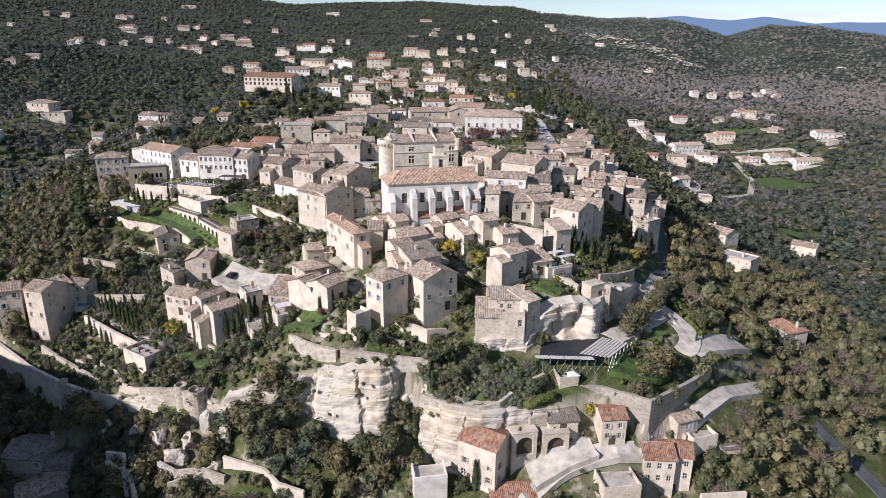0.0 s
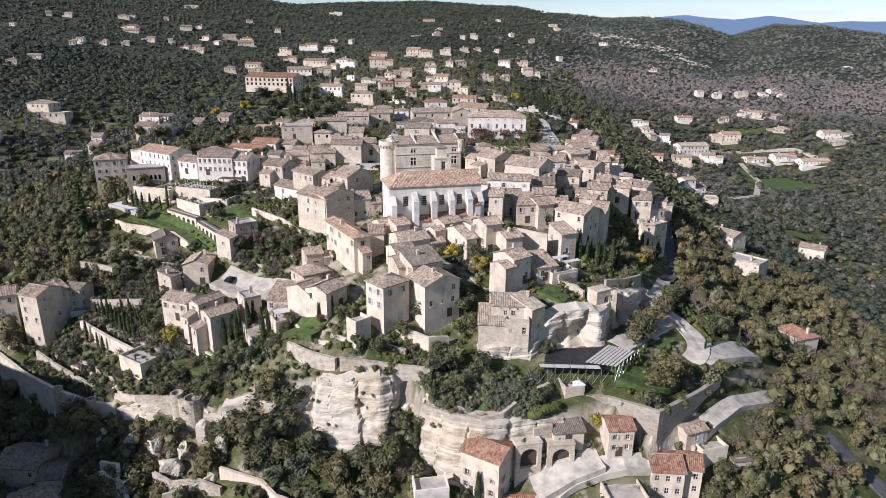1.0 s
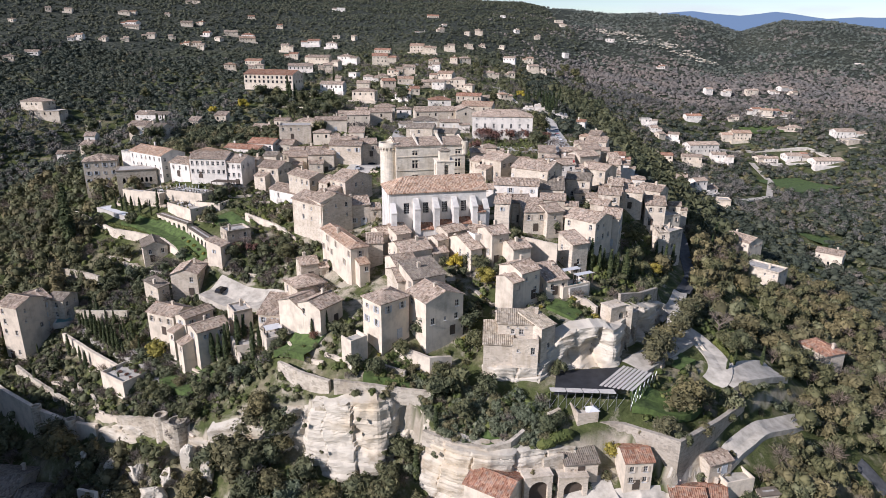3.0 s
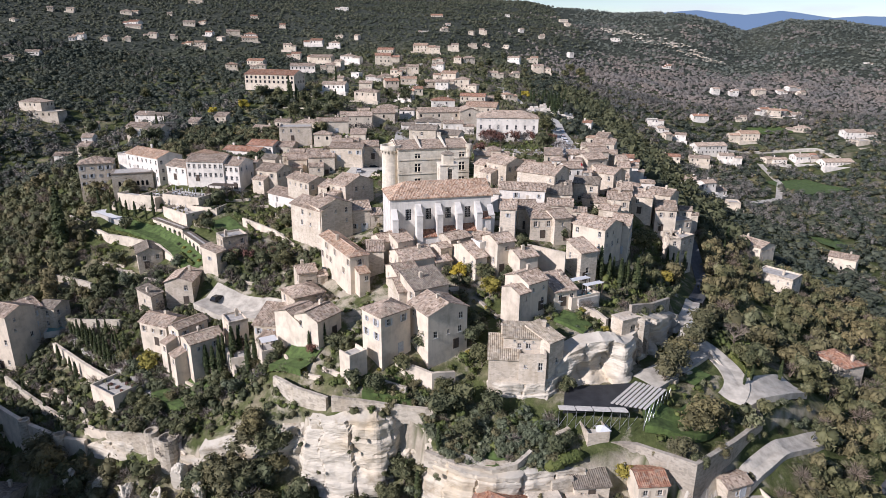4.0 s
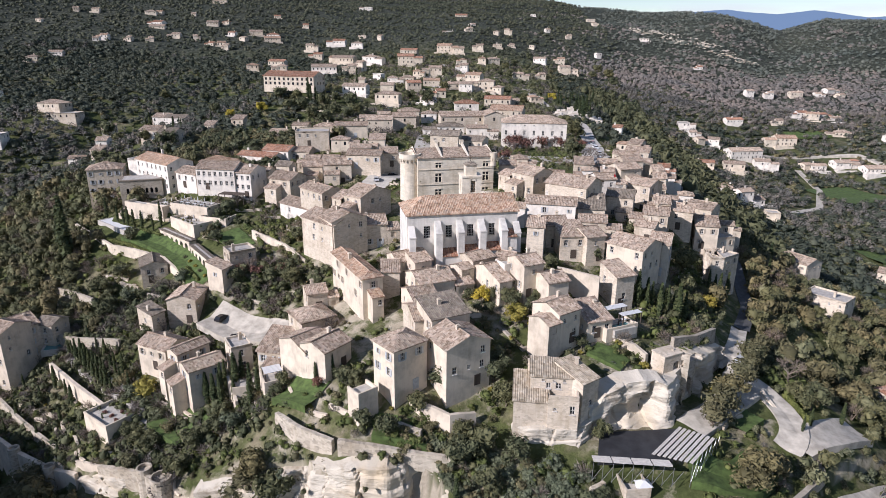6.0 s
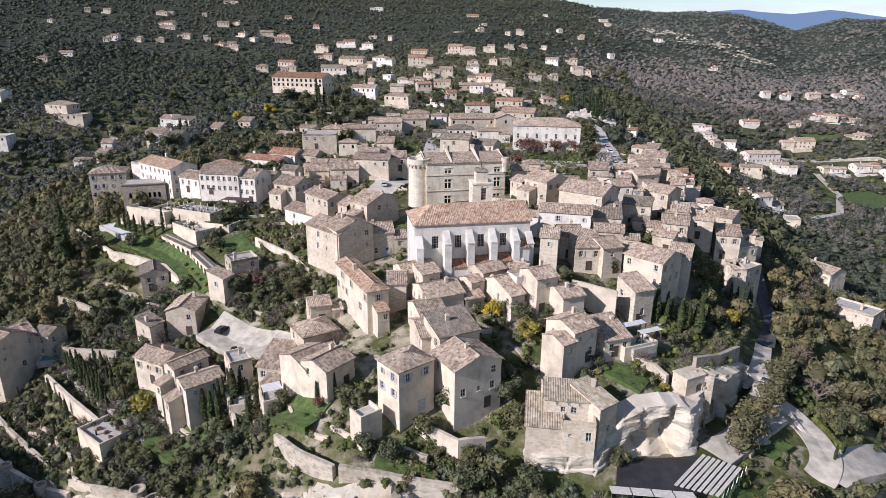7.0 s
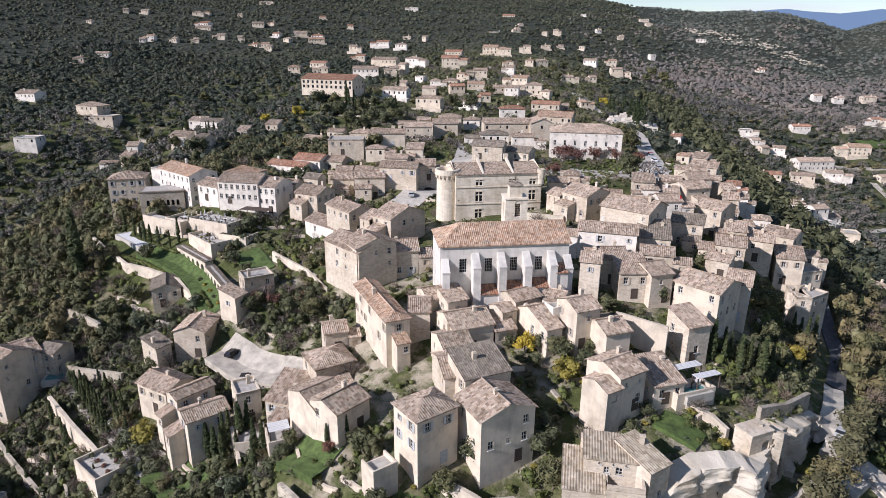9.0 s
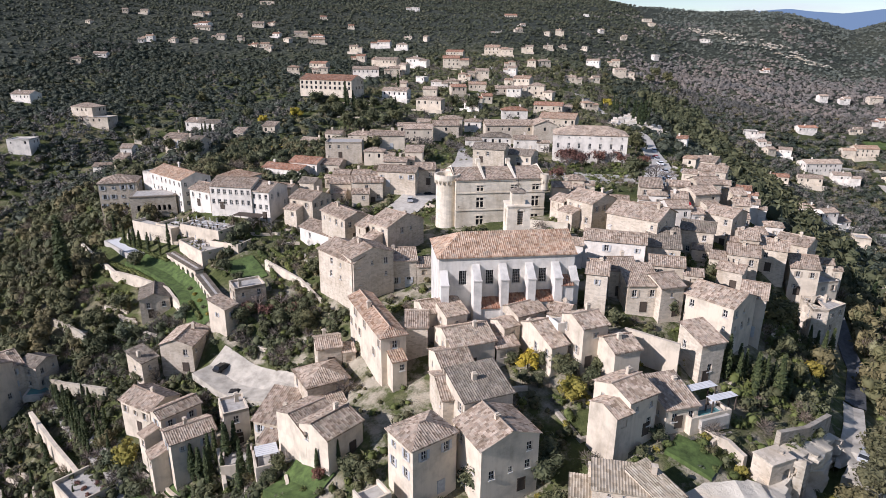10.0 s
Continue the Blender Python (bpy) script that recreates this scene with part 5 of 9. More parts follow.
turret(-59.4, -49.2, -42.4, 1.5, 9), turret(-54.2, -52.6, -41.6, 2.0, 10), turret(-97, -36.6, -48.8, 1.2, 9), turret(-85.2, -42.0, -48.8, 1.2, 9)
stone_wall(((-72, -64, -53), (-66, -66, -54.5), (-63, -70, -57)), 5, 0.8, CREAM, "ruined pale gable wall in the shade")
stone_wall(((-66, -66, -54.5), (-62, -62, -53.5)), 5, 0.8, None, "ruined pale gable wall in the shade")
stone_wall(((-56, -69, -55), (-50, -68, -54), (-46, -66, -52)), 3, 0.6, None)


stone_wall(((-74, -60, -53.5), (-68.5, -62.5, -52.2), (-67, -66.5, -55)), 6, 0.7, CREAM, "broken gable of a ruined house below the ramparts")
stone_wall(((-60, -64, -53), (-55, -66.5, -53.6), (-49, -67, -52.4), (-43, -69, -53)), 4, 0.7, None, "stepped ruin wall among the rocks")
for k, (x, y, z, r) in enumerate(((-63, -56, -53, 2.6), (-55, -58.5, -52, 2.2), (-70, -54, -54, 2.4), (-46, -65.5, -54, 2.4), (-79, -50, -55, 2.2))):
    rock(x, y, z, r, r * 0.8, r * 1.5, 30 + k, "pale limestone outcrop among the brambles")


# ---- houses ----
UNIT = {}


def window_unit(w, h, style):
    """Shared meshes of one window: frame with glazing bars, pane, shutter."""
    key = (round(w, 1), round(h, 1), style)
    if key not in UNIT:
        f, p, t = Shape(), Shape(), Shape()
        a, b = w / 2, h / 2
        for q in ((-a, -a + 0.1, -b, b), (a - 0.1, a, -b, b), (-a, a, -b, -b + 0.1), (-a, a, b - 0.1, b), (-0.05, 0.05, -b, b), (-a, a, -0.04, 0.04)):
            f.box(q[0], q[1], 0.16, 0.24, q[2], q[3])
        f.box(-a - 0.12, a + 0.12, -0.14, 0.1, -b - 0.14, -b)
        p.box(-a, a, 0.19, 0.22, -b, b)
        t.box(0, w / 2, -0.07, -0.02, -b, b)
        for k in range(4):
            z = -b + h * (k + 0.5) / 4
            t.box(0.06, w / 2 - 0.06, -0.10, -0.07, z - h * 0.07, z + h * 0.07)
        shut = {"blue": SHUT_BLUE, "tan": SHUT_TAN}.get(style, SHUT_TAN)
        UNIT[key] = (f.mesh("window", FRAME), p.mesh("pane", GLASS), t.mesh("shutter", shut))
    return UNIT[key]


def add_window(parent, m, w, h, style):
    f, p, t = window_unit(w, h, style)
    ob = part("window", f, None, parent, m=m)
    part("pane", p, None, ob)
    if style in ("blue", "tan"):
        part("shutter", t, None, ob, m=pose(w / 2, 0, 0))
        part("shutter", t, None, ob, m=pose(-w, 0, 0))
    return ob


def pierced(s, width, z0, z1, m, holes, depth=0.25):
    """One wall face in its own plane (x along, z up), with real openings and their reveals."""
    xs = sorted({-width / 2, width / 2, *(v for h in holes for v in (h[0] - h[2] / 2, h[0] + h[2] / 2))})
    zs = sorted({z0, z1, *(v for h in holes for v in (h[1] - h[3] / 2, h[1] + h[3] / 2))})
    for xa, xb in zip(xs, xs[1:]):
        for za, zb in zip(zs, zs[1:]):
            cx, cz = (xa + xb) / 2, (za + zb) / 2
            if any(abs(cx - h[0]) < h[2] / 2 and abs(cz - h[1]) < h[3] / 2 for h in holes):
                continue
            s.face([m @ Vector(q) for q in ((xa, 0, za), (xb, 0, za), (xb, 0, zb), (xa, 0, zb))])
    for hx, hz, hw, hh in holes:
        c = [(hx - hw / 2, hz - hh / 2), (hx + hw / 2, hz - hh / 2), (hx + hw / 2, hz + hh / 2), (hx - hw / 2, hz + hh / 2)]
        for (xa, za), (xb, zb) in zip(c, c[1:] + c[:1]):
            s.face([m @ Vector(q) for q in ((xa, 0, za), (xb, 0, zb), (xb, depth, zb), (xa, depth, za))])
        s.face([m @ Vector((x, depth, z)) for x, z in c])


def tiled(s, m, w, v, rise, left=0.0, right=0.0, wave=0.4):
    """A slope of canal tiles: w along the eave, v up the plan, rise in height; left and right are hips."""
    length = math.hypot(v, rise)
    n = max(int(w / wave * 2), 2)

    def top(u):
        k = 1.0
        if left > 0:
            k = min(k, u / left)
        if right > 0:
            k = min(k, (w - u) / right)
        return max(k, 0)
    for i in range(n):
        a, b = w * i / n, w * (i + 1) / n
        ka, kb = top(a), top(b)
        za, zb = (0.0, 0.09) if i % 2 else (0.09, 0.0)
        q = [(a - w / 2, 0, za), (b - w / 2, 0, zb), (b - w / 2, v * kb, rise * kb + zb), (a - w / 2, v * ka, rise * ka + za)]
        s.face([m @ Vector(p) for p in q], [(a, 0), (b, 0), (b, length * kb), (a, length * ka)])
    s.face([m @ Vector(p) for p in ((-w / 2, 0, -0.14), (w / 2, 0, -0.14), (w / 2, 0, 0.09), (-w / 2, 0, 0.09))], [(0, 0), (w, 0), (w, 0.2), (0, 0.2)])


def roof_shape(kind, w, d, pitch, over=0.35):
    """Roof over a plan w x d with its eaves at z = 0; returns the shape and the gables for the wall."""
    s, gables = Shape(), []
    W, D = w + 2 * over, d + 2 * over
    f = pose(0, -D / 2, -over * pitch)
    bk = pose(0, D / 2, -over * pitch, 0, 0, 180)
    lf = pose(-W / 2, 0, -over * pitch, 0, 0, -90)
    rt = pose(W / 2, 0, -over * pitch, 0, 0, 90)
    if kind == "gx":
        r = D / 2 * pitch
        tiled(s, f, W, D / 2, r), tiled(s, bk, W, D / 2, r)
        g = d / 2 * pitch
        for x in (-w / 2, w / 2):
            gables.append([(x, -d / 2, 0), (x, d / 2, 0), (x, 0, g)])
    elif kind in ("gy", "gyh"):
        r = W / 2 * pitch
        hip = W / 2 * 0.9 if kind == "gyh" else 0
        tiled(s, lf, D, W / 2, r, 0, hip), tiled(s, rt, D, W / 2, r, hip, 0)
        g = w / 2 * pitch
        gables.append([(-w / 2, d / 2, 0), (w / 2, d / 2, 0), (0, d / 2, g)])
        if hip:
            tiled(s, f, W, hip, r, W / 2, W / 2)
        else:
            gables.append([(-w / 2, -d / 2, 0), (w / 2, -d / 2, 0), (0, -d / 2, g)])
    elif kind == "hip":
        r = min(W, D) / 2 * pitch
        k = min(W, D) / 2
        if W >= D:
            tiled(s, f, W, k, r, k, k), tiled(s, bk, W, k, r, k, k), tiled(s, lf, D, k, r, k, k), tiled(s, rt, D, k, r, k, k)
        else:
            tiled(s, f, W, k, r, k, k), tiled(s, bk, W, k, r, k, k), tiled(s, lf, D, k, r, k, k), tiled(s, rt, D, k, r, k, k)
    elif kind == "sh":
        r = D * pitch * 0.8
        tiled(s, f, W, D, r)
        g = d * pitch * 0.8
        for x in (-w / 2, w / 2):
            gables.append([(x, -d / 2, 0), (x, d / 2, 0), (x, d / 2, g)])
        gables.append([(-w / 2, d / 2, 0), (w / 2, d / 2, 0), (w / 2, d / 2, g), (-w / 2, d / 2, g)])
    return s, gables


WALL_WORD = {"limestone_rubble": "limestone rubble", "grey_rubble": "grey rubble stone", "cream_render": "cream rendered", "white_render": "pale rendered", "castle_ashlar": "dressed stone"}
TILE_WORD = {"tan_tiles": "weathered tan", "red_tiles": "red", "orange_tiles": "orange-brown", "pale_tiles": "pale", "grey_tiles": "greyed"}
ROOF_WORD = {"gx": "gabled", "gy": "gabled", "gyh": "half-hipped", "hip": "hipped", "sh": "lean-to", "flat": "flat gravelled"}


def house(x, y, eave, w, d, h, rot, roof, wall, tiles, name="house", label="", rows=None, cols=None, style=None, win=(0.95, 1.45), sides="fblr", chance=0.62, pitch=0.36, chimneys=None, seed=0, far=False, doors=True, attic=False, storey=3.0, wing=0, leanto=None, terrace=False):
    rnd = random.Random(int(x * 31 + y * 17) + seed)
    top = thing(name, pose(x, y, eave, 0, 0, rot), label or f"{WALL_WORD.get(wall.name, 'stone')} village house with a {ROOF_WORD[roof]} " + ("roof" if roof == "flat" else f"{TILE_WORD[tiles.name]} tile roof"), "house")
    style = style or rnd.choice(("blue", "tan", "none", "none"))
    s = Shape()
    base = -h - 3.5
    faces = {"f": (w, pose(0, -d / 2, 0)), "r": (d, pose(w / 2, 0, 0, 0, 0, 90)), "b": (w, pose(0, d / 2, 0, 0, 0, 180)), "l": (d, pose(-w / 2, 0, 0, 0, 0, -90))}
    storeys = rows if rows is not None else max(int((h - 0.6) / 3.0), 1)
    ww, wh = win
    for key, (width, m) in faces.items():
        holes = []
        if key in sides and key != "b":
            n = cols if cols and key == "f" else max(int(width / 2.9), 1)
            for r in range(storeys):
                zc = -1.75 - r * storey - (2.6 if attic else 0)
                if zc - wh / 2 < -h + 0.4:
                    break
                for c in range(n):
                    if (cols and key == "f") or rnd.random() < chance:
                        hx = -width / 2 + width * (c + 0.5) / n + (0 if cols else rnd.uniform(-0.25, 0.25))
                        small = 1.0 if cols or rnd.random() < 0.7 else 0.65
                        if abs(hx) + ww / 2 < width / 2 - 0.3:
                            holes.append((hx, zc, ww * small, wh * small))
        if attic:
            k = cols if key == "f" else 3
            holes += [(-width / 2 + width * (c + 0.5) / k, -1.2, 0.7, 0.5) for c in range(k)]
        pierced(s, width, base, 0.0, m, holes)
        for hx, hz, hw, hh in holes:
            if far:
                part("window", window_unit(hw, hh, "none")[1], None, top, m=m @ pose(hx, -0.02, hz))
            else:
                add_window(top, m @ pose(hx, 0, hz), hw, hh, style)
        if doors and key == "f" and not far and width > 4:
            dx = rnd.uniform(-width / 4, width / 4)
            q = Shape()
            q.box(-0.55, 0.55, -0.06, 0.05, -1.05, 1.05), q.box(-0.7, -0.55, -0.09, 0.05, -1.05, 1.2), q.box(0.55, 0.7, -0.09, 0.05, -1.05, 1.2), q.box(-0.7, 0.7, -0.09, 0.05, 1.05, 1.2)
            part("door", q, SHUT_BLUE if style == "blue" else DARKWOOD, top, m=m @ pose(dx, 0, -h + 1.1))
    if roof == "flat":
        f = Shape()
        f.box(-w / 2 + 0.3, w / 2 - 0.3, -d / 2 + 0.3, d / 2 - 0.3, -0.8, -0.45)
        part("roof", f, GRAVEL, top)
        for a, b in (((-w / 2, w / 2), (-d / 2, -d / 2 + 0.3)), ((-w / 2, w / 2), (d / 2 - 0.3, d / 2)), ((-w / 2, -w / 2 + 0.3), (-d / 2 + 0.3, d / 2 - 0.3)), ((w / 2 - 0.3, w / 2), (-d / 2 + 0.3, d / 2 - 0.3))):
            s.box(*a, *b, -0.6, 0.06)
        peak = 0.3
    else:
        r, gables = roof_shape(roof, w, d, pitch)
        for g in gables:
            s.face(g)
        part("roof", r, tiles, top)
        if not far and roof != "sh":
            # the double row of bedded tiles under the eaves
            e = Shape()
            for za, zb, o in ((-0.34, -0.17, 0.12), (-0.17, -0.02, 0.24)):
                if roof != "gy":
                    e.box(-w / 2 - o, w / 2 + o, -d / 2 - o, -d / 2 + 0.02, za, zb)
                if roof in ("hip", "gyh"):
                    e.box(-w / 2 - o, -w / 2 + 0.02, -d / 2 + 0.01, d / 2 - 0.021, za, zb), e.box(w / 2 - 0.02, w / 2 + o, -d / 2 + 0.01, d / 2 - 0.021, za, zb)
            if roof == "gy":
                e.box(-w / 2 - 0.2, -w / 2 + 0.02, -d / 2, d / 2, -0.34, -0.06)
                e2 = Shape()
                e2.box(w / 2 - 0.02, w / 2 + 0.2, -d / 2, d / 2, -0.34, -0.06)
                part("cornice", e2, tiles, top)
            part("cornice", e, tiles, top)
        g = Shape()
        if roof in ("gx", "gy", "gyh", "hip"):
            W, D = w + 0.7, d + 0.7
            span = W / 2 if roof != "gx" else D / 2
            if roof == "hip":
                span = min(W, D) / 2
            rz = span * pitch - 0.35 * pitch + 0.1
            ln = {"gx": W / 2, "gy": D / 2, "gyh": D / 2, "hip": abs(W - D) / 2}[roof]
            if ln > 0.3:
                along_x = roof == "gx" or (roof == "hip" and W > D)
                off = W / 2 * 0.45 if roof == "gyh" else 0
                ln -= off
                e = Vector((ln, 0, rz)) if along_x else Vector((0, ln, rz))
                o = Vector((0, off, 0))
                g.tube(Vector((-e.x, -e.y, rz)) + o, e + o, 0.14, 0.14, 6)
                part("ridge_tiles", g, tiles, top)
        peak = min(w, d) / 2 * pitch + 0.2
    part("wall", s, wall, top)
    if wing:
        # a lower wing that butts against the end wall
        ww_, wd, wz = w * 0.55, d * 0.75, -min(h * 0.3, 1.4)
        m = pose(wing * (w / 2 + ww_ / 2 + 0.01), -d * 0.2, wz)
        q = Shape()
        pierced(q, ww_, base - wz, 0, m @ pose(0, -wd / 2, 0), [(-ww_ / 5, -1.5, 1.3, 1.3), (ww_ / 5, -1.5, 1.3, 1.3)] if ww_ > 4.5 else [(0, -1.5, 1.2, 1.3)])
        pierced(q, ww_, base - wz, 0, m @ pose(0, wd / 2, 0, 0, 0, 180), [])
        pierced(q, wd, base - wz, 0, m @ pose(wing * ww_ / 2, 0, 0, 0, 0, 90 * wing), [])
        r, gables = roof_shape("gx", ww_, wd, pitch, 0.25)
        for g in gables:
            q.face([m @ Vector(v) for v in g])
        part("wall", q, wall, top)
        part("roof", r, tiles, top, m=m)
    if leanto is not None:
        # a lower lean-to against the front
        lw, ld, lz = w * 0.55, 3.0, -h * 0.42
        m = pose(leanto, -d / 2 - ld / 2 - 0.01, lz)
        q = Shape()
        pierced(q, lw, base - lz, 0, m @ pose(0, -ld / 2, 0), [(lw * 0.18, -1.4, 0.9, 1.2)])
        for sx in (-1, 1):
            pierced(q, ld, base - lz, 0, m @ pose(sx * lw / 2, 0, 0, 0, 0, 90 * sx), [])
        r, gables = roof_shape("sh", lw, ld, pitch, 0.2)
        for g in gables[:2]:
            q.face([m @ Vector(v) for v in g])
        part("wall", q, wall, top, "lower lean-to wall")
        part("roof", r, tiles, top, m=m)
        add_window(top, m @ pose(lw * 0.18, -ld / 2, -1.4), 0.9, 1.2, "none")
    if terrace:
        q = Shape()
        q.box(-w * 0.62, w * 0.62, -d / 2 - 5.0, -d / 2 - 0.02, base, -h + 0.2)
        q.box(-w * 0.62, w * 0.62, -d / 2 - 5.0, -d / 2 - 4.7, -h + 0.203, -h + 0.9)
        part("garden_terrace", q, wall, top)
    for k in range(chimneys if chimneys is not None else rnd.choice((0, 0, 1, 1))):
        c = Shape()
        c.box(-0.35, 0.35, -0.28, 0.28, -0.8, 1.0), c.box(-0.45, 0.45, -0.38, 0.38, 1.0, 1.12), c.box(-0.3, 0.3, -0.2, 0.2, 1.12, 1.32)
        part("chimney", c, wall, top, m=pose(rnd.uniform(-0.35, 0.35) * w, rnd.uniform(-0.12, 0.3) * d, peak * 0.75))
    return top


FIXED = [(20, -49.5, 8, 5.5, 0.0), (0.7, -3.2, 13.6, 6.6, radians(15)), (-3.6, 46.6, 14, 8.2, radians(17)), (37, -54, 10, 7, 0.3)]


def room_for(p, lx, ly, aw, ad):
    """True where an annex of that size, at lx, ly from the house, meets no other house."""
    r = radians(p["rot"])
    boxes = FIXED + [(o["x"], o["y"], o["w"] / 2, o["d"] / 2, radians(o["rot"])) for o in PLOTS if o is not p]
    for i in (-0.5, 0, 0.5):
        for j in (-0.5, 0, 0.5):
            ax, ay = lx + i * aw, ly + j * ad
            x, y = p["x"] + ax * math.cos(r) - ay * math.sin(r), p["y"] + ax * math.sin(r) + ay * math.cos(r)
            if y < float(cliff_line(np.array(x))) + 1:
                return False
            for cx, cy, a, b, q in boxes:
                dx, dy = x - cx, y - cy
                if abs(dx * math.cos(q) + dy * math.sin(q)) < a + 0.3 and abs(-dx * math.sin(q) + dy * math.cos(q)) < b + 0.3:
                    return False
    return True


annex_rnd = random.Random(5)
for p in PLOTS:
    q = dict(p)
    if -38 < p["y"] < 150 and -60 < p["x"] < 90 and "name" not in p:
        w, d = p["w"], p["d"]
        if p["h"] > 5 and p["roof"] != "flat" and annex_rnd.random() < 0.4:
            off = annex_rnd.choice((-0.2, 0.0, 0.2)) * w
            if room_for(p, off, -d / 2 - 1.6, w * 0.55, 3.2):
                q["leanto"] = off
        if p["roof"] in ("gx", "hip") and annex_rnd.random() < 0.65:
            for side in annex_rnd.sample((-1, 1), 2):
                if room_for(p, side * w * 0.78, -d * 0.2, w * 0.55, d * 0.75):
                    q["wing"] = side
                    break
    if q.pop("skip", False):
        continue
    house(**q)


def bastion_house():
    """Three roofs round a sunken roof terrace; the walls go down into the rock."""
    t = thing("house", pose(18.8, -53.3, -20.7, 0, 0, -4), "tall rubble stone house with three tiled roofs round a sunken terrace", "house")

    def block(x0, x1, y0, y1, zt, holes, mat=STONE, m=None, up=0.0):
        s = Shape()
        w, d = x1 - x0, y1 - y0
        m = m or pose((x0 + x1) / 2, (y0 + y1) / 2, zt)
        base = -29.5 + 20.7 - zt
        for width, f, hs in ((w, pose(0, -d / 2, 0), holes), (d, pose(w / 2, 0, 0, 0, 0, 90), []), (w, pose(0, d / 2, 0, 0, 0, 180), []), (d, pose(-w / 2, 0, 0, 0, 0, -90), [])):
            pierced(s, width, base, 0.0, m @ f, hs, 0.3)
        if up:
            for sx in (-w / 2, w / 2):
                s.face([m @ Vector(q) for q in ((sx, -d / 2, 0), (sx, d / 2, 0), (sx, d / 2, up))])
            s.face([m @ Vector(q) for q in ((-w / 2, d / 2, 0), (w / 2, d / 2, 0), (w / 2, d / 2, up), (-w / 2, d / 2, up))])
        part("wall", s, mat, t)
        for hx, hz, hw, hh in holes:
            add_window(t, m @ pose(hx, -d / 2, hz), hw, hh, "none")
        return m

    def slope(m, w, d, rise, over=0.3):
        r = Shape()
        tiled(r, m @ pose(0, -d / 2 - over, -over * rise / d), w + 2 * over, d + over, rise + over * rise / d)
        part("roof", r, PALETILE, t)
    m = block(-6.1, -0.1, 0.3, 8.0, -0.4, [], up=2.0)
    slope(m, 6.0, 7.7, 2.0)
    block(-0.1, 5.3, 0.0, 3.4, 0.3, [(1.6, -1.9, 0.9, 1.7), (-1.4, -1.9, 0.6, 0.6)])
    m = block(-3.2, 4.4, 3.41, 8.4, 3.0, [(-1.6, -0.8, 0.45, 0.4), (0.4, -0.8, 0.45, 0.4), (2.2, -0.8, 0.45, 0.4), (1.2, -1.9, 1.0, 1.2), (-0.6, -1.9, 0.8, 1.1)], up=1.3)
    slope(m, 7.6, 5.0, 1.3)
    m = block(0, 4.2, 0, 7.0, 0, [(0.3, -4.6, 0.8, 1.2)], m=pose(5.0, 5.6, 2.9, 0, 0, 44), up=1.6)
    slope(m, 4.2, 7.0, 1.6)
    q = Shape()
    q.box(-0.05, 5.25, 0.05, 0.3, 0.303, 1.1), q.box(4.95, 5.25, 0.303, 3.4, 0.303, 1.1)
    part("parapet", q, STONE, t)
    for x, y, z in ((-3.4, 7.6, 3.2), (5.0, 7.0, 4.6)):
        c = Shape()
        c.box(-0.35, 0.35, -0.3, 0.3, -1.5, 0.6), c.box(-0.45, 0.45, -0.4, 0.4, 0.6, 0.72)
        part("chimney", c, STONE, t, m=pose(x, y, z))


bastion_house()


def ruin(x, y, top_z, w, deep, rot):
    t = thing("ruin", pose(x, y, top_z, 0, 0, rot), "ruined pale stone wall with an empty window", "ruin")
    s = Shape()
    pierced(s, w, -deep, 0, pose(0, -0.35, 0), [(0.2, -1.9, 1.2, 1.5)], 0.5)
    s.box(-w / 2, w / 2, -0.1 + 0.3, 0.55, -deep, 0.0), s.box(-w / 2, -w / 2 + 0.5, -0.34, 0.2, 0.0, 0.7), s.box(-w / 2 - 0.4, -w / 2 - 0.01, -0.3, 2.6, -deep, -0.6)
    part("wall", s, WALLSTONE, t)


ruin(45.6, -38.6, -18.0, 3.6, 9, -22)


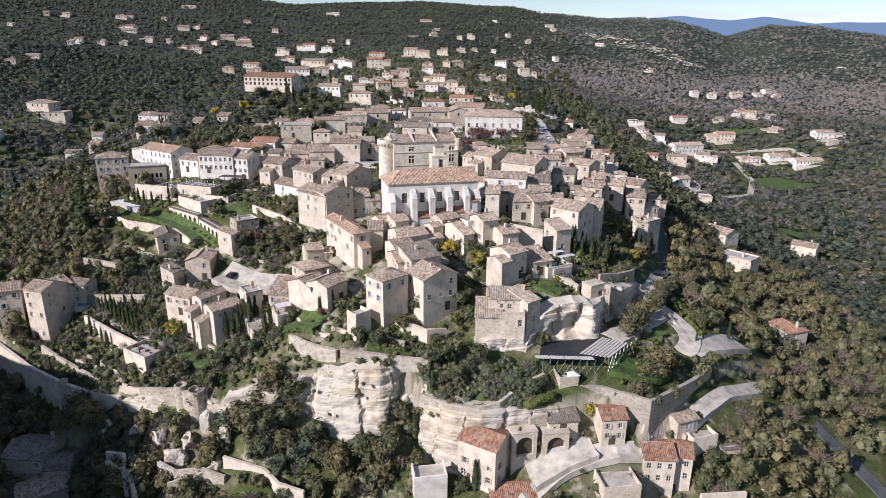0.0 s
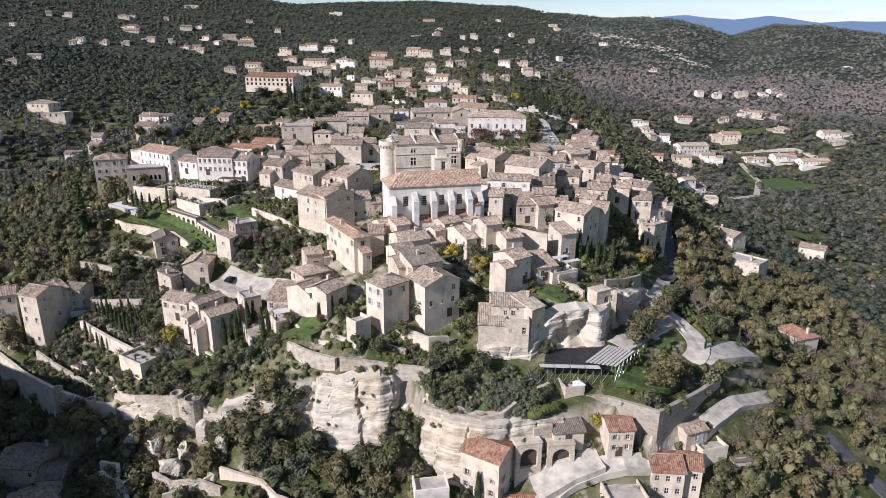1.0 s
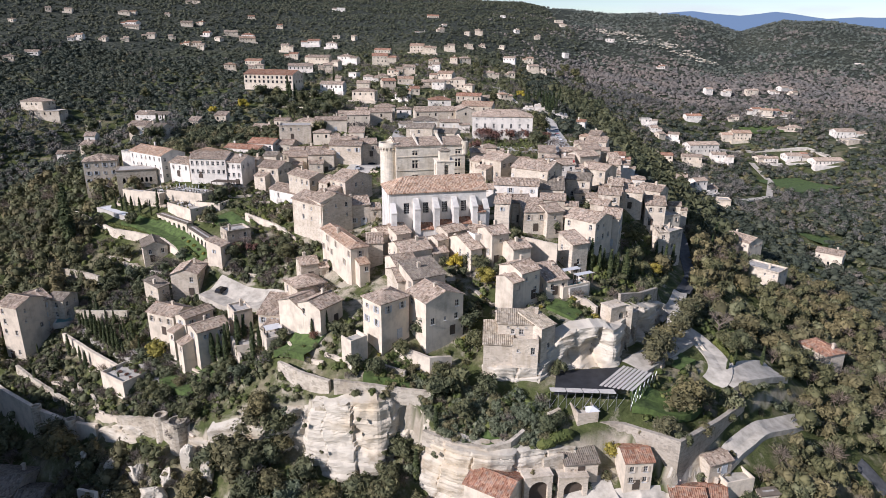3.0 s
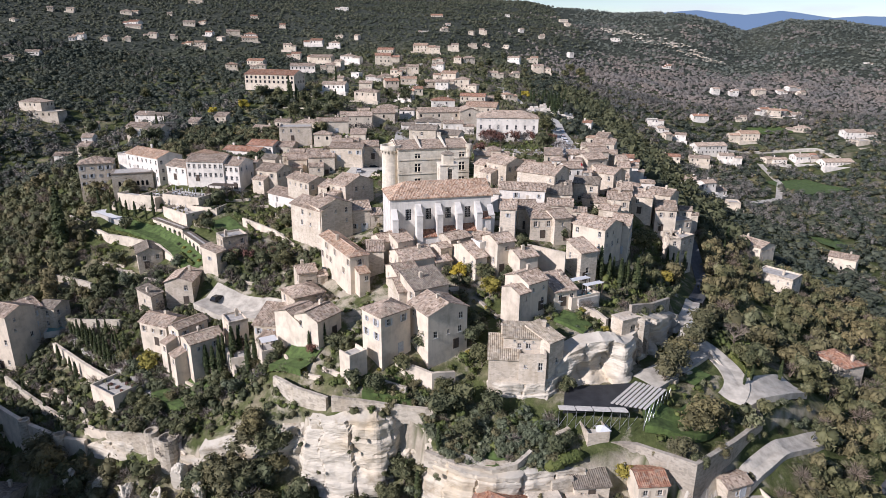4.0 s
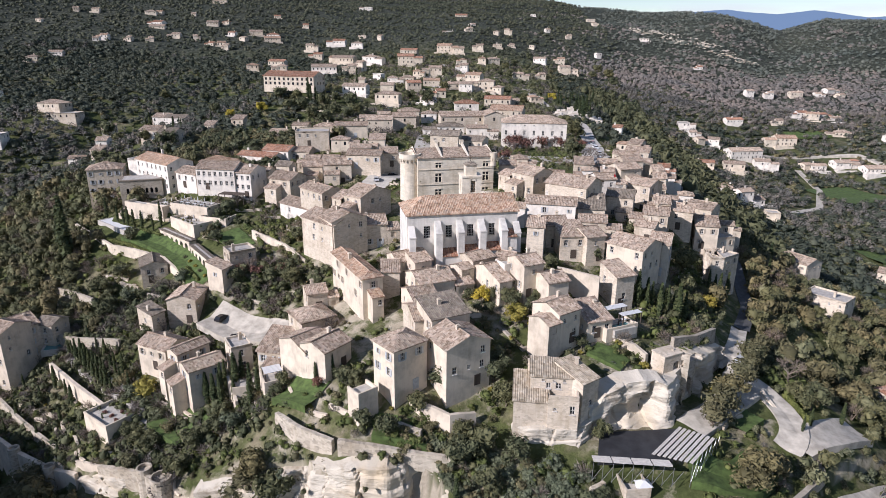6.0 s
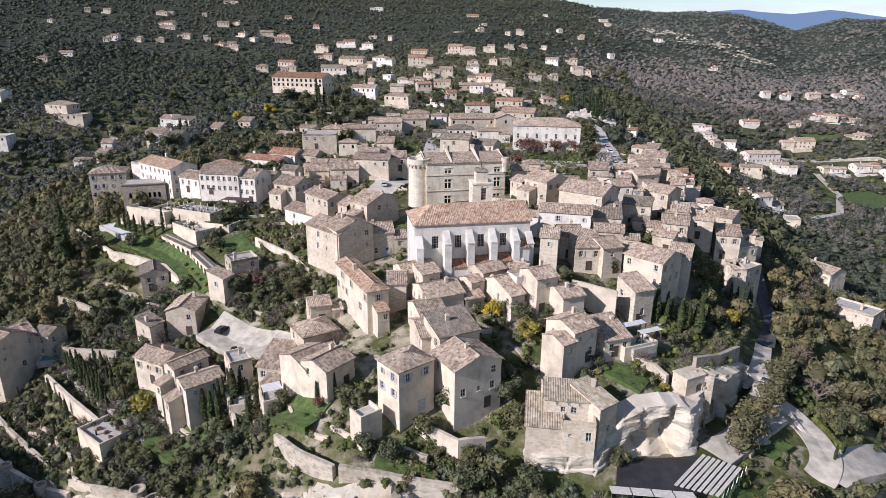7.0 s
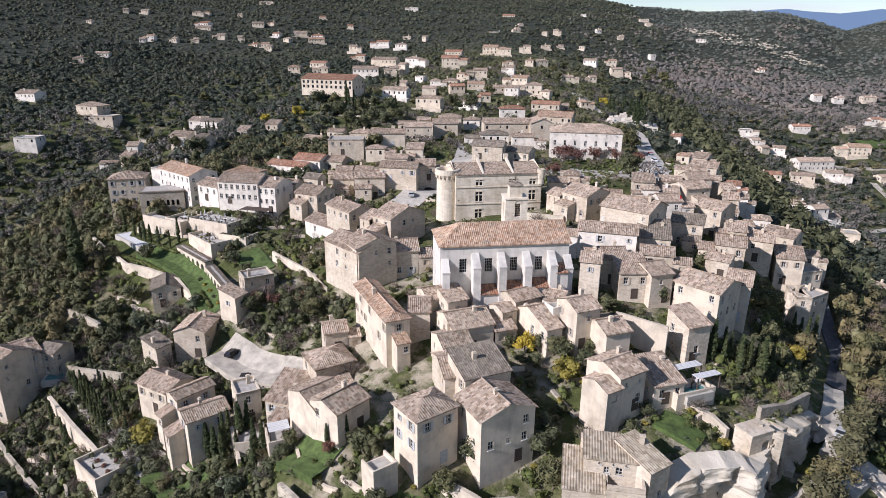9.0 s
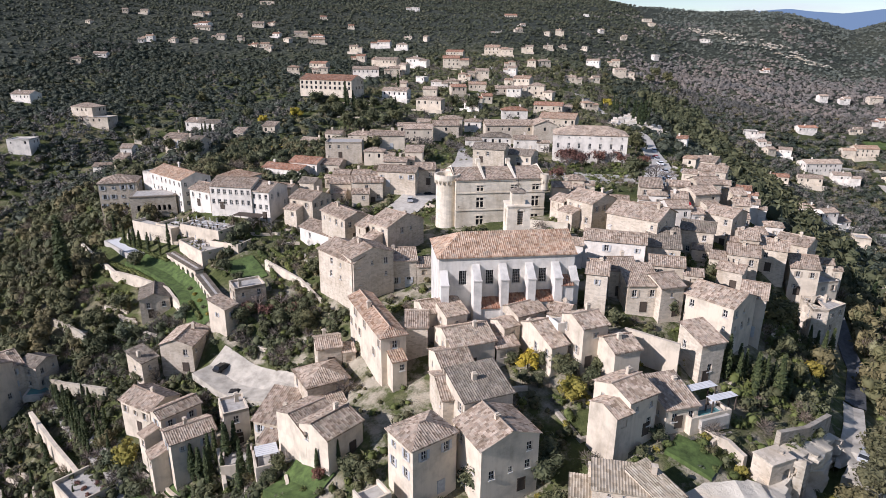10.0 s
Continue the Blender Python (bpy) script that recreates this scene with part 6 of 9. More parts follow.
# ---- church ----
def church():
    top = thing("church", pose(2.2 - 1.55, -9.0 + 5.8, 1.4, 0, 0, 15), "large pale lime-rendered church with stepped buttresses and orange-brown tiled roof", "church")
    w, d, h = 26.5, 12.0, 15.0
    s = Shape()
    holes = [(-8.6 + k * 5.2, -4.4, 1.5, 2.9) for k in range(4)]
    pierced(s, w, -h - 4, 0, pose(0, -d / 2, 0), holes, 0.6)
    for m, width in ((pose(w / 2, 0, 0, 0, 0, 90), d), (pose(0, d / 2, 0, 0, 0, 180), w), (pose(-w / 2, 0, 0, 0, 0, -90), d)):
        pierced(s, width, -h - 4, 0, m, [])
    s.face([(w / 2, -d / 2, 0), (w / 2, d / 2, 0), (w / 2, 0, d / 2 * 0.5)])
    part("wall", s, CHURCH, top)
    r = Shape()
    W, D, p, o = w + 0.7, d + 0.8, 0.5, 0.4
    tiled(r, pose(0, -D / 2, -o * p), W, D / 2, D / 2 * p, 5.4, 0), tiled(r, pose(0, D / 2, -o * p, 0, 0, 180), W, D / 2, D / 2 * p, 0, 5.4)
    tiled(r, pose(-W / 2, 0, -o * p, 0, 0, -90), D, 5.4, D / 2 * p, D / 2, D / 2)
    part("roof", r, ORANGE, top)
    for k in range(4):
        hx = -8.6 + k * 5.2
        q = Shape()
        q.box(-0.7, 0.7, 0.35, 0.42, -1.4, 1.4)
        win = part("window", q, GLASS, top, m=pose(hx, -d / 2, -4.4))
        g = Shape()
        for z in (-0.9, -0.3, 0.3, 0.9):
            g.box(-0.72, 0.72, 0.3, 0.34, z - 0.03, z + 0.03)
        for x in (-0.35, 0, 0.35):
            g.box(x - 0.03, x + 0.03, 0.29, 0.33, -1.4, 1.4)
        part("leading", g, STEEL, win)
    for k, hx in enumerate((-12.3, -6.2, -1.0, 4.2, 9.4, 12.9)):
        b = Shape()
        deep, z1 = (2.2, -3.6) if k in (0, 5) else (3.0, -2.6)
        x0, x1 = -0.75, 0.75
        b.box(x0, x1, -deep, 0.1, -h - 3, z1 - 1.4)
        a = [(x0, -deep, z1 - 1.4), (x1, -deep, z1 - 1.4), (x1, 0, z1 + 0.9), (x0, 0, z1 + 0.9), (x1, 0, z1 - 1.4), (x0, 0, z1 - 1.4)]
        b.face([a[i] for i in (0, 1, 2, 3)]), b.face([a[i] for i in (1, 4, 2)]), b.face([a[i] for i in (0, 3, 5)])
        b.box(x0 - 0.1, x1 + 0.1, -deep - 0.1, -deep + 0.5, z1 - 1.55, z1 - 1.3)
        part("buttress", b, CHURCH, top, m=pose(hx, -d / 2, 0))
    for hx, wide, z in ((-3.6, 3.7, -9.6), (1.6, 3.7, -9.0), (6.8, 3.7, -8.6), (11.2, 2.6, -5.6)):
        t, q = Shape(), Shape()
        tiled(t, pose(0, -3.0, 0), wide, 2.9, 1.2)
        q.box(-wide / 2, wide / 2, -2.7, 0.05, -9, 0)
        low_roof = part("side_chapel", q, CHURCH, top, m=pose(hx, -d / 2, z))
        part("chapel_roof", t, RED, low_roof)
    for k in range(6):
        c = Shape()
        c.box(-0.18, 0.18, -0.3, 0.0, -0.35, -0.1)
        part("corbel", c, ASHLAR, top, m=pose(-10.5 + k * 4.4, -d / 2, 0))


def bell_tower():
    top = thing("bell_tower", pose(3.3, 16.6, 5.0, 0, 0, 12), "square pale stone bell tower with an arched belfry", "bell tower")
    s = Shape()
    w = 5.2
    for m in (pose(0, -w / 2, 0), pose(w / 2, 0, 0, 0, 0, 90), pose(0, w / 2, 0, 0, 0, 180), pose(-w / 2, 0, 0, 0, 0, -90)):
        pierced(s, w, -16, 0, m, [(0.3, -2.6, 1.3, 3.2)], 0.8)
    s.box(-w / 2 - 0.2, w / 2 + 0.2, -w / 2 - 0.2, w / 2 + 0.2, -0.1, 0.25)
    part("shaft", s, ASHLAR, top)
    a = Shape()
    for k in range(9):
        t0, t1 = math.pi * k / 9, math.pi * (k + 1) / 9
        p0, p1 = Vector((0.3 - 0.65 * math.cos(t0), 0, -1.0 + 0.65 * math.sin(t0))), Vector((0.3 - 0.65 * math.cos(t1), 0, -1.0 + 0.65 * math.sin(t1)))
        q0, q1 = p0 + Vector((-0.22 * math.cos(t0), 0, 0.22 * math.sin(t0))), p1 + Vector((-0.22 * math.cos(t1), 0, 0.22 * math.sin(t1)))
        a.prism([p0 + Vector((0, -0.1, 0)), p1 + Vector((0, -0.1, 0)), q1 + Vector((0, -0.1, 0)), q0 + Vector((0, -0.1, 0))], [p0, p1, q1, q0])
    part("arch", a, ASHLAR, top, m=pose(0, -w / 2, 0))
    lv = Shape()
    for k in range(7):
        lv.box(-0.3, 0.9, -w / 2 + 0.3, -w / 2 + 0.5, -4.0 + k * 0.42, -3.86 + k * 0.42)
    part("louvre", lv, DARKWOOD, top)
    u = Shape()
    u.box(-1.5, 1.5, -1.5, 1.5, 0.2, 3.0)
    up = part("upper_stage", u, ASHLAR, top)
    c = Shape()
    b4 = [Vector(q) for q in ((-1.8, -1.8, 3.0), (1.8, -1.8, 3.0), (1.8, 1.8, 3.0), (-1.8, 1.8, 3.0))]
    for i in range(4):
        c.face([b4[i], b4[(i + 1) % 4], Vector((0, 0, 3.9))], [(0, 0), (3, 0), (1.5, 2)])
    part("cap_roof", c, GREYTILE, up)
    k = Shape()
    k.tube((0, 0, 3.8), (0, 0, 6.3), 0.05, 0.04), k.tube((-0.6, 0, 5.4), (0.6, 0, 5.4), 0.04, 0.04)
    for i in range(4):
        k.tube((0.8 * math.cos(i * 1.57), 0.8 * math.sin(i * 1.57), 3.7), (0, 0, 5.2), 0.035, 0.03)
    part("iron_cage", k, DARKWOOD, up)


def castle():
    top = thing("castle", pose(-1.2 - 2.4, 39.0 + 7.6, 6.0, 0, 0, 17), "renaissance stone castle with mullioned windows and a round corner tower", "castle")
    w, d, h = 24.0, 16.0, 14.5
    s = Shape()
    holes = []
    cols = (-5.6, 3.6, 9.4)
    for x in cols:
        holes += [(x, -2.4, 1.8, 1.5), (x, -6.2, 1.9, 2.7), (x, -11.0, 1.9, 2.5)]
    holes += [(-11.2, -7.2, 0.4, 0.4), (-1, -12.4, 0.5, 0.5)]
    pierced(s, w, -h - 5, 0, pose(0, -d / 2, 0), holes, 0.4)
    pierced(s, d, -h - 5, 0, pose(w / 2, 0, 0, 0, 0, 90), [(-3, -5, 1.2, 2), (3, -8, 1.2, 2)], 0.4)
    pierced(s, w, -h - 5, 0, pose(0, d / 2, 0, 0, 0, 180), []), pierced(s, d, -h - 5, 0, pose(-w / 2, 0, 0, 0, 0, -90), [(0, -6, 1.2, 2)], 0.4)
    for x in (-w / 2, w / 2):
        s.face([(x, -d / 2, 0), (x, d / 2, 0), (x, 0, d / 2 * 0.3)])
    part("wall", s, ASHLAR, top)
    for x, z, hw, hh in holes[:9]:
        p = Shape()
        p.box(-hw / 2, hw / 2, 0.3, 0.34, -hh / 2, hh / 2)
        win = part("window", p, GLASS, top, m=pose(x, -d / 2, z))
        c = Shape()
        c.box(-0.11, 0.11, 0.02, 0.3, -hh / 2, hh / 2), c.box(-hw / 2, hw / 2, 0.02, 0.3, hh * 0.12, hh * 0.12 + 0.2)
        part("stone_cross", c, ASHLAR, win)
        f = Shape()
        f.box(-hw / 2 - 0.25, hw / 2 + 0.25, -0.14, 0.0, hh / 2, hh / 2 + 0.3)
        part("lintel", f, ASHLAR, win)
        f = Shape()
        f.box(-hw / 2 - 0.2, hw / 2 + 0.2, -0.12, 0.0, -hh / 2 - 0.2, -hh / 2)
        part("sill", f, ASHLAR, win)
    for z in (-0.4, -3.6, -8.2, -13.2):
        c = Shape()
        c.box(-w / 2 - 0.12, w / 2 + 0.12, -d / 2 - 0.2, -d / 2 + 0.05, z - 0.13, z + 0.13)
        part("string_course", c, ASHLAR, top)
    r, _ = roof_shape("gx", w, d, 0.22)
    part("roof", r, TAN, top)
    for x in (-4.5, 3.8):
        c = Shape()
        c.face([(-0.3, -d / 2, 0.1), (0.3, -d / 2, 0.1), (0.3, 0, d / 2 * 0.3 + 0.75), (-0.3, 0, d / 2 * 0.3 + 0.75)])
        c.face([(-0.3, -d / 2, 0.1), (-0.3, 0, d / 2 * 0.3 + 0.75), (-0.3, 0, d / 2 * 0.3 - 0.2)]), c.face([(0.3, -d / 2, 0.1), (0.3, 0, d / 2 * 0.3 - 0.2), (0.3, 0, d / 2 * 0.3 + 0.75)])
        part("fire_wall", c, ASHLAR, top, m=pose(x, 0, 0))
        k = Shape()
        k.box(-0.6, 0.6, -0.4, 0.4, 0, 1.5)
        part("chimney", k, ASHLAR, top, m=pose(x, 0.3, d / 2 * 0.3))

    def turret(cx, cy, r, z0, z1, flare, name):
        s = Shape()
        n = 28
        levels = [(z0, r * 1.08), (z1 - 2.6, r), (z1 - 2.2, r), (z1 - 1.4, r + flare), (z1, r + flare)]
        for (za, ra), (zb, rb) in zip(levels, levels[1:]):
            for k in range(n):
                a, b = 2 * math.pi * k / n, 2 * math.pi * (k + 1) / n
                s.face([(ra * math.cos(a), ra * math.sin(a), za), (ra * math.cos(b), ra * math.sin(b), za), (rb * math.cos(b), rb * math.sin(b), zb), (rb * math.cos(a), rb * math.sin(a), zb)])
        ri = r + flare - 0.5
        for k in range(n):
            a, b = 2 * math.pi * k / n, 2 * math.pi * (k + 1) / n
            ro = r + flare
            s.face([(ro * math.cos(a), ro * math.sin(a), z1), (ro * math.cos(b), ro * math.sin(b), z1), (ri * math.cos(b), ri * math.sin(b), z1), (ri * math.cos(a), ri * math.sin(a), z1)])
            s.face([(ri * math.cos(b), ri * math.sin(b), z1), (ri * math.cos(b), ri * math.sin(b), z1 - 1.2), (ri * math.cos(a), ri * math.sin(a), z1 - 1.2), (ri * math.cos(a), ri * math.sin(a), z1)])
        s.face([(ri * math.cos(2 * math.pi * k / n), ri * math.sin(2 * math.pi * k / n), z1 - 1.2) for k in range(n)])
        t = part(name, s, ASHLAR, top, m=pose(cx, cy, 0))
        for k in range(18 if r > 2 else 8):
            a = 2 * math.pi * k / (18 if r > 2 else 8)
            c = Shape()
            c.box(r - 0.1, r + flare - 0.02, -0.16, 0.16, z1 - 2.3, z1 - 1.45)
            part("corbel", c, ASHLAR, t, m=pose(0, 0, 0, 0, 0, math.degrees(a)))
    turret(-w / 2 - 1.6, -d / 2 + 4.0, 2.9, -h - 5, 0.9, 0.5, "round_tower")
    turret(w / 2 - 0.2, -d / 2 + 0.3, 0.9, -3.2, 0.9, 0.25, "corner_turret")


church()
bell_tower()
castle()


# ---- plants ----
def blob(bm, c, r, seed, sub=1, squash=1.0):
    q = bmesh.ops.create_icosphere(bm, subdivisions=sub, radius=1)
    for v in q["verts"]:
        k = r * (1 + 0.45 * noise.noise(v.co * 1.7 + Vector((seed * 3.1, 0, 0))))
        v.co = Vector((v.co.x * k, v.co.y * k, v.co.z * k * squash)) + c


def leaf(bm, p, n, size, rnd, corners=4):
    """One small tuft of leaves: a bent pair of triangles, turned at random about its outward way."""
    n = (n + Vector((rnd.uniform(-0.7, 0.7), rnd.uniform(-0.7, 0.7), rnd.uniform(-0.4, 0.8)))).normalized()
    q = n.to_track_quat("Z", "Y") @ Euler((0, 0, rnd.uniform(0, 6.3))).to_quaternion()
    a, b = size * rnd.uniform(0.6, 1.2), size * rnd.uniform(0.4, 0.9)
    pts = [q @ Vector(v) for v in ((-a, -b * 0.4, 0), (a * 0.2, -b, 0.25 * size), (a, b * 0.3, 0), (-a * 0.1, b, 0.2 * size))]
    vs = [bm.verts.new(p + v) for v in pts[:corners]]
    bm.faces.new(vs[:corners])


def crown_mesh(name, mat, seed, r=1.0, lumps=11, leaves=640, size=0.15, tall=0.85, core=0.62, spread=1.0, fat=1.0, corners=3):
    """A crown of radius 1 about the origin's top: uneven lumps, all covered with small tufts, gaps between."""
    rnd = random.Random(seed)
    bm = bmesh.new()
    cs = []
    for k in range(lumps):
        a = rnd.uniform(0, 6.28)
        d = rnd.uniform(0.15, 0.68) * spread if k else 0
        c = Vector((d * math.cos(a), d * math.sin(a), rnd.uniform(-0.35, 0.55) * tall * spread))
        lr = rnd.uniform(0.28, 0.5) * (1.15 - 0.35 * d) * fat
        cs.append((c, lr))
        blob(bm, c, lr * core * 1.25, seed + k, 1, 0.9)
    for k in range(leaves):
        c, lr = cs[rnd.randrange(lumps)]
        n = Vector((rnd.gauss(0, 1), rnd.gauss(0, 1), rnd.gauss(0.25, 1))).normalized()
        leaf(bm, c + n * lr * rnd.uniform(0.75, 1.12), n, size * rnd.uniform(0.6, 1.2), rnd, corners)
    me = bpy.data.meshes.new(name)
    bm.to_mesh(me)
    bm.free()
    me.materials.append(mat)
    return me


def cypress_mesh(seed):
    rnd = random.Random(seed)
    bm = bmesh.new()
    for k in range(9):
        z = 0.08 + k * 0.1
        r = 0.07 * math.sin(min(1, (z + 0.1) * 1.6) * 1.57) * (1 - max(0, z - 0.45) * 1.35)
        blob(bm, Vector((rnd.uniform(-0.012, 0.012), rnd.uniform(-0.012, 0.012), z)), max(r, 0.02), seed + k, 1, 0.85 / max(r, 0.02) * 0.08)
    for k in range(260):
        z = rnd.uniform(0.03, 1.0)
        r = 0.078 * math.sin(min(1, (z + 0.08) * 1.6) * 1.57) * (1 - max(0, z - 0.4) * 1.5)
        a = rnd.uniform(0, 6.28)
        n = Vector((math.cos(a), math.sin(a), 0.9))
        leaf(bm, Vector((r * math.cos(a), r * math.sin(a), z)), n, 0.034, rnd)
    me = bpy.data.meshes.new("crown")
    bm.to_mesh(me)
    bm.free()
    me.materials.append(CYPRESS)
    return me


def trunk_mesh(seed, high_=1.0, lean=0.1):
    rnd = random.Random(seed)
    s = Shape()
    a, r = Vector((0, 0, -0.25)), 0.085
    for k in range(4):
        b = Vector((rnd.uniform(-lean, lean), rnd.uniform(-lean, lean), 0.25 + 0.28 * k * high_))
        s.tube(a, b, r, r * 0.8)
        a, r = b, r * 0.8
    for k in range(5):
        t = k * 1.26 + rnd.uniform(-0.3, 0.3)
        s.tube((0, 0, 0.45 + 0.06 * k), (0.5 * math.cos(t), 0.5 * math.sin(t), 1.0 + 0.1 * k), 0.045, 0.018, 5)
    return s.mesh("trunk", BARK)


def bare_mesh(seed, mat):
    """A leafless crown: limbs that fork into many thin twigs."""
    rnd = random.Random(seed)
    s = Shape()

    def grow(p, way, ln, r, level):
        q = p + way * ln
        s.tube(p, q, r, r * 0.6, 3 if level > 1 else 5)
        if level < 4:
            for k in range(4 if level < 3 else 4):
                w = (way + Vector((rnd.gauss(0, 0.55), rnd.gauss(0, 0.55), rnd.gauss(0.1, 0.35)))).normalized()
                grow(p + way * ln * rnd.uniform(0.55, 1.0), w, ln * rnd.uniform(0.55, 0.8), r * 0.55, level + 1)
    for k in range(4):
        a = k * 1.57 + rnd.uniform(-0.4, 0.4)
        grow(Vector((0, 0, 0.1)), Vector((0.75 * math.cos(a), 0.75 * math.sin(a), 0.8)).normalized(), 0.55, 0.05, 1)
    return s.mesh("crown", mat)


CROWNS = {
    "oak": [crown_mesh("crown", OAK, k) for k in range(4)],
    "olive": [crown_mesh("crown", OLIVE, 10 + k, leaves=560) for k in range(3)],
    "brown": [crown_mesh("crown", BROWNLEAF, 20 + k, leaves=760, size=0.13, core=0.5) for k in range(3)],
    "golden": [crown_mesh("crown", GOLDEN, 30 + k, leaves=640, size=0.14, tall=1.1) for k in range(2)],
    "yellow": [crown_mesh("crown", YELLOW, 40, leaves=640, size=0.14)],
    "russet": [crown_mesh("crown", RUSSET, 50 + k, leaves=520, size=0.13, core=0.4) for k in range(2)],
    "bare": [bare_mesh(60 + k, TWIG) for k in range(3)],
    "cypress": [cypress_mesh(70 + k) for k in range(3)],
}
SHRUBS = {"oak": [crown_mesh("shrub", OAK, 80 + k, lumps=5, leaves=260, size=0.19) for k in range(3)], "olive": [crown_mesh("shrub", OLIVE, 84, lumps=5, leaves=260, size=0.19)], "brown": [crown_mesh("shrub", BROWNLEAF, 86, lumps=5, leaves=260, size=0.19)], "golden": [crown_mesh("shrub", GOLDEN, 88, lumps=5, leaves=260, size=0.19)], "bare": CROWNS["bare"][:1], "russet": [crown_mesh("shrub", RUSSET, 90, lumps=5, leaves=260, size=0.19)]}
TRUNKS = [trunk_mesh(k) for k in range(3)]
TREE_LABEL = {
    "oak": "dark evergreen oak with a dense rounded crown", "olive": "grey-green olive tree with an airy crown", "brown": "broad tree with thin brownish-green winter foliage",
    "golden": "tree with golden-green autumn foliage", "yellow": "bright yellow flowering mimosa", "russet": "small tree with russet winter leaves", "bare": "leafless deciduous tree with grey twigs", "cypress": "slender dark green Italian cypress"}
tree_rnd = random.Random(11)


def tree(kind, x, y, size, z=None):
    """size: the crown's radius, or a cypress's height."""
    z = ground_z(x, y) if z is None else z
    turn = tree_rnd.uniform(0, 360)
    top = thing("cypress" if kind == "cypress" else "tree", pose(x, y, z, 0, 0, turn), TREE_LABEL[kind], "tree", "cypresses" if kind == "cypress" else "trees on the slope")
    crown = tree_rnd.choice(CROWNS[kind])
    if kind == "cypress":
        k = size * tree_rnd.uniform(0.9, 1.15)
        fat = k * tree_rnd.uniform(0.9, 1.25)
        part("crown", crown, None, top, m=Matrix.Diagonal((fat, fat, k, 1)))
        part("trunk", TRUNKS[0], None, top, m=Matrix.Diagonal((k * 0.18, k * 0.18, k * 0.1, 1)))
    elif kind == "bare":
        part("crown", crown, None, top, m=pose(0, 0, size * 0.5) @ Matrix.Scale(size * 0.8, 4))
        part("trunk", TRUNKS[1], None, top, m=Matrix.Diagonal((size * 0.7, size * 0.7, size * 0.55, 1)))
    else:
        up = size * tree_rnd.uniform(0.85, 1.1)
        part("crown", crown, None, top, m=pose(0, 0, up) @ Matrix.Diagonal((size, size, size * tree_rnd.uniform(0.8, 1.05), 1)))
        part("trunk", tree_rnd.choice(TRUNKS), None, top, m=Matrix.Scale(size * 0.8, 4))


def bush(x, y, size, mats, z=None):
    kind = tree_rnd.choice(mats)
    ob = new("shrub", tree_rnd.choice(SHRUBS[kind]))
    ob.matrix_world = pose(x, y, (ground_z(x, y) if z is None else z) + size * 0.35, 0, 0, tree_rnd.uniform(0, 360)) @ Matrix.Diagonal((size, size, size * 0.8, 1))
    tagged(ob, {"oak": "dark green rounded garden shrub", "olive": "grey-green rounded garden shrub", "brown": "brownish thin winter garden shrub", "golden": "golden-green leafy garden shrub", "bare": "leafless grey twiggy garden shrub", "russet": "russet leafy garden shrub"}[kind], "shrub", "garden shrubs")


RECTS = [(p["x"], p["y"], p["w"] / 2, p["d"] / 2, radians(p["rot"])) for p in PLOTS] + [(0.7, -3.2, 13.3, 6.2, radians(15)), (-3.6, 46.6, 14, 8.2, radians(17)), (37, -54, 10, 7, 0.3), (20, -49.5, 8, 5.5, 0.0), (38, -48.5, 9, 3, 0.3)]
LANES = [((15, -82), (29.7, -73.4)), ((29.7, -73.4), (49.2, -69.9)), ((49.2, -69.9), (64.5, -60.6)), ((64.5, -60.6), (80, -50)), ((66, -47), (67, -36)), ((66, -36), (60, -27)), ((66, -47), (80, -39)), ((62, -33), (44, -45.5)), ((60, -27), (72, -4)), ((72, -4), (86, 40)), ((86, 40), (78, 78)), ((78, 78), (88, 114)),
         ((44, 52), (58, 150)), ((58, 150), (60, 200)), ((-34, 42), (-16, 110)), ((-62, -7), (-37, -17)), ((-69.5, 27), (-61, 16.5)), ((-116, 42), (-90, 27)), ((-90, 27), (-68, 3)), ((-94, 34), (-63, 8)), ((97, -52), (112, -72)), ((180, 200), (215, 235)), ((215, 235), (250, 340)), ((196, 150), (214, 158)), ((270, 408), (304, 410)), ((228, 362), (308, 368))]


def is_free(x, y, gap, lane=3.2):
    for cx, cy, a, b, r in RECTS:
        dx, dy = x - cx, y - cy
        if abs(dx * math.cos(r) + dy * math.sin(r)) < a + gap and abs(-dx * math.sin(r) + dy * math.cos(r)) < b + gap:
            return False
    for (ax, ay), (bx, by) in LANES:
        ux, uy = bx - ax, by - ay
        t = max(0, min(1, ((x - ax) * ux + (y - ay) * uy) / (ux * ux + uy * uy)))
        if math.hypot(x - ax - ux * t, y - ay - uy * t) < lane:
            return False
    return True


tree("cypress", 42.1, -15.9, 6.5)
tree("cypress", 44.8, -14.6, 7)
tree("cypress", 46.5, -19.4, 8)
tree("cypress", 49.3, -15.8, 7)
tree("cypress", 51.0, -18.0, 8.5)
tree("cypress", 53.1, -16.5, 7)
tree("cypress", 68.9, 12.7, 7.5)
tree("cypress", 70.8, 9.7, 8)
tree("cypress", 77.5, 21.3, 7)
tree("cypress", 107.8, 75.2, 8)
tree("cypress", 110.9, 68.8, 9)
tree("cypress", -120.2, 25.7, 20.0)
tree("cypress", -122.1, 26.8, 17.0)
tree("cypress", 59.4, 295.7, 9.0)
tree("cypress", 61.0, 291.4, 10.0)
tree("cypress", 68.3, 302.3, 11.0)
tree("cypress", 75.8, 313.3, 12.0)
tree("cypress", 76.8, 300.7, 13.0)
tree("cypress", 83.5, 324.0, 12.0)
tree("cypress", 74.4, 272.4, 11.0)
tree("cypress", 82.8, 303.4, 10.0)
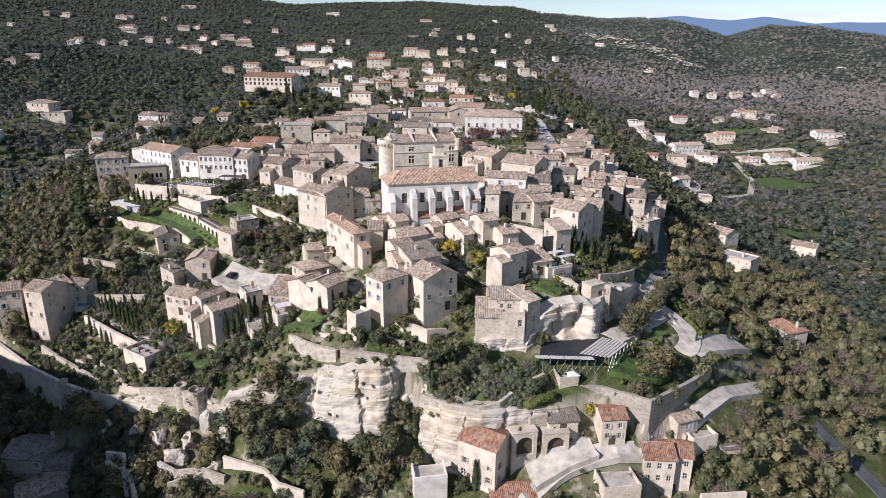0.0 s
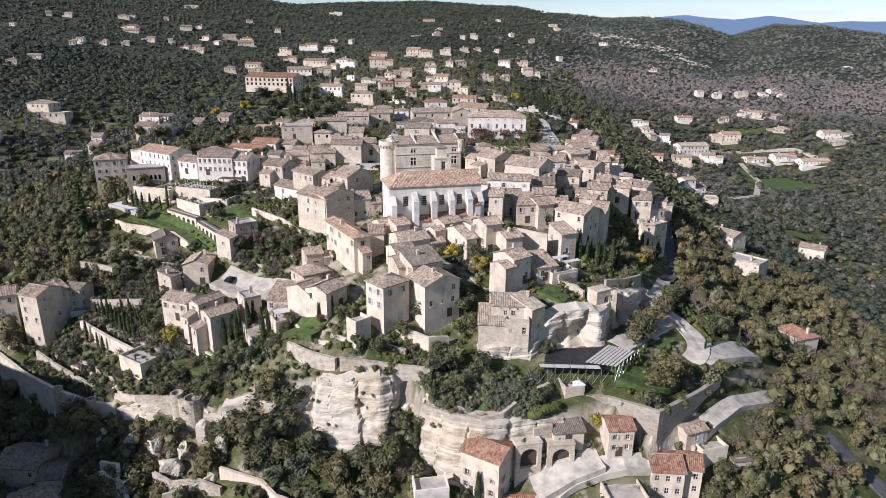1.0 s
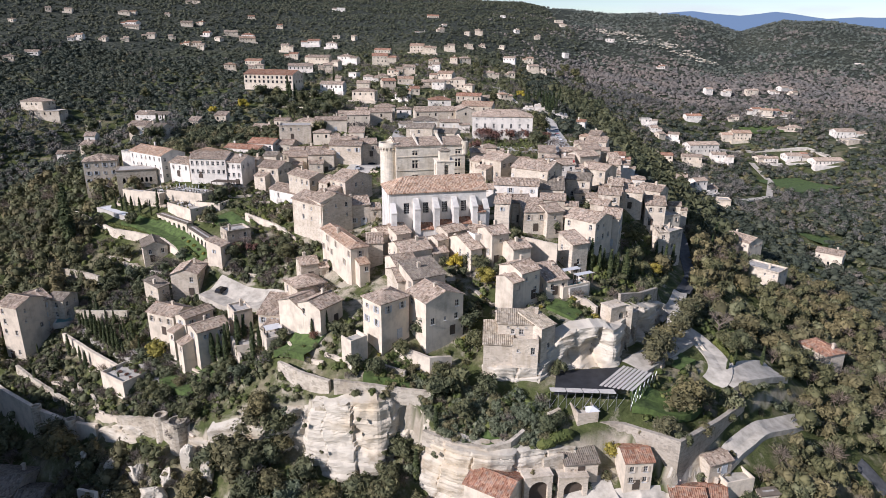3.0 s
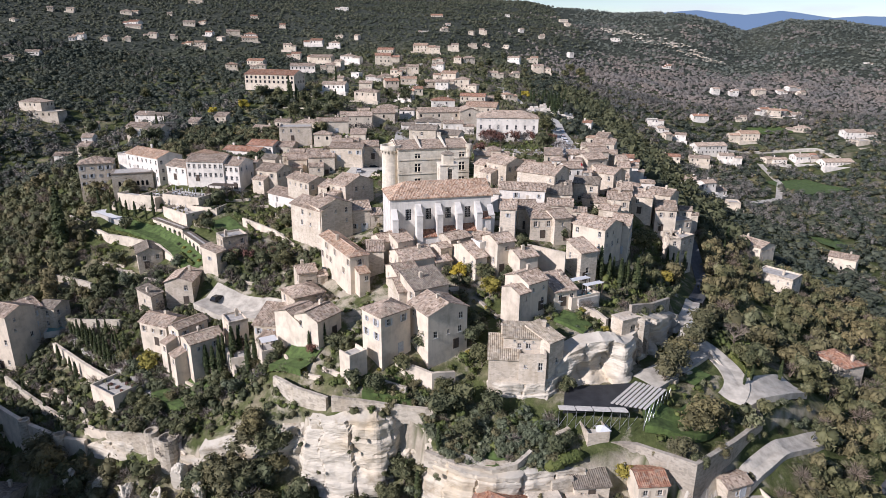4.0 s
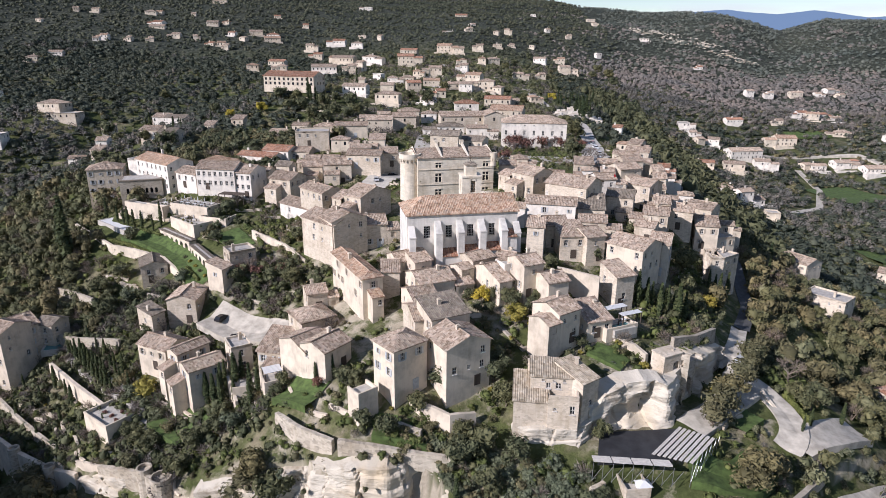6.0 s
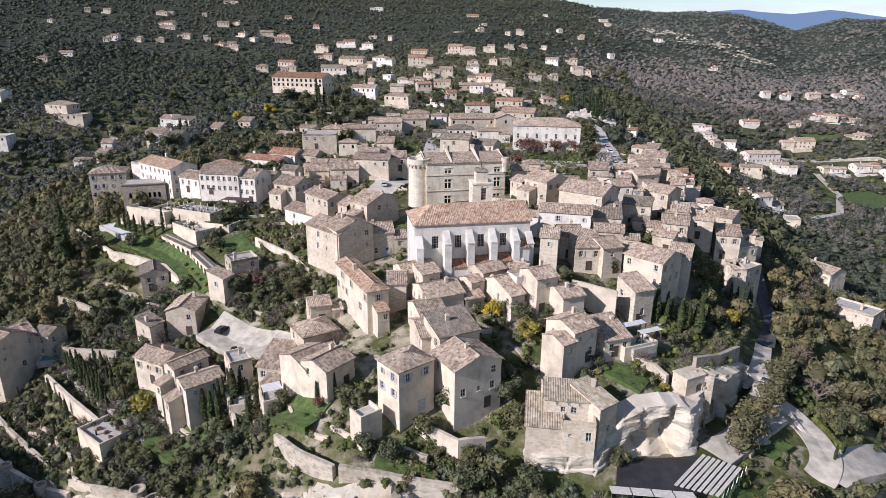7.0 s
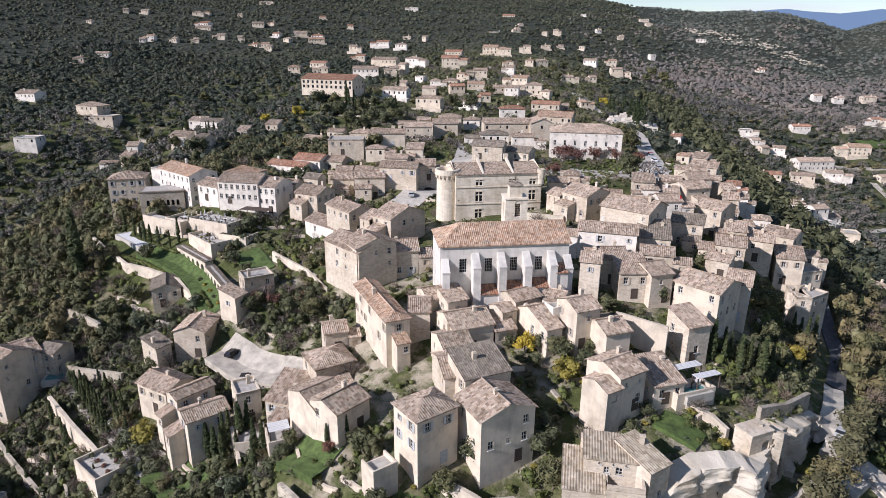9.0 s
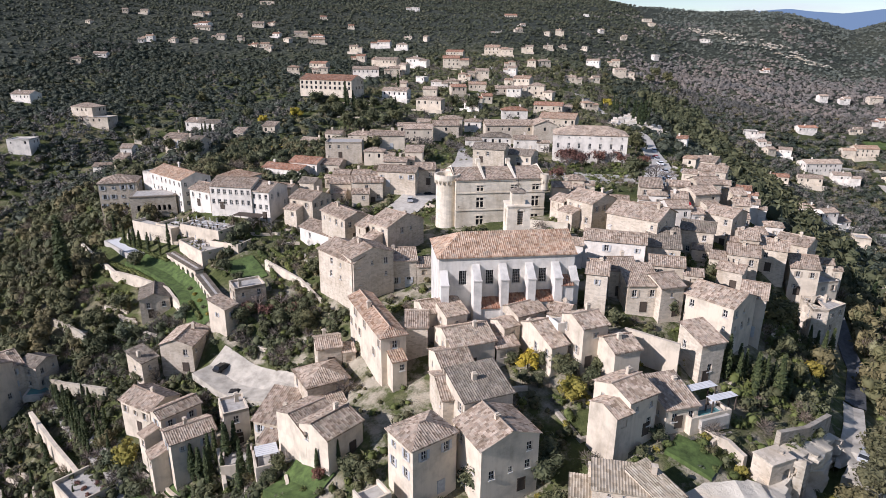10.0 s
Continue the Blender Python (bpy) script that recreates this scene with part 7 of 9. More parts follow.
tree("cypress", 102.5, 373.5, 9.0)
tree("cypress", 103.6, 356.7, 9.0)
tree("cypress", 73.6, 330.1, 9.0)
tree("cypress", 97.4, 378.8, 9.0)
tree("cypress", 93.8, 338.2, 9.0)
tree("cypress", -91.3, 213.2, 12.0)
tree("cypress", -87.2, 212.3, 8.0)
tree("cypress", -77.0, 280.1, 12.0)
tree("cypress", -194.3, 220.3, 9.0)
tree("cypress", -153.6, 171.3, 8.0)
tree("cypress", -145.9, 164.1, 8.0)
tree("cypress", -72.2, 379.0, 7.0)
tree("cypress", -62.9, 376.3, 6.0)
tree("cypress", -48.6, 365.9, 6.0)
tree("cypress", -80.2, 373.6, 7.0)
tree("cypress", 51.2, 292.8, 8.0)
tree("cypress", 135.5, 461.3, 8.0)
tree("cypress", -120.2, 48.9, 8.0)
tree("cypress", -112.4, 42.0, 6.0)
tree("cypress", -108.9, 39.4, 6.0)
tree("cypress", -106.8, 38.3, 6.0)
tree("cypress", -103.9, 36.4, 6.0)
tree("cypress", -100.4, 34.9, 6.0)
tree("cypress", -96.3, 33.8, 6.0)
tree("cypress", -94.3, 35.4, 7.0)
tree("cypress", -196.3, 228.7, 10.0)
tree("cypress", -171.4, 208.2, 7.0)
tree("cypress", -163.5, 198.9, 7.0)
tree("cypress", -64.4, 4.1, 5.0)
tree("cypress", -49.0, -31.3, 8.0)
tree("cypress", -46.4, -32.1, 9.0)
tree("cypress", -52.4, -33.7, 8.0)
tree("cypress", -50.2, -35.1, 8.0)
tree("cypress", -45.3, -30.8, 9.0)
tree("cypress", -49.1, -33.4, 8.0)
tree("cypress", -41.0, -37.6, 8.0)
tree("cypress", -25.3, -43.4, 5.0)
tree("cypress", -22.0, -42.9, 5.0)
tree("cypress", 42.2, -16.5, 9.0)
tree("cypress", 44.5, -16.4, 6.0)
tree("cypress", 45.7, -15.5, 7.0)
tree("cypress", 47.4, -16.5, 7.0)
tree("cypress", 48.5, -16.0, 7.0)
tree("cypress", 51.1, -14.8, 6.0)
tree("cypress", 52.0, -16.4, 6.0)
tree("cypress", 53.6, -16.0, 5.0)
tree("cypress", 75.3, 15.8, 8.0)
tree("cypress", 107.1, 63.6, 7.0)
tree("cypress", 104.5, 65.6, 6.0)
tree("cypress", 98.3, 42.1, 7.0)
tree("cypress", 70.8, 13.2, 6.0)
tree("cypress", 69.6, 281.6, 14.0)
tree("cypress", 68.2, 255.3, 15.0)
tree("cypress", 68.4, 243.0, 16.0)
tree("cypress", 77.1, 284.1, 15.0)
tree("cypress", 60.0, 303.8, 10.0)
tree("cypress", 92.0, 351.0, 10.0)
tree("cypress", 61.3, 299.5, 9.0)
tree("cypress", 67.5, 318.9, 8.0)
tree("cypress", -93.8, 217.9, 12.0)
tree("cypress", -90.2, 220.0, 9.0)
tree("cypress", 51.6, 353.7, 8.0)
tree("cypress", -138.8, 184.7, 7.0)
tree("cypress", -65.6, 215.3, 9.0)
tree("cypress", -97.8, -19.0, 7.0)
tree("cypress", -93.2, -21.9, 6.0)
tree("cypress", -90.4, -24.3, 6.0)
tree("cypress", -94.3, -12.5, 6.0)
tree("cypress", -92.4, -14.0, 6.0)
tree("cypress", -90.5, -15.5, 6.0)
tree("cypress", -89.1, -16.1, 6.0)
tree("cypress", -87.2, -17.6, 6.0)
tree("cypress", -85.2, -19.0, 6.0)
tree("cypress", -83.0, -21.3, 6.0)
tree("cypress", -83.0, -18.6, 5.0)
tree("cypress", -80.6, -20.9, 5.0)
tree("cypress", -78.2, -23.2, 5.0)
tree("cypress", -76.3, -24.7, 5.0)
tree("cypress", -74.4, -26.2, 5.0)
tree("cypress", -0.8, -64.7, 7.0)
tree("cypress", 1.1, -63.1, 7.0)
tree("cypress", 3.1, -63.5, 6.0)
tree("cypress", -3.1, -62.0, 6.0)
tree("cypress", 12.3, -75.2, 8.0)
tree("cypress", 71.3, -41.1, 4.0)
tree("cypress", 68.7, -43.5, 4.0)
tree("cypress", 80.1, -36.5, 5.0)
tree("cypress", -75.5, -35.8, 4.0)
tree("cypress", -40.2, -40.2, 7.0)
tree("cypress", -39.5, -37.2, 7.0)
tree("cypress", -52.5, -31.4, 8.0)
tree("cypress", -48.5, -35.6, 8.0)
tree("cypress", -55.4, -28.8, 7.0)
tree("cypress", -45.3, -35.9, 6.0)
tree("cypress", -28.5, -65.8, 5.0)
tree("cypress", -26.6, -65.4, 6.0)
tree("cypress", -16.7, -67.2, 6.0)
tree("yellow", 6.8, -22.6, 2.3)
tree("yellow", 56.8, 308.4, 4.0)
tree("yellow", -116.1, 201.5, 3.5)
tree("yellow", -132.6, 195.6, 3.0)
tree("golden", 14.1, -30.1, 2.8)
tree("golden", 64.6, -1.6, 2.4)
tree("golden", -6.7, -43.6, 2.4)
tree("golden", -58.3, -28.4, 3.4)
tree("golden", 35.9, -16.4, 1.6)
tree("golden", 21.7, -36.2, 1.5)
tree("golden", -68.3, -29.2, 3.0)
tree("golden", 38.3, -64.3, 2.0)
tree("golden", -115.3, -6.7, 2.6)
tree("golden", 14.3, -27.5, 2.0)
tree("brown", 50.4, -46.4, 3.6)
tree("brown", 53.6, -42.6, 3.8)
tree("brown", 57.1, -37.8, 3.8)
tree("brown", 61.0, -32.2, 3.8)
tree("brown", 65.4, -25.7, 3.6)
tree("brown", 70.5, -17.8, 3.4)
tree("brown", 55.6, -56.4, 4.6)
tree("brown", 52.8, -59.0, 3.6)
tree("brown", 59.6, -54.2, 3.2)
tree("brown", -84.9, -46.8, 5.5)
tree("brown", -89.1, -42.5, 4.5)
tree("brown", -69.8, -63.8, 5.0)
tree("brown", -63.4, -64.1, 5.0)
tree("brown", -36.1, -56.9, 4.2)
tree("brown", -34.6, -56.4, 4.0)
tree("brown", -29.2, -59.0, 3.6)
tree("brown", -17.6, -69.6, 4.0)
tree("brown", -7.6, -68.7, 4.0)
tree("brown", 57.0, -62.5, 2.4)
tree("brown", 48.9, -64.1, 3.0)
tree("oak", -30.6, -57.4, 4.2)
tree("oak", -32.4, -57.7, 3.8)
tree("oak", -29.1, -57.3, 3.5)
tree("oak", -23.6, -63.9, 3.2)
tree("oak", -12.8, -67.6, 3.6)
tree("oak", -5.6, -61.0, 3.4)
tree("oak", -2.9, -61.3, 3.0)
tree("oak", -0.9, -62.2, 2.8)
tree("oak", -33.5, -66.7, 3.5)
tree("oak", -0.2, -45.4, 3.2)
tree("oak", -4.0, -50.9, 2.6)
tree("oak", -9.6, -55.2, 2.6)
tree("oak", -13.7, -54.2, 2.4)
tree("oak", 4.6, -42.9, 3.0)
tree("oak", 9.6, -42.9, 3.2)
tree("oak", 11.6, -47.5, 3.0)
tree("oak", 7.4, -55.7, 3.4)
tree("oak", 3.5, -57.8, 3.4)
tree("oak", 12.6, -57.1, 3.2)
tree("oak", 8.7, -61.4, 2.8)
tree("oak", 4.1, -54.2, 2.6)
tree("oak", 51.3, -66.0, 2.2)
tree("oak", 25.0, -64.1, 2.6)
tree("oak", 27.6, -62.6, 1.8)
tree("oak", -50.8, -45.3, 3.0)
tree("oak", -52.0, -50.5, 3.0)
tree("oak", -61.7, -42.1, 3.0)
tree("oak", -65.5, -40.3, 2.6)
tree("oak", 14.2, -49.1, 2.6)
tree("oak", 28.8, -51.9, 2.0)
tree("oak", 74.4, -34.8, 3.4)
tree("oak", -102.0, 10.7, 3.4)
tree("oak", -81.9, -5.7, 3.2)
tree("oak", -95.1, 1.5, 3.5)
tree("oak", -46.8, -43.7, 2.6)
tree("oak", -39.9, -30.1, 1.7)
tree("oak", -32.5, -40.2, 1.9)
tree("oak", -58.7, -24.8, 1.6)
tree("oak", -43.6, -25.3, 1.5)
tree("oak", -19.7, -44.5, 2.1)
tree("oak", -16.9, -45.1, 1.9)
tree("oak", -23.2, -38.6, 1.6)
tree("oak", -48.1, -24.3, 1.6)
tree("oak", 3.5, -21.3, 1.6)
tree("oak", 6.1, -25.5, 1.7)
tree("oak", 9.5, -21.6, 2.0)
tree("oak", 13.4, -24.4, 2.2)
tree("oak", 17.2, -25.2, 2.0)
tree("oak", 18.8, -22.6, 1.7)
tree("oak", 12.1, -19.3, 1.9)
tree("oak", 8.6, -25.8, 1.5)
tree("oak", 20.0, -35.5, 1.9)
tree("oak", 22.7, -34.5, 1.7)
tree("oak", 24.8, -32.1, 1.5)
tree("oak", 26.9, -35.9, 1.5)
tree("oak", 2.2, -16.1, 1.5)
tree("oak", 4.6, -18.6, 1.5)
tree("oak", 56.7, -8.9, 2.4)
tree("oak", 58.4, 0.7, 2.6)
tree("oak", 64.8, 4.7, 2.2)
tree("oak", 39.7, -15.4, 1.6)
tree("oak", -32.9, -1.1, 1.8)
tree("oak", -34.5, -4.5, 1.6)
tree("oak", -26.0, -13.0, 1.5)
tree("oak", -51.6, -0.3, 1.8)
tree("oak", -44.4, -2.0, 1.8)
tree("oak", -75.8, 9.0, 1.8)
tree("oak", -33.9, -41.7, 1.8)
tree("oak", -111.0, 219.8, 4.5)
tree("oak", -99.3, 213.0, 4.5)
tree("oak", -83.0, 210.2, 4.5)
tree("oak", -78.0, 217.8, 4.0)
tree("oak", -68.8, 215.7, 4.5)
tree("oak", -82.1, 183.7, 5.0)
tree("oak", -73.4, 174.5, 5.0)
tree("oak", -72.1, 192.8, 4.5)
tree("oak", -64.8, 186.1, 4.5)
tree("oak", -60.8, 194.3, 4.5)
tree("oak", -93.4, 202.9, 4.5)
tree("oak", -100.6, 201.7, 4.0)
tree("oak", 28.0, 440.4, 4.0)
tree("oak", 36.3, 464.1, 4.5)
tree("oak", 30.9, 395.9, 4.0)
tree("oak", 124.5, 517.5, 6.0)
tree("oak", 131.8, 499.5, 6.0)
tree("oak", 113.5, 482.7, 5.0)
tree("oak", 130.7, 466.7, 6.0)
tree("oak", 56.0, 535.1, 4.0)
tree("oak", -215.9, 292.6, 5.0)
tree("oak", -189.4, 296.7, 4.0)
tree("oak", -150.1, 217.4, 4.0)
tree("oak", 50.6, 164.5, 4.5)
tree("oak", 49.6, 176.0, 4.5)
tree("oak", -18.2, 287.5, 4.0)
tree("oak", -26.2, 236.3, 5.0)
tree("oak", -38.2, 242.2, 4.0)
tree("oak", 33.3, 259.4, 4.0)
tree("oak", -101.5, 29.2, 3.0)
tree("oak", -18.7, -20.2, 2.0)
tree("oak", -41.3, -1.3, 3.2)
tree("oak", -48.0, 0.7, 3.0)
tree("oak", -44.2, 1.7, 2.6)
tree("oak", 23.1, -9.3, 2.4)
tree("oak", 34.5, -2.6, 2.6)
tree("oak", 28.8, -15.1, 2.6)
tree("oak", 15.6, -19.6, 2.6)
tree("oak", 12.0, -23.0, 2.4)
tree("oak", 60.6, 11.1, 4.5)
tree("oak", 0.2, -18.7, 2.0)
tree("oak", 9.0, -17.6, 2.2)
tree("oak", 4.4, -40.8, 2.6)
tree("oak", 2.8, -42.7, 2.6)
tree("oak", 10.4, -40.1, 2.6)
tree("oak", -58.0, 2.2, 2.6)
tree("oak", -44.9, 16.5, 2.4)
tree("oak", -77.3, -11.1, 2.6)
tree("oak", -34.4, 117.2, 3.0)
tree("oak", -14.3, 114.6, 3.2)
tree("oak", -56.8, 126.4, 4.0)
tree("oak", 41.0, 85.6, 5.0)
tree("oak", 51.5, 154.0, 5.0)
tree("oak", -146.3, 130.2, 4.0)
tree("oak", -213.9, 212.3, 6.0)
tree("oak", -203.7, 206.5, 5.0)
tree("oak", -165.5, 123.3, 4.0)
tree("oak", -136.6, 124.0, 4.0)
tree("oak", -132.7, 126.4, 4.0)
tree("bare", -73.1, -10.1, 3.0)
tree("bare", -55.2, 5.5, 3.4)
tree("bare", -49.7, 5.7, 3.0)
tree("bare", -26.5, -23.9, 3.0)
tree("bare", -65.7, 39.7, 3.6)
tree("bare", -57.0, 33.8, 3.2)
tree("bare", -71.7, 41.8, 3.2)
tree("bare", 55.1, 1.7, 3.0)
tree("bare", 0.8, -10.9, 2.2)
tree("bare", 31.0, 125.1, 4.0)
tree("bare", 24.5, 124.6, 4.0)
tree("bare", 36.6, 118.3, 4.0)
tree("bare", 18.8, 97.7, 4.0)
tree("bare", 41.9, 111.5, 4.0)
tree("bare", 12.7, 88.7, 4.0)
tree("bare", 61.1, 50.2, 3.0)
tree("bare", 45.9, 87.8, 4.0)
tree("bare", 50.1, 81.6, 4.0)
tree("bare", 49.2, 96.5, 4.0)
tree("bare", -73.4, 172.3, 3.0)
tree("bare", -96.9, 175.6, 4.0)
tree("bare", -84.4, -15.1, 2.4)
tree("bare", -91.0, -10.0, 2.4)
tree("bare", -85.2, -17.5, 2.2)
tree("bare", -104.4, -20.9, 2.4)
tree("bare", -100.4, -25.5, 2.4)
tree("bare", -95.8, -28.0, 2.4)
tree("bare", 73.2, -26.9, 4.5)
tree("bare", 105.0, -18.3, 4.5)
tree("bare", 109.3, -23.6, 4.5)
tree("bare", 116.0, -4.7, 4.0)
tree("bare", -52.9, -52.8, 4.0)
tree("bare", -54.5, -53.0, 4.0)
tree("russet", 18.9, 120.0, 3.4)
tree("russet", 22.7, 122.8, 3.4)
tree("russet", 26.2, 118.4, 3.2)
tree("russet", 32.8, 121.8, 3.2)
tree("russet", 38.5, 125.2, 3.4)
tree("russet", 40.4, 115.8, 3.0)
tree("russet", 48.0, 112.5, 3.0)
tree("russet", 20.5, 110.7, 3.0)
tree("russet", -53.1, 3.8, 2.2)
tree("russet", -45.2, 2.6, 2.4)
tree("russet", -5.5, -14.2, 1.6)
tree("russet", -24.7, -44.6, 1.4)
tree("russet", -57.5, 4.5, 2.0)
tree("russet", 15.2, 80.4, 3.0)

# trees on the near slopes
placed = []


def scatter(n, box, inside, kinds, sizes, gap=0.6, apart=3.0, make=tree):
    x0, x1, y0, y1 = box
    for k in range(n):
        x, y = tree_rnd.uniform(x0, x1), tree_rnd.uniform(y0, y1)
        s = tree_rnd.uniform(*sizes)
        if not inside(x, y) or not is_free(x, y, s * gap) or any(abs(x - a) < apart and abs(y - b) < apart for a, b in placed):
            continue
        placed.append((x, y))
        if make is tree:
            tree(tree_rnd.choice(kinds), x, y, s)
        else:
            bush(x, y, s, kinds)


def formal(x, y):
    """The clipped terrace garden on the western slope, kept free of big trees."""
    return -114 < x < -70 and y < -6 - (x + 104) * 0.86 and y > float(cliff_line(np.array(x)))


def below(x, y):
    return y < float(cliff_line(np.array(x))) - 2.5


scatter(60, (-115, -55, -6, 24), lambda x, y: not formal(x, y), ("oak", "olive", "bare", "oak"), (1.6, 2.8), 0.7, 3.6)
scatter(70, (-100, -36, -48, -8), lambda x, y: not below(x, y) and not formal(x, y), ("oak", "olive", "bare", "brown"), (1.2, 2.4), 0.6, 4.0)
scatter(40, (-60, 95, -88, -58), below, ("oak", "brown", "oak", "bare", "olive"), (1.6, 3.0), 0.6, 3.6)
scatter(70, (64, 90, -58, -40), lambda x, y: True, ("oak", "brown", "olive"), (1.2, 2.4), 0.5, 2.2, bush)
scatter(330, (-100, 70, -60, 30), lambda x, y: not below(x, y) and (not formal(x, y) or int(x) % 3 == 0), ("oak", "olive", "brown", "oak", "golden", "bare"), (0.7, 1.6), 0.5, 2.4, bush)


# low terrace walls that follow the slope
wall_rnd = random.Random(77)
made = 0
for k in range(1300):
    x, y = (wall_rnd.uniform(-125, 70), wall_rnd.uniform(-52, 130)) if k < 800 else (wall_rnd.uniform(-105, 75), wall_rnd.uniform(130, 420))
    if made >= (110 if k < 800 else 190) or below(x, y) or not is_free(x, y, 1.2, 4.0) or (x > -30 and wall_rnd.random() < 0.4):
        continue
    line = []
    for j in range(wall_rnd.randint(4, 9)):
        z = ground_z(x, y)
        if not is_free(x, y, 0.6, 3.4) or below(x, y - 2):
            break
        line.append((x, y, z + 0.75))
        gx_, gy_ = ground_z(x + 0.8, y) - ground_z(x - 0.8, y), ground_z(x, y + 0.8) - ground_z(x, y - 0.8)
        g = math.hypot(gx_, gy_)
        if g < 0.12:
            break
        x, y = x + 1.7 * gy_ / g, y - 1.7 * gx_ / g
    if len(line) > 3:
        made += 1
        stone_wall(line, 2.2, 0.5, wall_rnd.choice((WALLSTONE, CREAM, STONE)), "low dry-stone terrace wall in a garden")


# big trees before the rock, and plants that hang on it
for kind, x, y, r in (("brown", -35, -61.5, 3.6), ("oak", -31.5, -61.5, 3.2), ("brown", -39, -60.5, 3.4), ("oak", -3.5, -62, 2.6), ("olive", -1.5, -64, 2.2), ("oak", -6, -65, 2.8), ("brown", -38, -63, 4.6), ("brown", -41, -60.5, 5.0), ("bare", -34, -65, 4.2), ("brown", -30, -66, 3.8), ("oak", -45, -60, 4.0), ("olive", -26, -68, 3.4), ("brown", -47, -64, 4.2), ("brown", -12, -67, 3.4), ("oak", -7, -67.5, 3.8), ("brown", -18, -70, 3.6), ("oak", -21, -68, 3.0)):
    tree(kind, x, y, r)
for x, z, r in ((-38, -41, 2.2), (-36.5, -44, 2.4), (-39, -46, 2.4), (-34, -38, 1.6), (-32, -36, 1.4), (-41, -42, 2.0), (-8, -44, 1.4), (-7.5, -47, 1.7), (-7, -41, 1.1), (-6.5, -50, 1.8), (-20, -41, 0.7), (-14, -36, 0.7), (-24, -37, 0.9), (3, -38, 1.0), (14, -42, 0.8), (18, -45, 1.0), (22, -40, 1.2), (26, -43, 1.0), (-12, -33, 0.8), (-28, -34, 1.2)):
    bush(x, float(cliff_line(np.array(x))) - 2.0 - (-30 - z) * 0.1, r, ("oak", "oak", "olive", "brown"), z)
for x, y, r in ((34, -66.5, 1.4), (37, -67.5, 1.6), (43, -67.5, 1.3), (47, -68, 1.5), (52, -67.5, 1.4), (56, -66, 1.6), (33, -69, 1.2), (58, -69, 1.3), (49, -64.5, 1.1), (61, -65, 1.5), (44, -63.8, 1.2), (30, -74, 1.3), (35, -73, 1.4), (54, -63.5, 1.2), (64, -62, 1.6), (57, -73, 1.4), (60, -76, 1.6), (36, -78, 1.6)):
    bush(x, y, r, ("oak", "olive", "brown", "golden"))


# rows of cypresses along the terraced garden steps
for k in range(11):
    tree("cypress", -100 + k * 2.1, -9 - k * 1.7, 4.2 + (k * 7 % 5) * 0.5)
    if k % 2:
        tree("cypress", -97.5 + k * 2.1, -5.5 - k * 1.7, 4.0 + (k * 3 % 4) * 0.5)
scatter(70, (-110, -40, -46, 20), lambda x, y: not below(x, y) and not formal(x, y), ("oak", "olive", "bare", "brown", "golden"), (1.6, 2.8), 0.6, 4.2)


# clipped trees in rows on the formal terraces
for row, (x0, y0) in enumerate(((-109, -15.5), (-110, -21.5), (-108, -27))):
    for k in range(10 - row):
        x, y = x0 + k * 3.0, y0 - k * (2.15 - 0.15 * row)
        if not below(x, y - 1.5):
            if (k + row) % 3 == 0:
                tree("cypress", x, y, 3.6 + (k * 5 % 4) * 0.5)
            else:
                tree("bare", x, y, 1.3)
            bush(x + 1.4, y - 0.6, 0.55, ("oak", "olive", "golden"))


# ---- woods: too many to count ----
# the cemetery stays open
RECTS.append((71, 262, 13, 36, -0.26))
RECTS.append((260, 285, 26, 15, 0.6))
# villas keep an open garden on the valley side
RECTS += [(p["x"] - 0.03 * p["x"], p["y"] - p["d"] / 2 - 6, p["w"] / 2, 4.5, 0.0) for p in PLOTS if p.get("name") == "villa"]


def woods(name, label, mat, arche, spots, sizes, flat=0.8, lift=0.45):
    """One object of many crowns: copies of a few small shapes, turned and sized at random."""
    rng = np.random.default_rng(len(spots) + 7)
    vs, fs, base = [], [], 0
    turn = rng.uniform(0, 6.283, len(spots))
    pick = rng.integers(0, len(arche), len(spots))
    size = rng.uniform(sizes[0], sizes[1], len(spots)) * spots[:, 3]
    for k, (av, af) in enumerate(arche):
        sel = np.where(pick == k)[0]
        if not len(sel):
            continue
        c, s = np.cos(turn[sel])[:, None], np.sin(turn[sel])[:, None]
        sz = size[sel][:, None]
        x = (av[None, :, 0] * c - av[None, :, 1] * s) * sz + spots[sel, 0:1]
        y = (av[None, :, 0] * s + av[None, :, 1] * c) * sz + spots[sel, 1:2]
        z = av[None, :, 2] * sz * flat + spots[sel, 2:3] + sz * lift
        vs.append(np.stack([x, y, z], 2).reshape(-1, 3))
        fs.append((af[None] + (np.arange(len(sel)) * len(av))[:, None, None] + base).reshape(-1, af.shape[1]))
        base += len(sel) * len(av)
    v, f = np.concatenate(vs), np.concatenate(fs)
    me = bpy.data.meshes.new(name)
    me.vertices.add(len(v))
    me.vertices.foreach_set("co", v.astype(np.float32).ravel())
    me.loops.add(f.size)
    me.loops.foreach_set("vertex_index", f.astype(np.int32).ravel())
    me.polygons.add(len(f))
    me.polygons.foreach_set("loop_start", np.arange(0, f.size, f.shape[1], dtype=np.int32))
    me.update(calc_edges=True)
    me.materials.append(mat)
    tagged(new(name, me), label, "woods", kind="stuff")


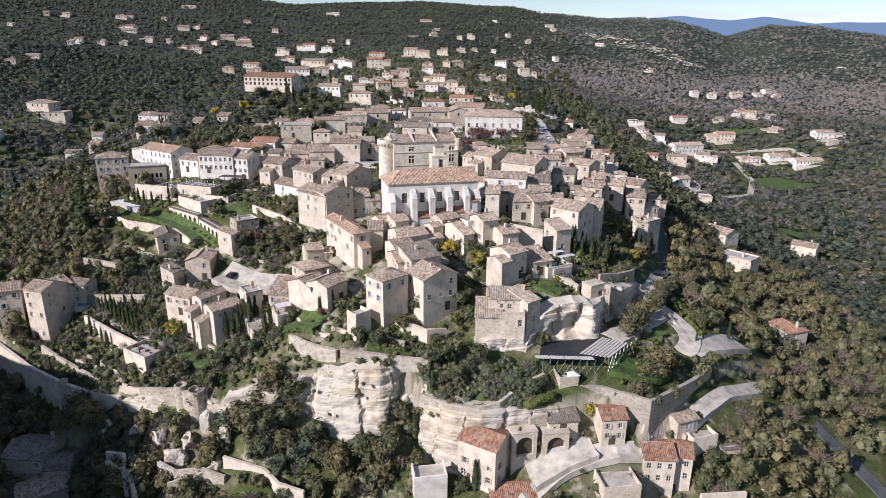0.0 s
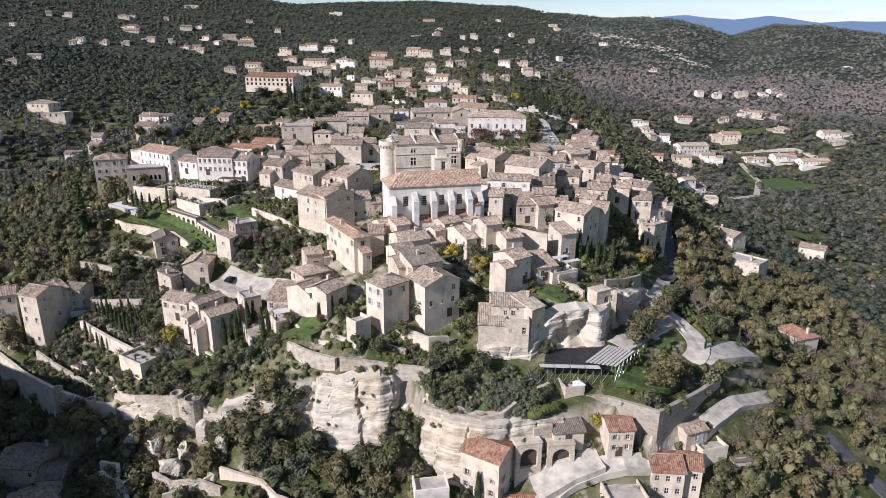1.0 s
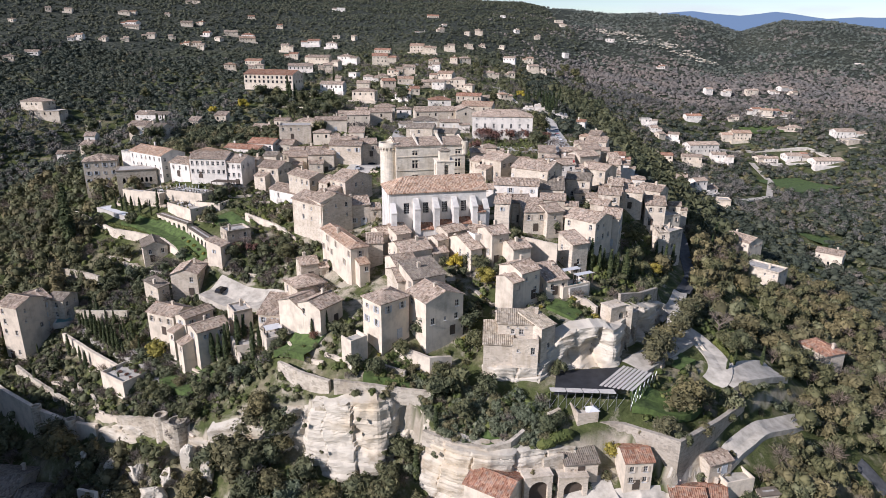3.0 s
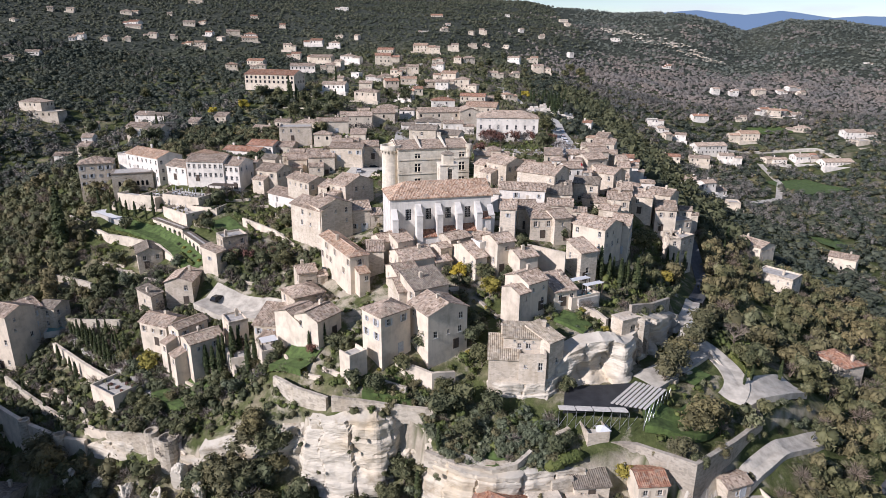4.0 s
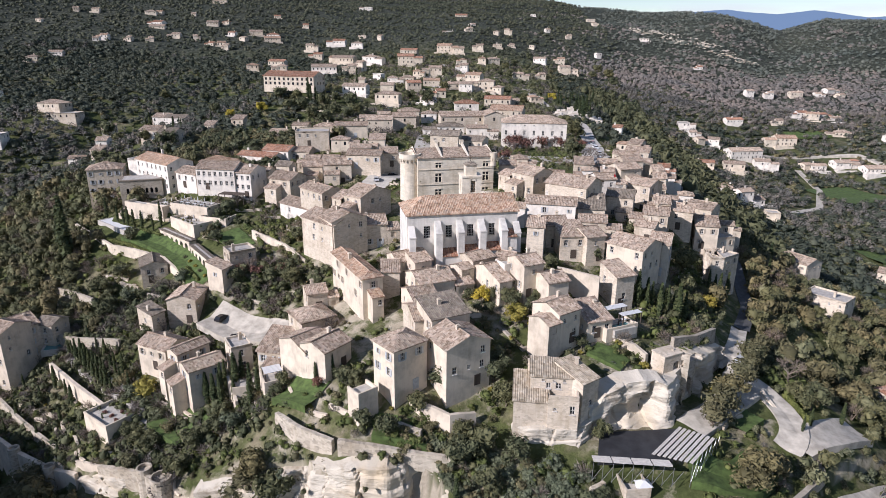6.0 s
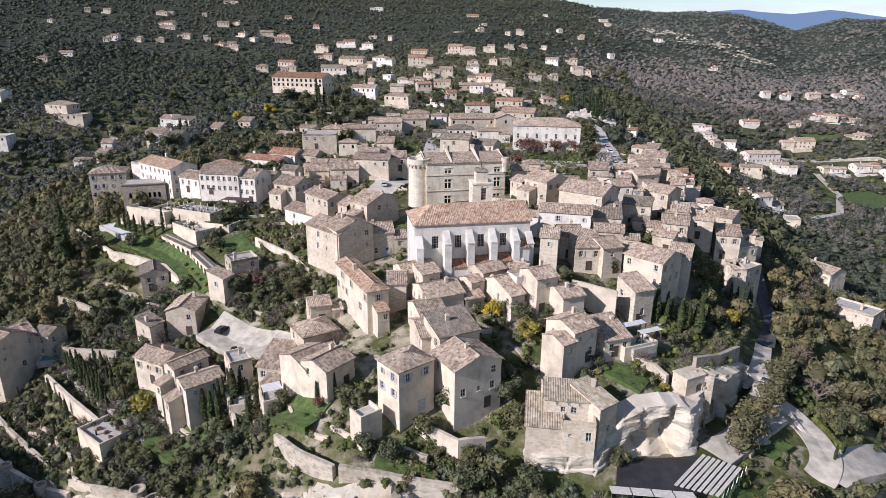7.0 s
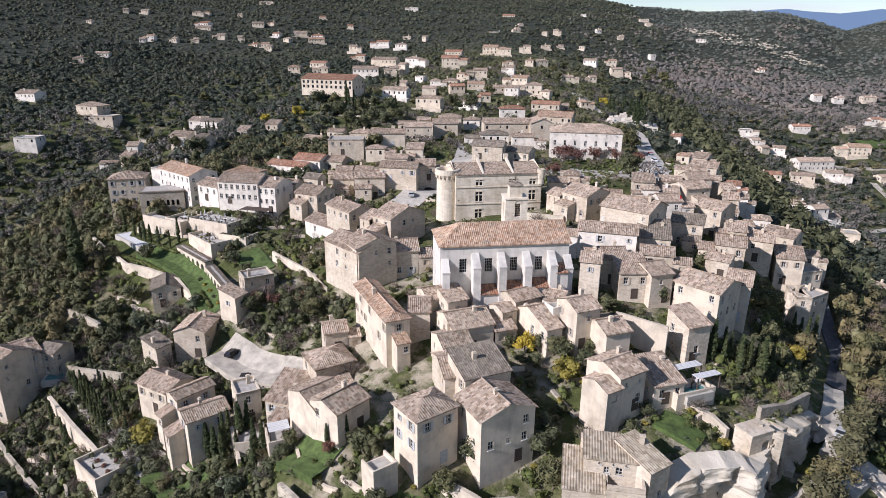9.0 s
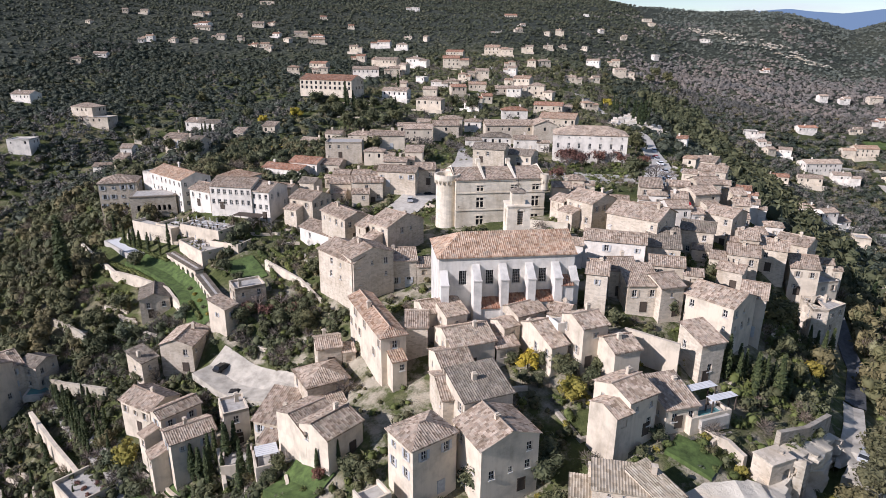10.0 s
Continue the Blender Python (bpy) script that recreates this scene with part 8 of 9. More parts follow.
def arche_leafy(seed, lumps, leaves, size, spread=1.0, fat=1.0, core=0.62):
    me = crown_mesh("shape", OAK, seed, lumps=lumps, leaves=leaves, size=size * 1.25, spread=spread, fat=fat, corners=3, core=core)
    v = np.array([p.co[:] for p in me.vertices])
    f = []
    for p in me.polygons:
        q = list(p.vertices)
        if p.index < lumps * 20 and p.normal.z < -0.3:
            continue
        if len(q) == 4:
            f += [[q[0], q[1], q[2]], [q[0], q[2], q[3]]]
        else:
            f.append(q)
    bpy.data.meshes.remove(me)
    return v, np.array(f)


def arche_twigs(seed, n, wide):
    """Bare crown: many thin slivers through the whole crown, all pointing up and out."""
    rnd = random.Random(seed)
    v, f = [], []
    for k in range(n):
        d = Vector((rnd.gauss(0, 1), rnd.gauss(0, 1), rnd.gauss(0.35, 0.8))).normalized()
        p = Vector((d.x * 0.85, d.y * 0.85, d.z * 0.75)) * rnd.uniform(0.15, 0.8) + Vector((0, 0, -0.1))
        q = p + (d + Vector((rnd.gauss(0, 0.5), rnd.gauss(0, 0.5), 0.45))) * rnd.uniform(0.18, 0.36)
        o = d.cross(Vector((rnd.gauss(0, 1), rnd.gauss(0, 1), 0.3))).normalized() * wide
        i = len(v)
        v += [tuple(p - o), tuple(p + o), tuple(q)]
        f.append([i, i + 1, i + 2])
    for k in range(5):
        a = k * 1.26 + rnd.uniform(-0.3, 0.3)
        i = len(v)
        v += [(-0.05, 0, -1.0), (0.05, 0.03, -1.0), (0.55 * math.cos(a), 0.55 * math.sin(a), 0.3)]
        f.append([i, i + 1, i + 2])
    return np.array(v), np.array(f)


def sown(n, box, chance, seed, near=0.0):
    rng = np.random.default_rng(seed)
    x, y = rng.uniform(box[0], box[1], n), rng.uniform(box[2], box[3], n)
    az = np.degrees(np.arctan2(x - 5, np.maximum(y + 186, 1)))
    ok = (az > -46) & (az < 42) & (rng.uniform(0, 1, n) < chance(x, y))
    for cx, cy, a, b, r in RECTS:
        dx, dy = x - cx, y - cy
        ok &= ~((np.abs(dx * math.cos(r) + dy * math.sin(r)) < a + 1.6) & (np.abs(-dx * math.sin(r) + dy * math.cos(r)) < b + 1.6))
    for (ax, ay), (bx, by) in LANES:
        ux, uy = bx - ax, by - ay
        t = np.clip(((x - ax) * ux + (y - ay) * uy) / (ux * ux + uy * uy), 0, 1)
        ok &= np.hypot(x - ax - ux * t, y - ay - uy * t) > 4.5
    x, y = x[ok], y[ok]
    dist = np.hypot(x - 5, y + 186)
    return np.stack([x, y, height(x, y), 1 + 0.35 * step(dist, 500, 1300)], 1)


def town(x, y):
    """1 inside the built-up spur, 0 outside."""
    return step(62 + 0.05 * np.clip(y, 0, 400) - np.abs(x + 22 - 0.02 * y), -16, 6) * step(520 - y, 0, 80)


def brown_zone(x, y):
    """Leafless woods: the eastern valley and the western ravine."""
    east = step(x, 90, 130) * step(680 - y, 0, 130) * (0.45 * step(y, 100, 200) + 0.75 * step(y, 400, 470))
    west = step(-x, 115, 150) * step(260 - y, 0, 60) * 0.55
    return np.clip(np.maximum(east * 0.9, west) + 0.35 * waves(x, y, 120, 2), 0, 1)


def shade_oaks(x, y):
    """Nothing but evergreen oaks beyond the western ravine; their dark tone stands for shade."""
    return step(-x, 110, 150) * step(y, 120, 180)


def clear(x, y):
    """Clearings, thinner towards the valley's villas."""
    return np.where(waves(x, y, 95, 6) > 0.42, 0.6, 1.0)


NEAR = [arche_leafy(180 + k, 6, 160, 0.155, 0.95, 1.12) for k in range(5)]
MID = [arche_leafy(200 + k, 2, 38, 0.27, 0.7, 1.55) for k in range(4)]
LOW = [arche_leafy(210 + k, 2, 36, 0.26, 0.8, 1.4) for k in range(3)]
FAR = [arche_leafy(220 + k, 1, 7, 0.4, 1, 1.9) for k in range(5)]
BARE = [arche_leafy(226 + k, 2, 46, 0.19, 0.8, 1.35, 0.36) for k in range(4)]
TW = [arche_twigs(240 + k, 75, 0.055) for k in range(3)]
TWNEAR = [arche_twigs(250 + k, 240, 0.022) for k in range(3)]


def slopes(x, y):
    """The near slopes on either side of the town and the foot of the cliff."""
    edge = cliff_line(x)
    east = (x > 66 + np.maximum(0, y) * 0.42) & (x < 160) & (y < 75)
    west = (x < -114 + 0.1 * y) & (x > -200) & (y < 115) & (y > -60)
    foot = (y < edge - 4.5) & (np.abs(x) < 110)
    return np.where(east | west | foot, 1.0, 0.0) * np.where((y < edge - 3) & (x < 62) & (x > 6), 0.5, 1.0) * np.where((y < edge - 4) & (x < 6), 0.55, 1.0)


def outside(x, y):
    return (1 - town(x, y)) * (1 - slopes(x, y)) * np.where((np.abs(x + 20) < 105) & (y < 160), 0, 1)


near_box, mid_box = (-200, 165, -100, 120), (-420, 460, -60, 470)


def ravine(x, y):
    """Dark evergreen gully along the town's eastern foot."""
    mid = np.interp(y, (-20, 60, 120, 200, 300, 420), (100, 108, 112, 118, 122, 112))
    return step(26 - np.abs(x - mid), 0, 12) * step(y, -10, 40) * step(440 - y, 0, 60)


def rampart(x, y):
    """Overgrown foot of the western terraces and the rock's flank."""
    edge = cliff_line(x)
    return np.where((y < edge - 5) & (y > edge - 20) & (x < -44) & (x > -150), 1.0, 0.0)


woods("woods", "dark evergreen oaks crowding the near slopes", OAK, NEAR, sown(6400, near_box, lambda x, y: slopes(x, y) * 0.36, 11), (1.6, 3.6), 1.15, 0.95)
woods("woods", "thin brownish winter trees on the near slopes", BROWNLEAF, NEAR, sown(6400, near_box, lambda x, y: slopes(x, y) * 0.2, 12), (1.7, 3.9), 1.15, 0.95)
woods("woods", "grey-green olives and pines on the near slopes", OLIVE, NEAR, sown(6400, near_box, lambda x, y: slopes(x, y) * 0.14, 13), (1.5, 3.4), 1.15, 0.95)
woods("woods", "leafless grey trees on the near slopes", TWIG, TWNEAR, sown(6400, near_box, lambda x, y: slopes(x, y) * 0.15, 14), (1.8, 3.4), 1.0, 1.0)
woods("woods", "brown-green trees against the western ramparts", BROWNLEAF, NEAR, sown(2600, (-150, -44, -75, -10), lambda x, y: rampart(x, y) * 0.26, 15), (1.4, 3.0), 0.95, 0.6)
woods("woods", "dark evergreen bushes against the western ramparts", OAK, NEAR, sown(2600, (-150, -44, -75, -10), lambda x, y: rampart(x, y) * 0.14, 16), (1.0, 2.6), 0.95, 0.5)
woods("woods", "grey creepers and bare bushes on the western rock", TWIG, TWNEAR, sown(2600, (-150, -44, -75, -10), lambda x, y: rampart(x, y) * 0.2, 17), (1.4, 2.8), 1.0, 0.6)
woods("woods", "dense evergreen oak woods on the slopes", DARKOAK, MID, sown(21000, mid_box, lambda x, y: outside(x, y) * (1 - 0.85 * brown_zone(x, y)) * clear(x, y), 1), (1.9, 3.9))
woods("woods", "tall dark evergreens in the gully", OAK, MID, sown(1500, (70, 160, -10, 440), lambda x, y: ravine(x, y) * outside(x, y), 18), (2.6, 5.0), 1.2, 0.8)
woods("woods", "grey-brown leafless winter woods in the valley", WINTER, BARE, sown(24000, mid_box, lambda x, y: outside(x, y) * brown_zone(x, y) * clear(x, y) * (1 - ravine(x, y)), 2), (1.7, 3.6), 1.0, 0.6)
woods("woods", "brown-green scrub oaks mixed through the woods", BROWNLEAF, MID, sown(6000, mid_box, lambda x, y: outside(x, y) * 0.45 * (1 - 0.8 * shade_oaks(x, y)), 19), (1.6, 3.4))
woods("woods", "olive groves and scrub between the villas", OLIVE, MID, sown(6000, mid_box, lambda x, y: outside(x, y) * np.where((x > 100) & (y > 100), 0.75, 0.36) * (1 - 0.8 * shade_oaks(x, y)), 3), (1.3, 2.6))
woods("woods", "garden trees among the upper villas", OAK, MID, sown(3400, (-120, 90, 150, 520), lambda x, y: town(x, y) * 0.42, 4), (1.3, 3.0), 0.95, 0.6)
woods("woods", "grey-green garden trees among the upper villas", OLIVE, MID, sown(3400, (-120, 90, 130, 520), lambda x, y: town(x, y) * 0.34, 8), (1.1, 2.4), 0.95, 0.6)
woods("woods", "leafless garden trees among the upper villas", TWIG, TW, sown(3400, (-120, 90, 120, 520), lambda x, y: town(x, y) * 0.25, 9), (1.8, 3.2), 1.0, 0.7)
woods("woods", "dark evergreen woods covering the far hills, shadow mixed into their tone", DARKOAK, FAR, sown(44000, (-1300, 180, 100, 1560), lambda x, y: step(100 - x + 0.12 * y, -60, 60) * step(np.hypot(x, y - 60), 380, 460) * (1 - 0.85 * brown_zone(x, y)) * np.where(waves(x, y, 210, 4) > 0.5, 0.6, 1) * np.where((x > 250) & (y > 700), 0.6, 1), 5), (1.5, 3.5), 0.8, 0.35)
woods("woods", "grey-green garrigue scrub on the far eastern hills, haze mixed into its colour", FARLEAF, FAR, sown(40000, (-100, 1300, 100, 1560), lambda x, y: step(x - 100 - 0.12 * y, -60, 60) * step(np.hypot(x, y - 60), 380, 460) * (1 - 0.85 * brown_zone(x, y)) * np.where(waves(x, y, 210, 4) > 0.5, 0.6, 1) * np.where((x > 250) & (y > 700), 0.6, 1), 5), (1.5, 3.5), 0.8, 0.35)
woods("woods", "bare brown woods on the far eastern slope", WINTER, FAR, sown(30000, (60, 1000, 420, 950), lambda x, y: step(np.hypot(x, y - 60), 380, 460) * brown_zone(x, y), 6), (1.8, 3.4), 0.9, 0.3)


def outcrop(x, y):
    """A belt of bare limestone across the far eastern hillside."""
    u, v = ((x - 292) + 0.75 * (y - 770)) / 45, (y - 770) / 75
    return np.where(u * u + v * v < 1, np.where(waves(x, y, 40, 12) > 0.05, 1.0, 0.1), 0.0)


woods("limestone_scree", "whitish limestone outcrops on the far hillside", ROCK, FAR, sown(2200, (200, 400, 690, 850), outcrop, 31), (1.2, 3.0), 0.45, 0.3)


def gardens(x, y):
    """The town's terraces and gardens, thinner on the crowded middle."""
    edge = cliff_line(x)
    return np.where((y > edge + 1) & (y < 150) & (np.abs(x + 10) < 115), 1.0, 0.0) * (1 - slopes(x, y)) * np.where(y > -50, 0.75, 1.0) * np.where(x < -35, 1.9, 1.0) * np.where((x > -114) & (x < -70) & (y < -6 - (x + 104) * 0.86), 0.7, 1.0)


def west_bank(x, y):
    """Loose trees between the hotel gardens and the western houses."""
    return np.where((x < -76) & (x > -126) & (y > -5) & (y < 160) & (y > 12 - 0.9 * (x + 110)), 0.0, np.where((x < -72) & (x > -126) & (y > -4) & (y < 150), 1.0, 0.0)) + np.where((x < -76) & (x > -126) & (y > 80) & (y < 160), 0.9, 0.0)


woods("woods", "evergreen oaks and olives below the hotel gardens", OAK, NEAR, sown(1500, (-126, -70, -6, 160), lambda x, y: west_bank(x, y) * 0.4, 51), (1.3, 2.8), 1.1, 0.8)
woods("woods", "brownish winter trees below the hotel gardens", BROWNLEAF, NEAR, sown(1500, (-126, -70, -6, 160), lambda x, y: west_bank(x, y) * 0.24, 52), (1.3, 2.8), 1.1, 0.8)
woods("woods", "grey-green olives below the hotel gardens", OLIVE, NEAR, sown(1500, (-126, -70, -6, 160), lambda x, y: west_bank(x, y) * 0.18, 53), (1.2, 2.4), 1.1, 0.8)
woods("undergrowth", "low evergreen shrubs filling gardens and terraces", HEDGE, LOW, sown(6400, (-125, 85, -70, 150), lambda x, y: gardens(x, y) * 0.58, 21), (0.6, 1.5), 0.8, 0.35)
woods("undergrowth", "dark shrubs and ivy on terraces and rock ledges", OAK, LOW, sown(6400, (-125, 85, -70, 150), lambda x, y: gardens(x, y) * 0.32, 22), (0.6, 1.7), 0.9, 0.35)
woods("undergrowth", "dry brown shrubs on the terraces", BROWNLEAF, LOW, sown(6400, (-125, 85, -70, 150), lambda x, y: gardens(x, y) * 0.24, 23), (0.5, 1.4), 0.9, 0.35)
woods("undergrowth", "leafless winter shrubs between the houses", TWIG, TWNEAR, sown(4200, (-125, 85, -70, 160), lambda x, y: gardens(x, y) * 0.11, 24), (1.0, 2.4), 1.0, 0.7)
woods("undergrowth", "dark evergreen bushes crowding the western garden terraces", OAK, LOW, sown(2400, (-118, -34, -48, 8), lambda x, y: gardens(x, y) * 0.42, 61), (0.8, 2.0), 0.95, 0.4)
woods("undergrowth", "leafless grey shrubs on the western garden terraces", TWIG, TWNEAR, sown(900, (-118, -34, -48, 8), lambda x, y: gardens(x, y) * 0.4, 62), (1.0, 2.2), 1.0, 0.6)
woods("undergrowth", "scrub at the foot of the cliff", BROWNLEAF, LOW, sown(3000, (-110, 95, -92, -35), lambda x, y: np.where(y < cliff_line(x) - 3, 0.4, 0.0), 25), (0.8, 2.0), 0.9, 0.35)


def east_bank(x, y):
    """The steep gardens below the eastern houses."""
    return np.where(y > cliff_line(x) + 1, 0.75, 0.0)


woods("undergrowth", "dense green shrubs on the eastern garden bank", HEDGE, LOW, sown(420, (40, 78, -36, 30), east_bank, 41), (0.7, 1.9), 0.95, 0.4)
woods("undergrowth", "dark evergreen bushes on the eastern garden bank", OAK, NEAR, sown(300, (44, 80, -36, 30), east_bank, 42), (1.0, 2.4), 0.95, 0.5)
woods("undergrowth", "shrubs and young oaks around the old arches", OAK, LOW, sown(420, (8, 66, -80, -60), lambda x, y: np.where(y < cliff_line(x) - 2.5, 0.6, 0.0), 43), (0.7, 1.7), 0.95, 0.4)
woods("undergrowth", "grey prickly pears and olives on the bank below the stone house", OLIVE, NEAR, sown(520, (-2, 26, -67, -54), lambda x, y: np.where((y > cliff_line(x) + 1.0) & (y < -54.5 - 0.02 * x), 0.55, 0.0), 45), (0.8, 1.7), 0.95, 0.5)
woods("undergrowth", "dry brown bushes on the bank below the stone house", BROWNLEAF, NEAR, sown(420, (-8, 28, -67, -52), lambda x, y: np.where(y > cliff_line(x) + 1.0, 0.3, 0.0), 46), (0.8, 1.7), 0.95, 0.5)
woods("undergrowth", "thick green shrubs below the tall cream houses", HEDGE, NEAR, sown(260, (-12, 30, -60, -44), lambda x, y: np.where(y > cliff_line(x) + 1.5, 0.35, 0.0), 44), (0.9, 2.0), 0.95, 0.4)


# ---- arcaded buildings, terraces and loose things ----
def arch_fill(s, m, x, z, w, y0=-0.02, y1=0.25, n=10):
    """Closes the upper corners of an opening w wide whose head is at z, leaving a round arch."""
    r = w / 2
    for side in (-1, 1):
        prev = None
        for k in range(n + 1):
            a = math.pi / 2 * k / n
            p = (x + side * r * math.cos(a), z - r + r * math.sin(a))
            if prev:
                q = [(prev[0], prev[1]), (p[0], p[1]), (p[0], z), (prev[0], z)]
                s.face([m @ Vector((a_, y0, b_)) for a_, b_ in q])
                s.face([m @ Vector((prev[0], y0, prev[1])), m @ Vector((p[0], y0, p[1])), m @ Vector((p[0], y1, p[1])), m @ Vector((prev[0], y1, prev[1]))])
            prev = p


def arcade(x, y, eave, w, d, h, rot, holes, wall, label, roof="flat", tiles=None, name="arcaded_house"):
    """A block whose front is opened by round arches: holes are (x, head, width, height)."""
    top = thing(name, pose(x, y, eave, 0, 0, rot), label, "building")
    s = Shape()
    f = pose(0, -d / 2, 0)
    pierced(s, w, -h - 3, 0, f, [(hx, hz - hh / 2, hw, hh) for hx, hz, hw, hh in holes], 0.9)
    for hx, hz, hw, hh in holes:
        arch_fill(s, f, hx, hz, hw, 0.0, 0.9)
    for m, width in ((pose(w / 2, 0, 0, 0, 0, 90), d), (pose(0, d / 2, 0, 0, 0, 180), w), (pose(-w / 2, 0, 0, 0, 0, -90), d)):
        pierced(s, width, -h - 3, 0, m, [])
    part("wall", s, wall, top)
    # dark sheets close the openings; in open arches they stand in for shade
    for hx, hz, hw, hh in holes:
        p = Shape()
        p.box(-hw / 2, hw / 2, 0.82, 0.9, -hh, 0)
        part("window" if hh < 3 else "doorway", p, GLASS if hh < 3 else DARKWOOD, top, m=f @ pose(hx, 0, hz))
    r = Shape()
    if roof == "plain":
        r.box(-w / 2 - 0.1, w / 2 + 0.1, -d / 2 - 0.1, d / 2 + 0.1, 0, 0.2)
        part("coping", r, wall, top)
    elif roof == "flat":
        r.box(-w / 2 - 0.2, w / 2 + 0.2, -d / 2 - 0.2, d / 2 + 0.2, 0, 0.28)
        part("roof_edge", r, GREYTILE, top)
        g = Shape()
        g.box(-w / 2 + 0.8, w / 2 - 0.8, -d / 2 + 0.8, d / 2 - 0.8, 0.281, 0.34)
        part("roof", g, GRAVEL, top)
    else:
        q, gables = roof_shape(roof, w, d, 0.33)
        part("roof", q, tiles or TAN, top)
        e = Shape()
        for gb in gables:
            e.face(gb)
        part("gable", e, wall, top)
    return top


arcade(-112.5, 60.5, -7.3, 13.5, 9.0, 10.5, 22, [(-3.9, -6.4, 2.3, 3.0), (-0.6, -6.4, 2.3, 3.0), (2.7, -6.4, 2.3, 3.0)] + [(-4.4 + k * 1.5, -2.6, 0.9, 1.9) for k in range(7)], STONE_GREY, "grey stone loggia building with round arches and arched windows")
arcade(-4.0, 163.0, 5.2, 20.0, 5.0, 8.4, 11, [(-7.5 + k * 3.0, -5.0, 1.9, 2.8) for k in range(6)] + [(-8.6 + k * 1.9, -1.2, 1.5, 1.7) for k in range(9)], CREAM, "cream arcaded school-like building with a covered gallery", "gx", TAN)
arcade(22.6, -70.4, -39.4, 5.6, 2.6, 7.6, 12, [(0.1, -1.1, 3.8, 4.6)], STONE, "rubble stone vault with one wide round arch", "plain")
arcade(29.6, -69.4, -40.2, 5.8, 2.4, 6.6, 6, [(0.1, -1.0, 3.8, 4.4)], STONE, "stone archway below the terraced gardens", "plain")
arcade(47.0, -36.6, -20.5, 5.2, 2.4, 8.0, 40, [(0.3, -3.2, 3.0, 4.4)], STONE_GREY, "ruined stone arch built against the rock", "plain")
arcade(43.0, -38.6, -17.8, 4.6, 3.4, 10.0, 30, [(1.0, -1.4, 1.5, 2.2)], STONE, "roofless ruined tower house with one dark opening", "plain")
arcade(69.5, -66.5, -46.0, 4.0, 2.0, 5.0, 10, [(0, -1.0, 2.4, 3.0)], CREAM, "small pale garden arch")


def box_terrace(x, y, top_z, w, d, deep, rot, wall, floor, label, rail=True):
    t = thing("terrace", pose(x, y, top_z, 0, 0, rot), label, "terrace")
    s, f = Shape(), Shape()
    s.box(-w / 2, w / 2, -d / 2, d / 2, -deep, -0.12)
    f.box(-w / 2 + 0.35, w / 2 - 0.35, -d / 2 + 0.35, d / 2 - 0.35, -0.12, -0.02)
    part("retaining_body", s, wall, t), part("paving", f, floor, t)
    if rail:
        for a in ((-w / 2, w / 2, -d / 2, -d / 2 + 0.3), (-w / 2, -w / 2 + 0.3, -d / 2 + 0.3, d / 2), (w / 2 - 0.3, w / 2, -d / 2 + 0.3, d / 2)):
            p = Shape()
            p.box(*a, -0.12, 0.75)
            part("parapet", p, wall, t)
    return t


box_terrace(-74.6, -34.6, -40.0, 9.5, 6.5, 9, -32, CREAM, PAVING, "square pale terrace with clipped box hedges")
for k in range(8):
    bush(-78 + (k % 4) * 2.0 + (k // 4) * 1.6, -32.6 - (k % 4) * 1.25 + (k // 4) * 2.0, 0.75, ("oak", "oak", "russet"), -40.0)
box_terrace(-84, 41, -11.2, 15, 9, 6, -20, CREAM, PAVING, "hotel dining terrace with a pale stone edge")
box_terrace(-96, 45, -12.5, 11, 8, 6, -20, CREAM, PAVING, "upper hotel terrace paved in pale stone")
box_terrace(-83, 32.6, -14.4, 14.5, 6.5, 5, -38, CREAM, PAVING, "pale hotel terrace above the arcaded wall")
box_terrace(-75.2, 34.5, -13.6, 9.5, 6, 5, -14, CREAM, PAVING, "planted terrace below the hotel")
box_terrace(-101.5, 42.6, -12.2, 17, 4.4, 6, -22, CREAM, PAVING, "tall terrace wall with a row of cypresses before it")
for k in range(9):
    bush(-79 + (k % 5) * 1.9, 33.6 - (k % 5) * 0.4 + (k // 5) * 2.0, 0.85, ("oak", "olive"), -13.6)
for k in range(7):
    bush(-90 + k * 2.1, 36.2 - k * 1.66, 0.6, ("olive", "golden", "oak"), -14.4)
for k in range(8):
    bush(-89.5 + k * 1.7, 40.6 - k * 0.62 - (k % 2) * 1.6, 0.55, ("oak", "olive"), -11.2)
for k in range(6):
    bush(-100 + k * 1.6, 45.6 - k * 0.6, 0.5, ("olive", "oak"), -12.5)
arcade(-85.6, 27.6, -17.4, 19, 2.2, 3.6, -38.7, [(-7.6 + k * 3.0, -0.9, 1.7, 2.3) for k in range(6)], CREAM, "long arcaded garden wall of pale stone")
arcade(-70.6, 12.6, -18.2, 21, 2.2, 4.2, -49.6, [(-8.6 + k * 3.4, -1.0, 1.9, 2.7) for k in range(6)], CREAM, "arcaded garden wall overgrown with yellow creeper")
for k in range(6):
    bush(-79 + k * 2.7, 18.2 - k * 3.1, 1.0, ("golden", "golden", "oak"))
box_terrace(-14.5, -51.5, -21.0, 4.2, 3.6, 7, 44, CREAM, PAVING, "small walled roof terrace beside the tall house")
box_terrace(33, -60.2, -32.0, 4.4, 4.4, 6, 12, STONE, PAVING, "square stone lookout below the stage")
box_terrace(34.5, -29.8, -16.4, 8, 5, 4, 28, CREAM, PAVING, "pool terrace with pale paving")
box_terrace(-44, -33, -31.5, 5, 6, 4, 20, CREAM, PAVING, "walled courtyard between houses")
box_terrace(-35, -38, -27.0, 6, 5, 4, 30, CREAM, PAVING, "roof terrace with garden furniture")
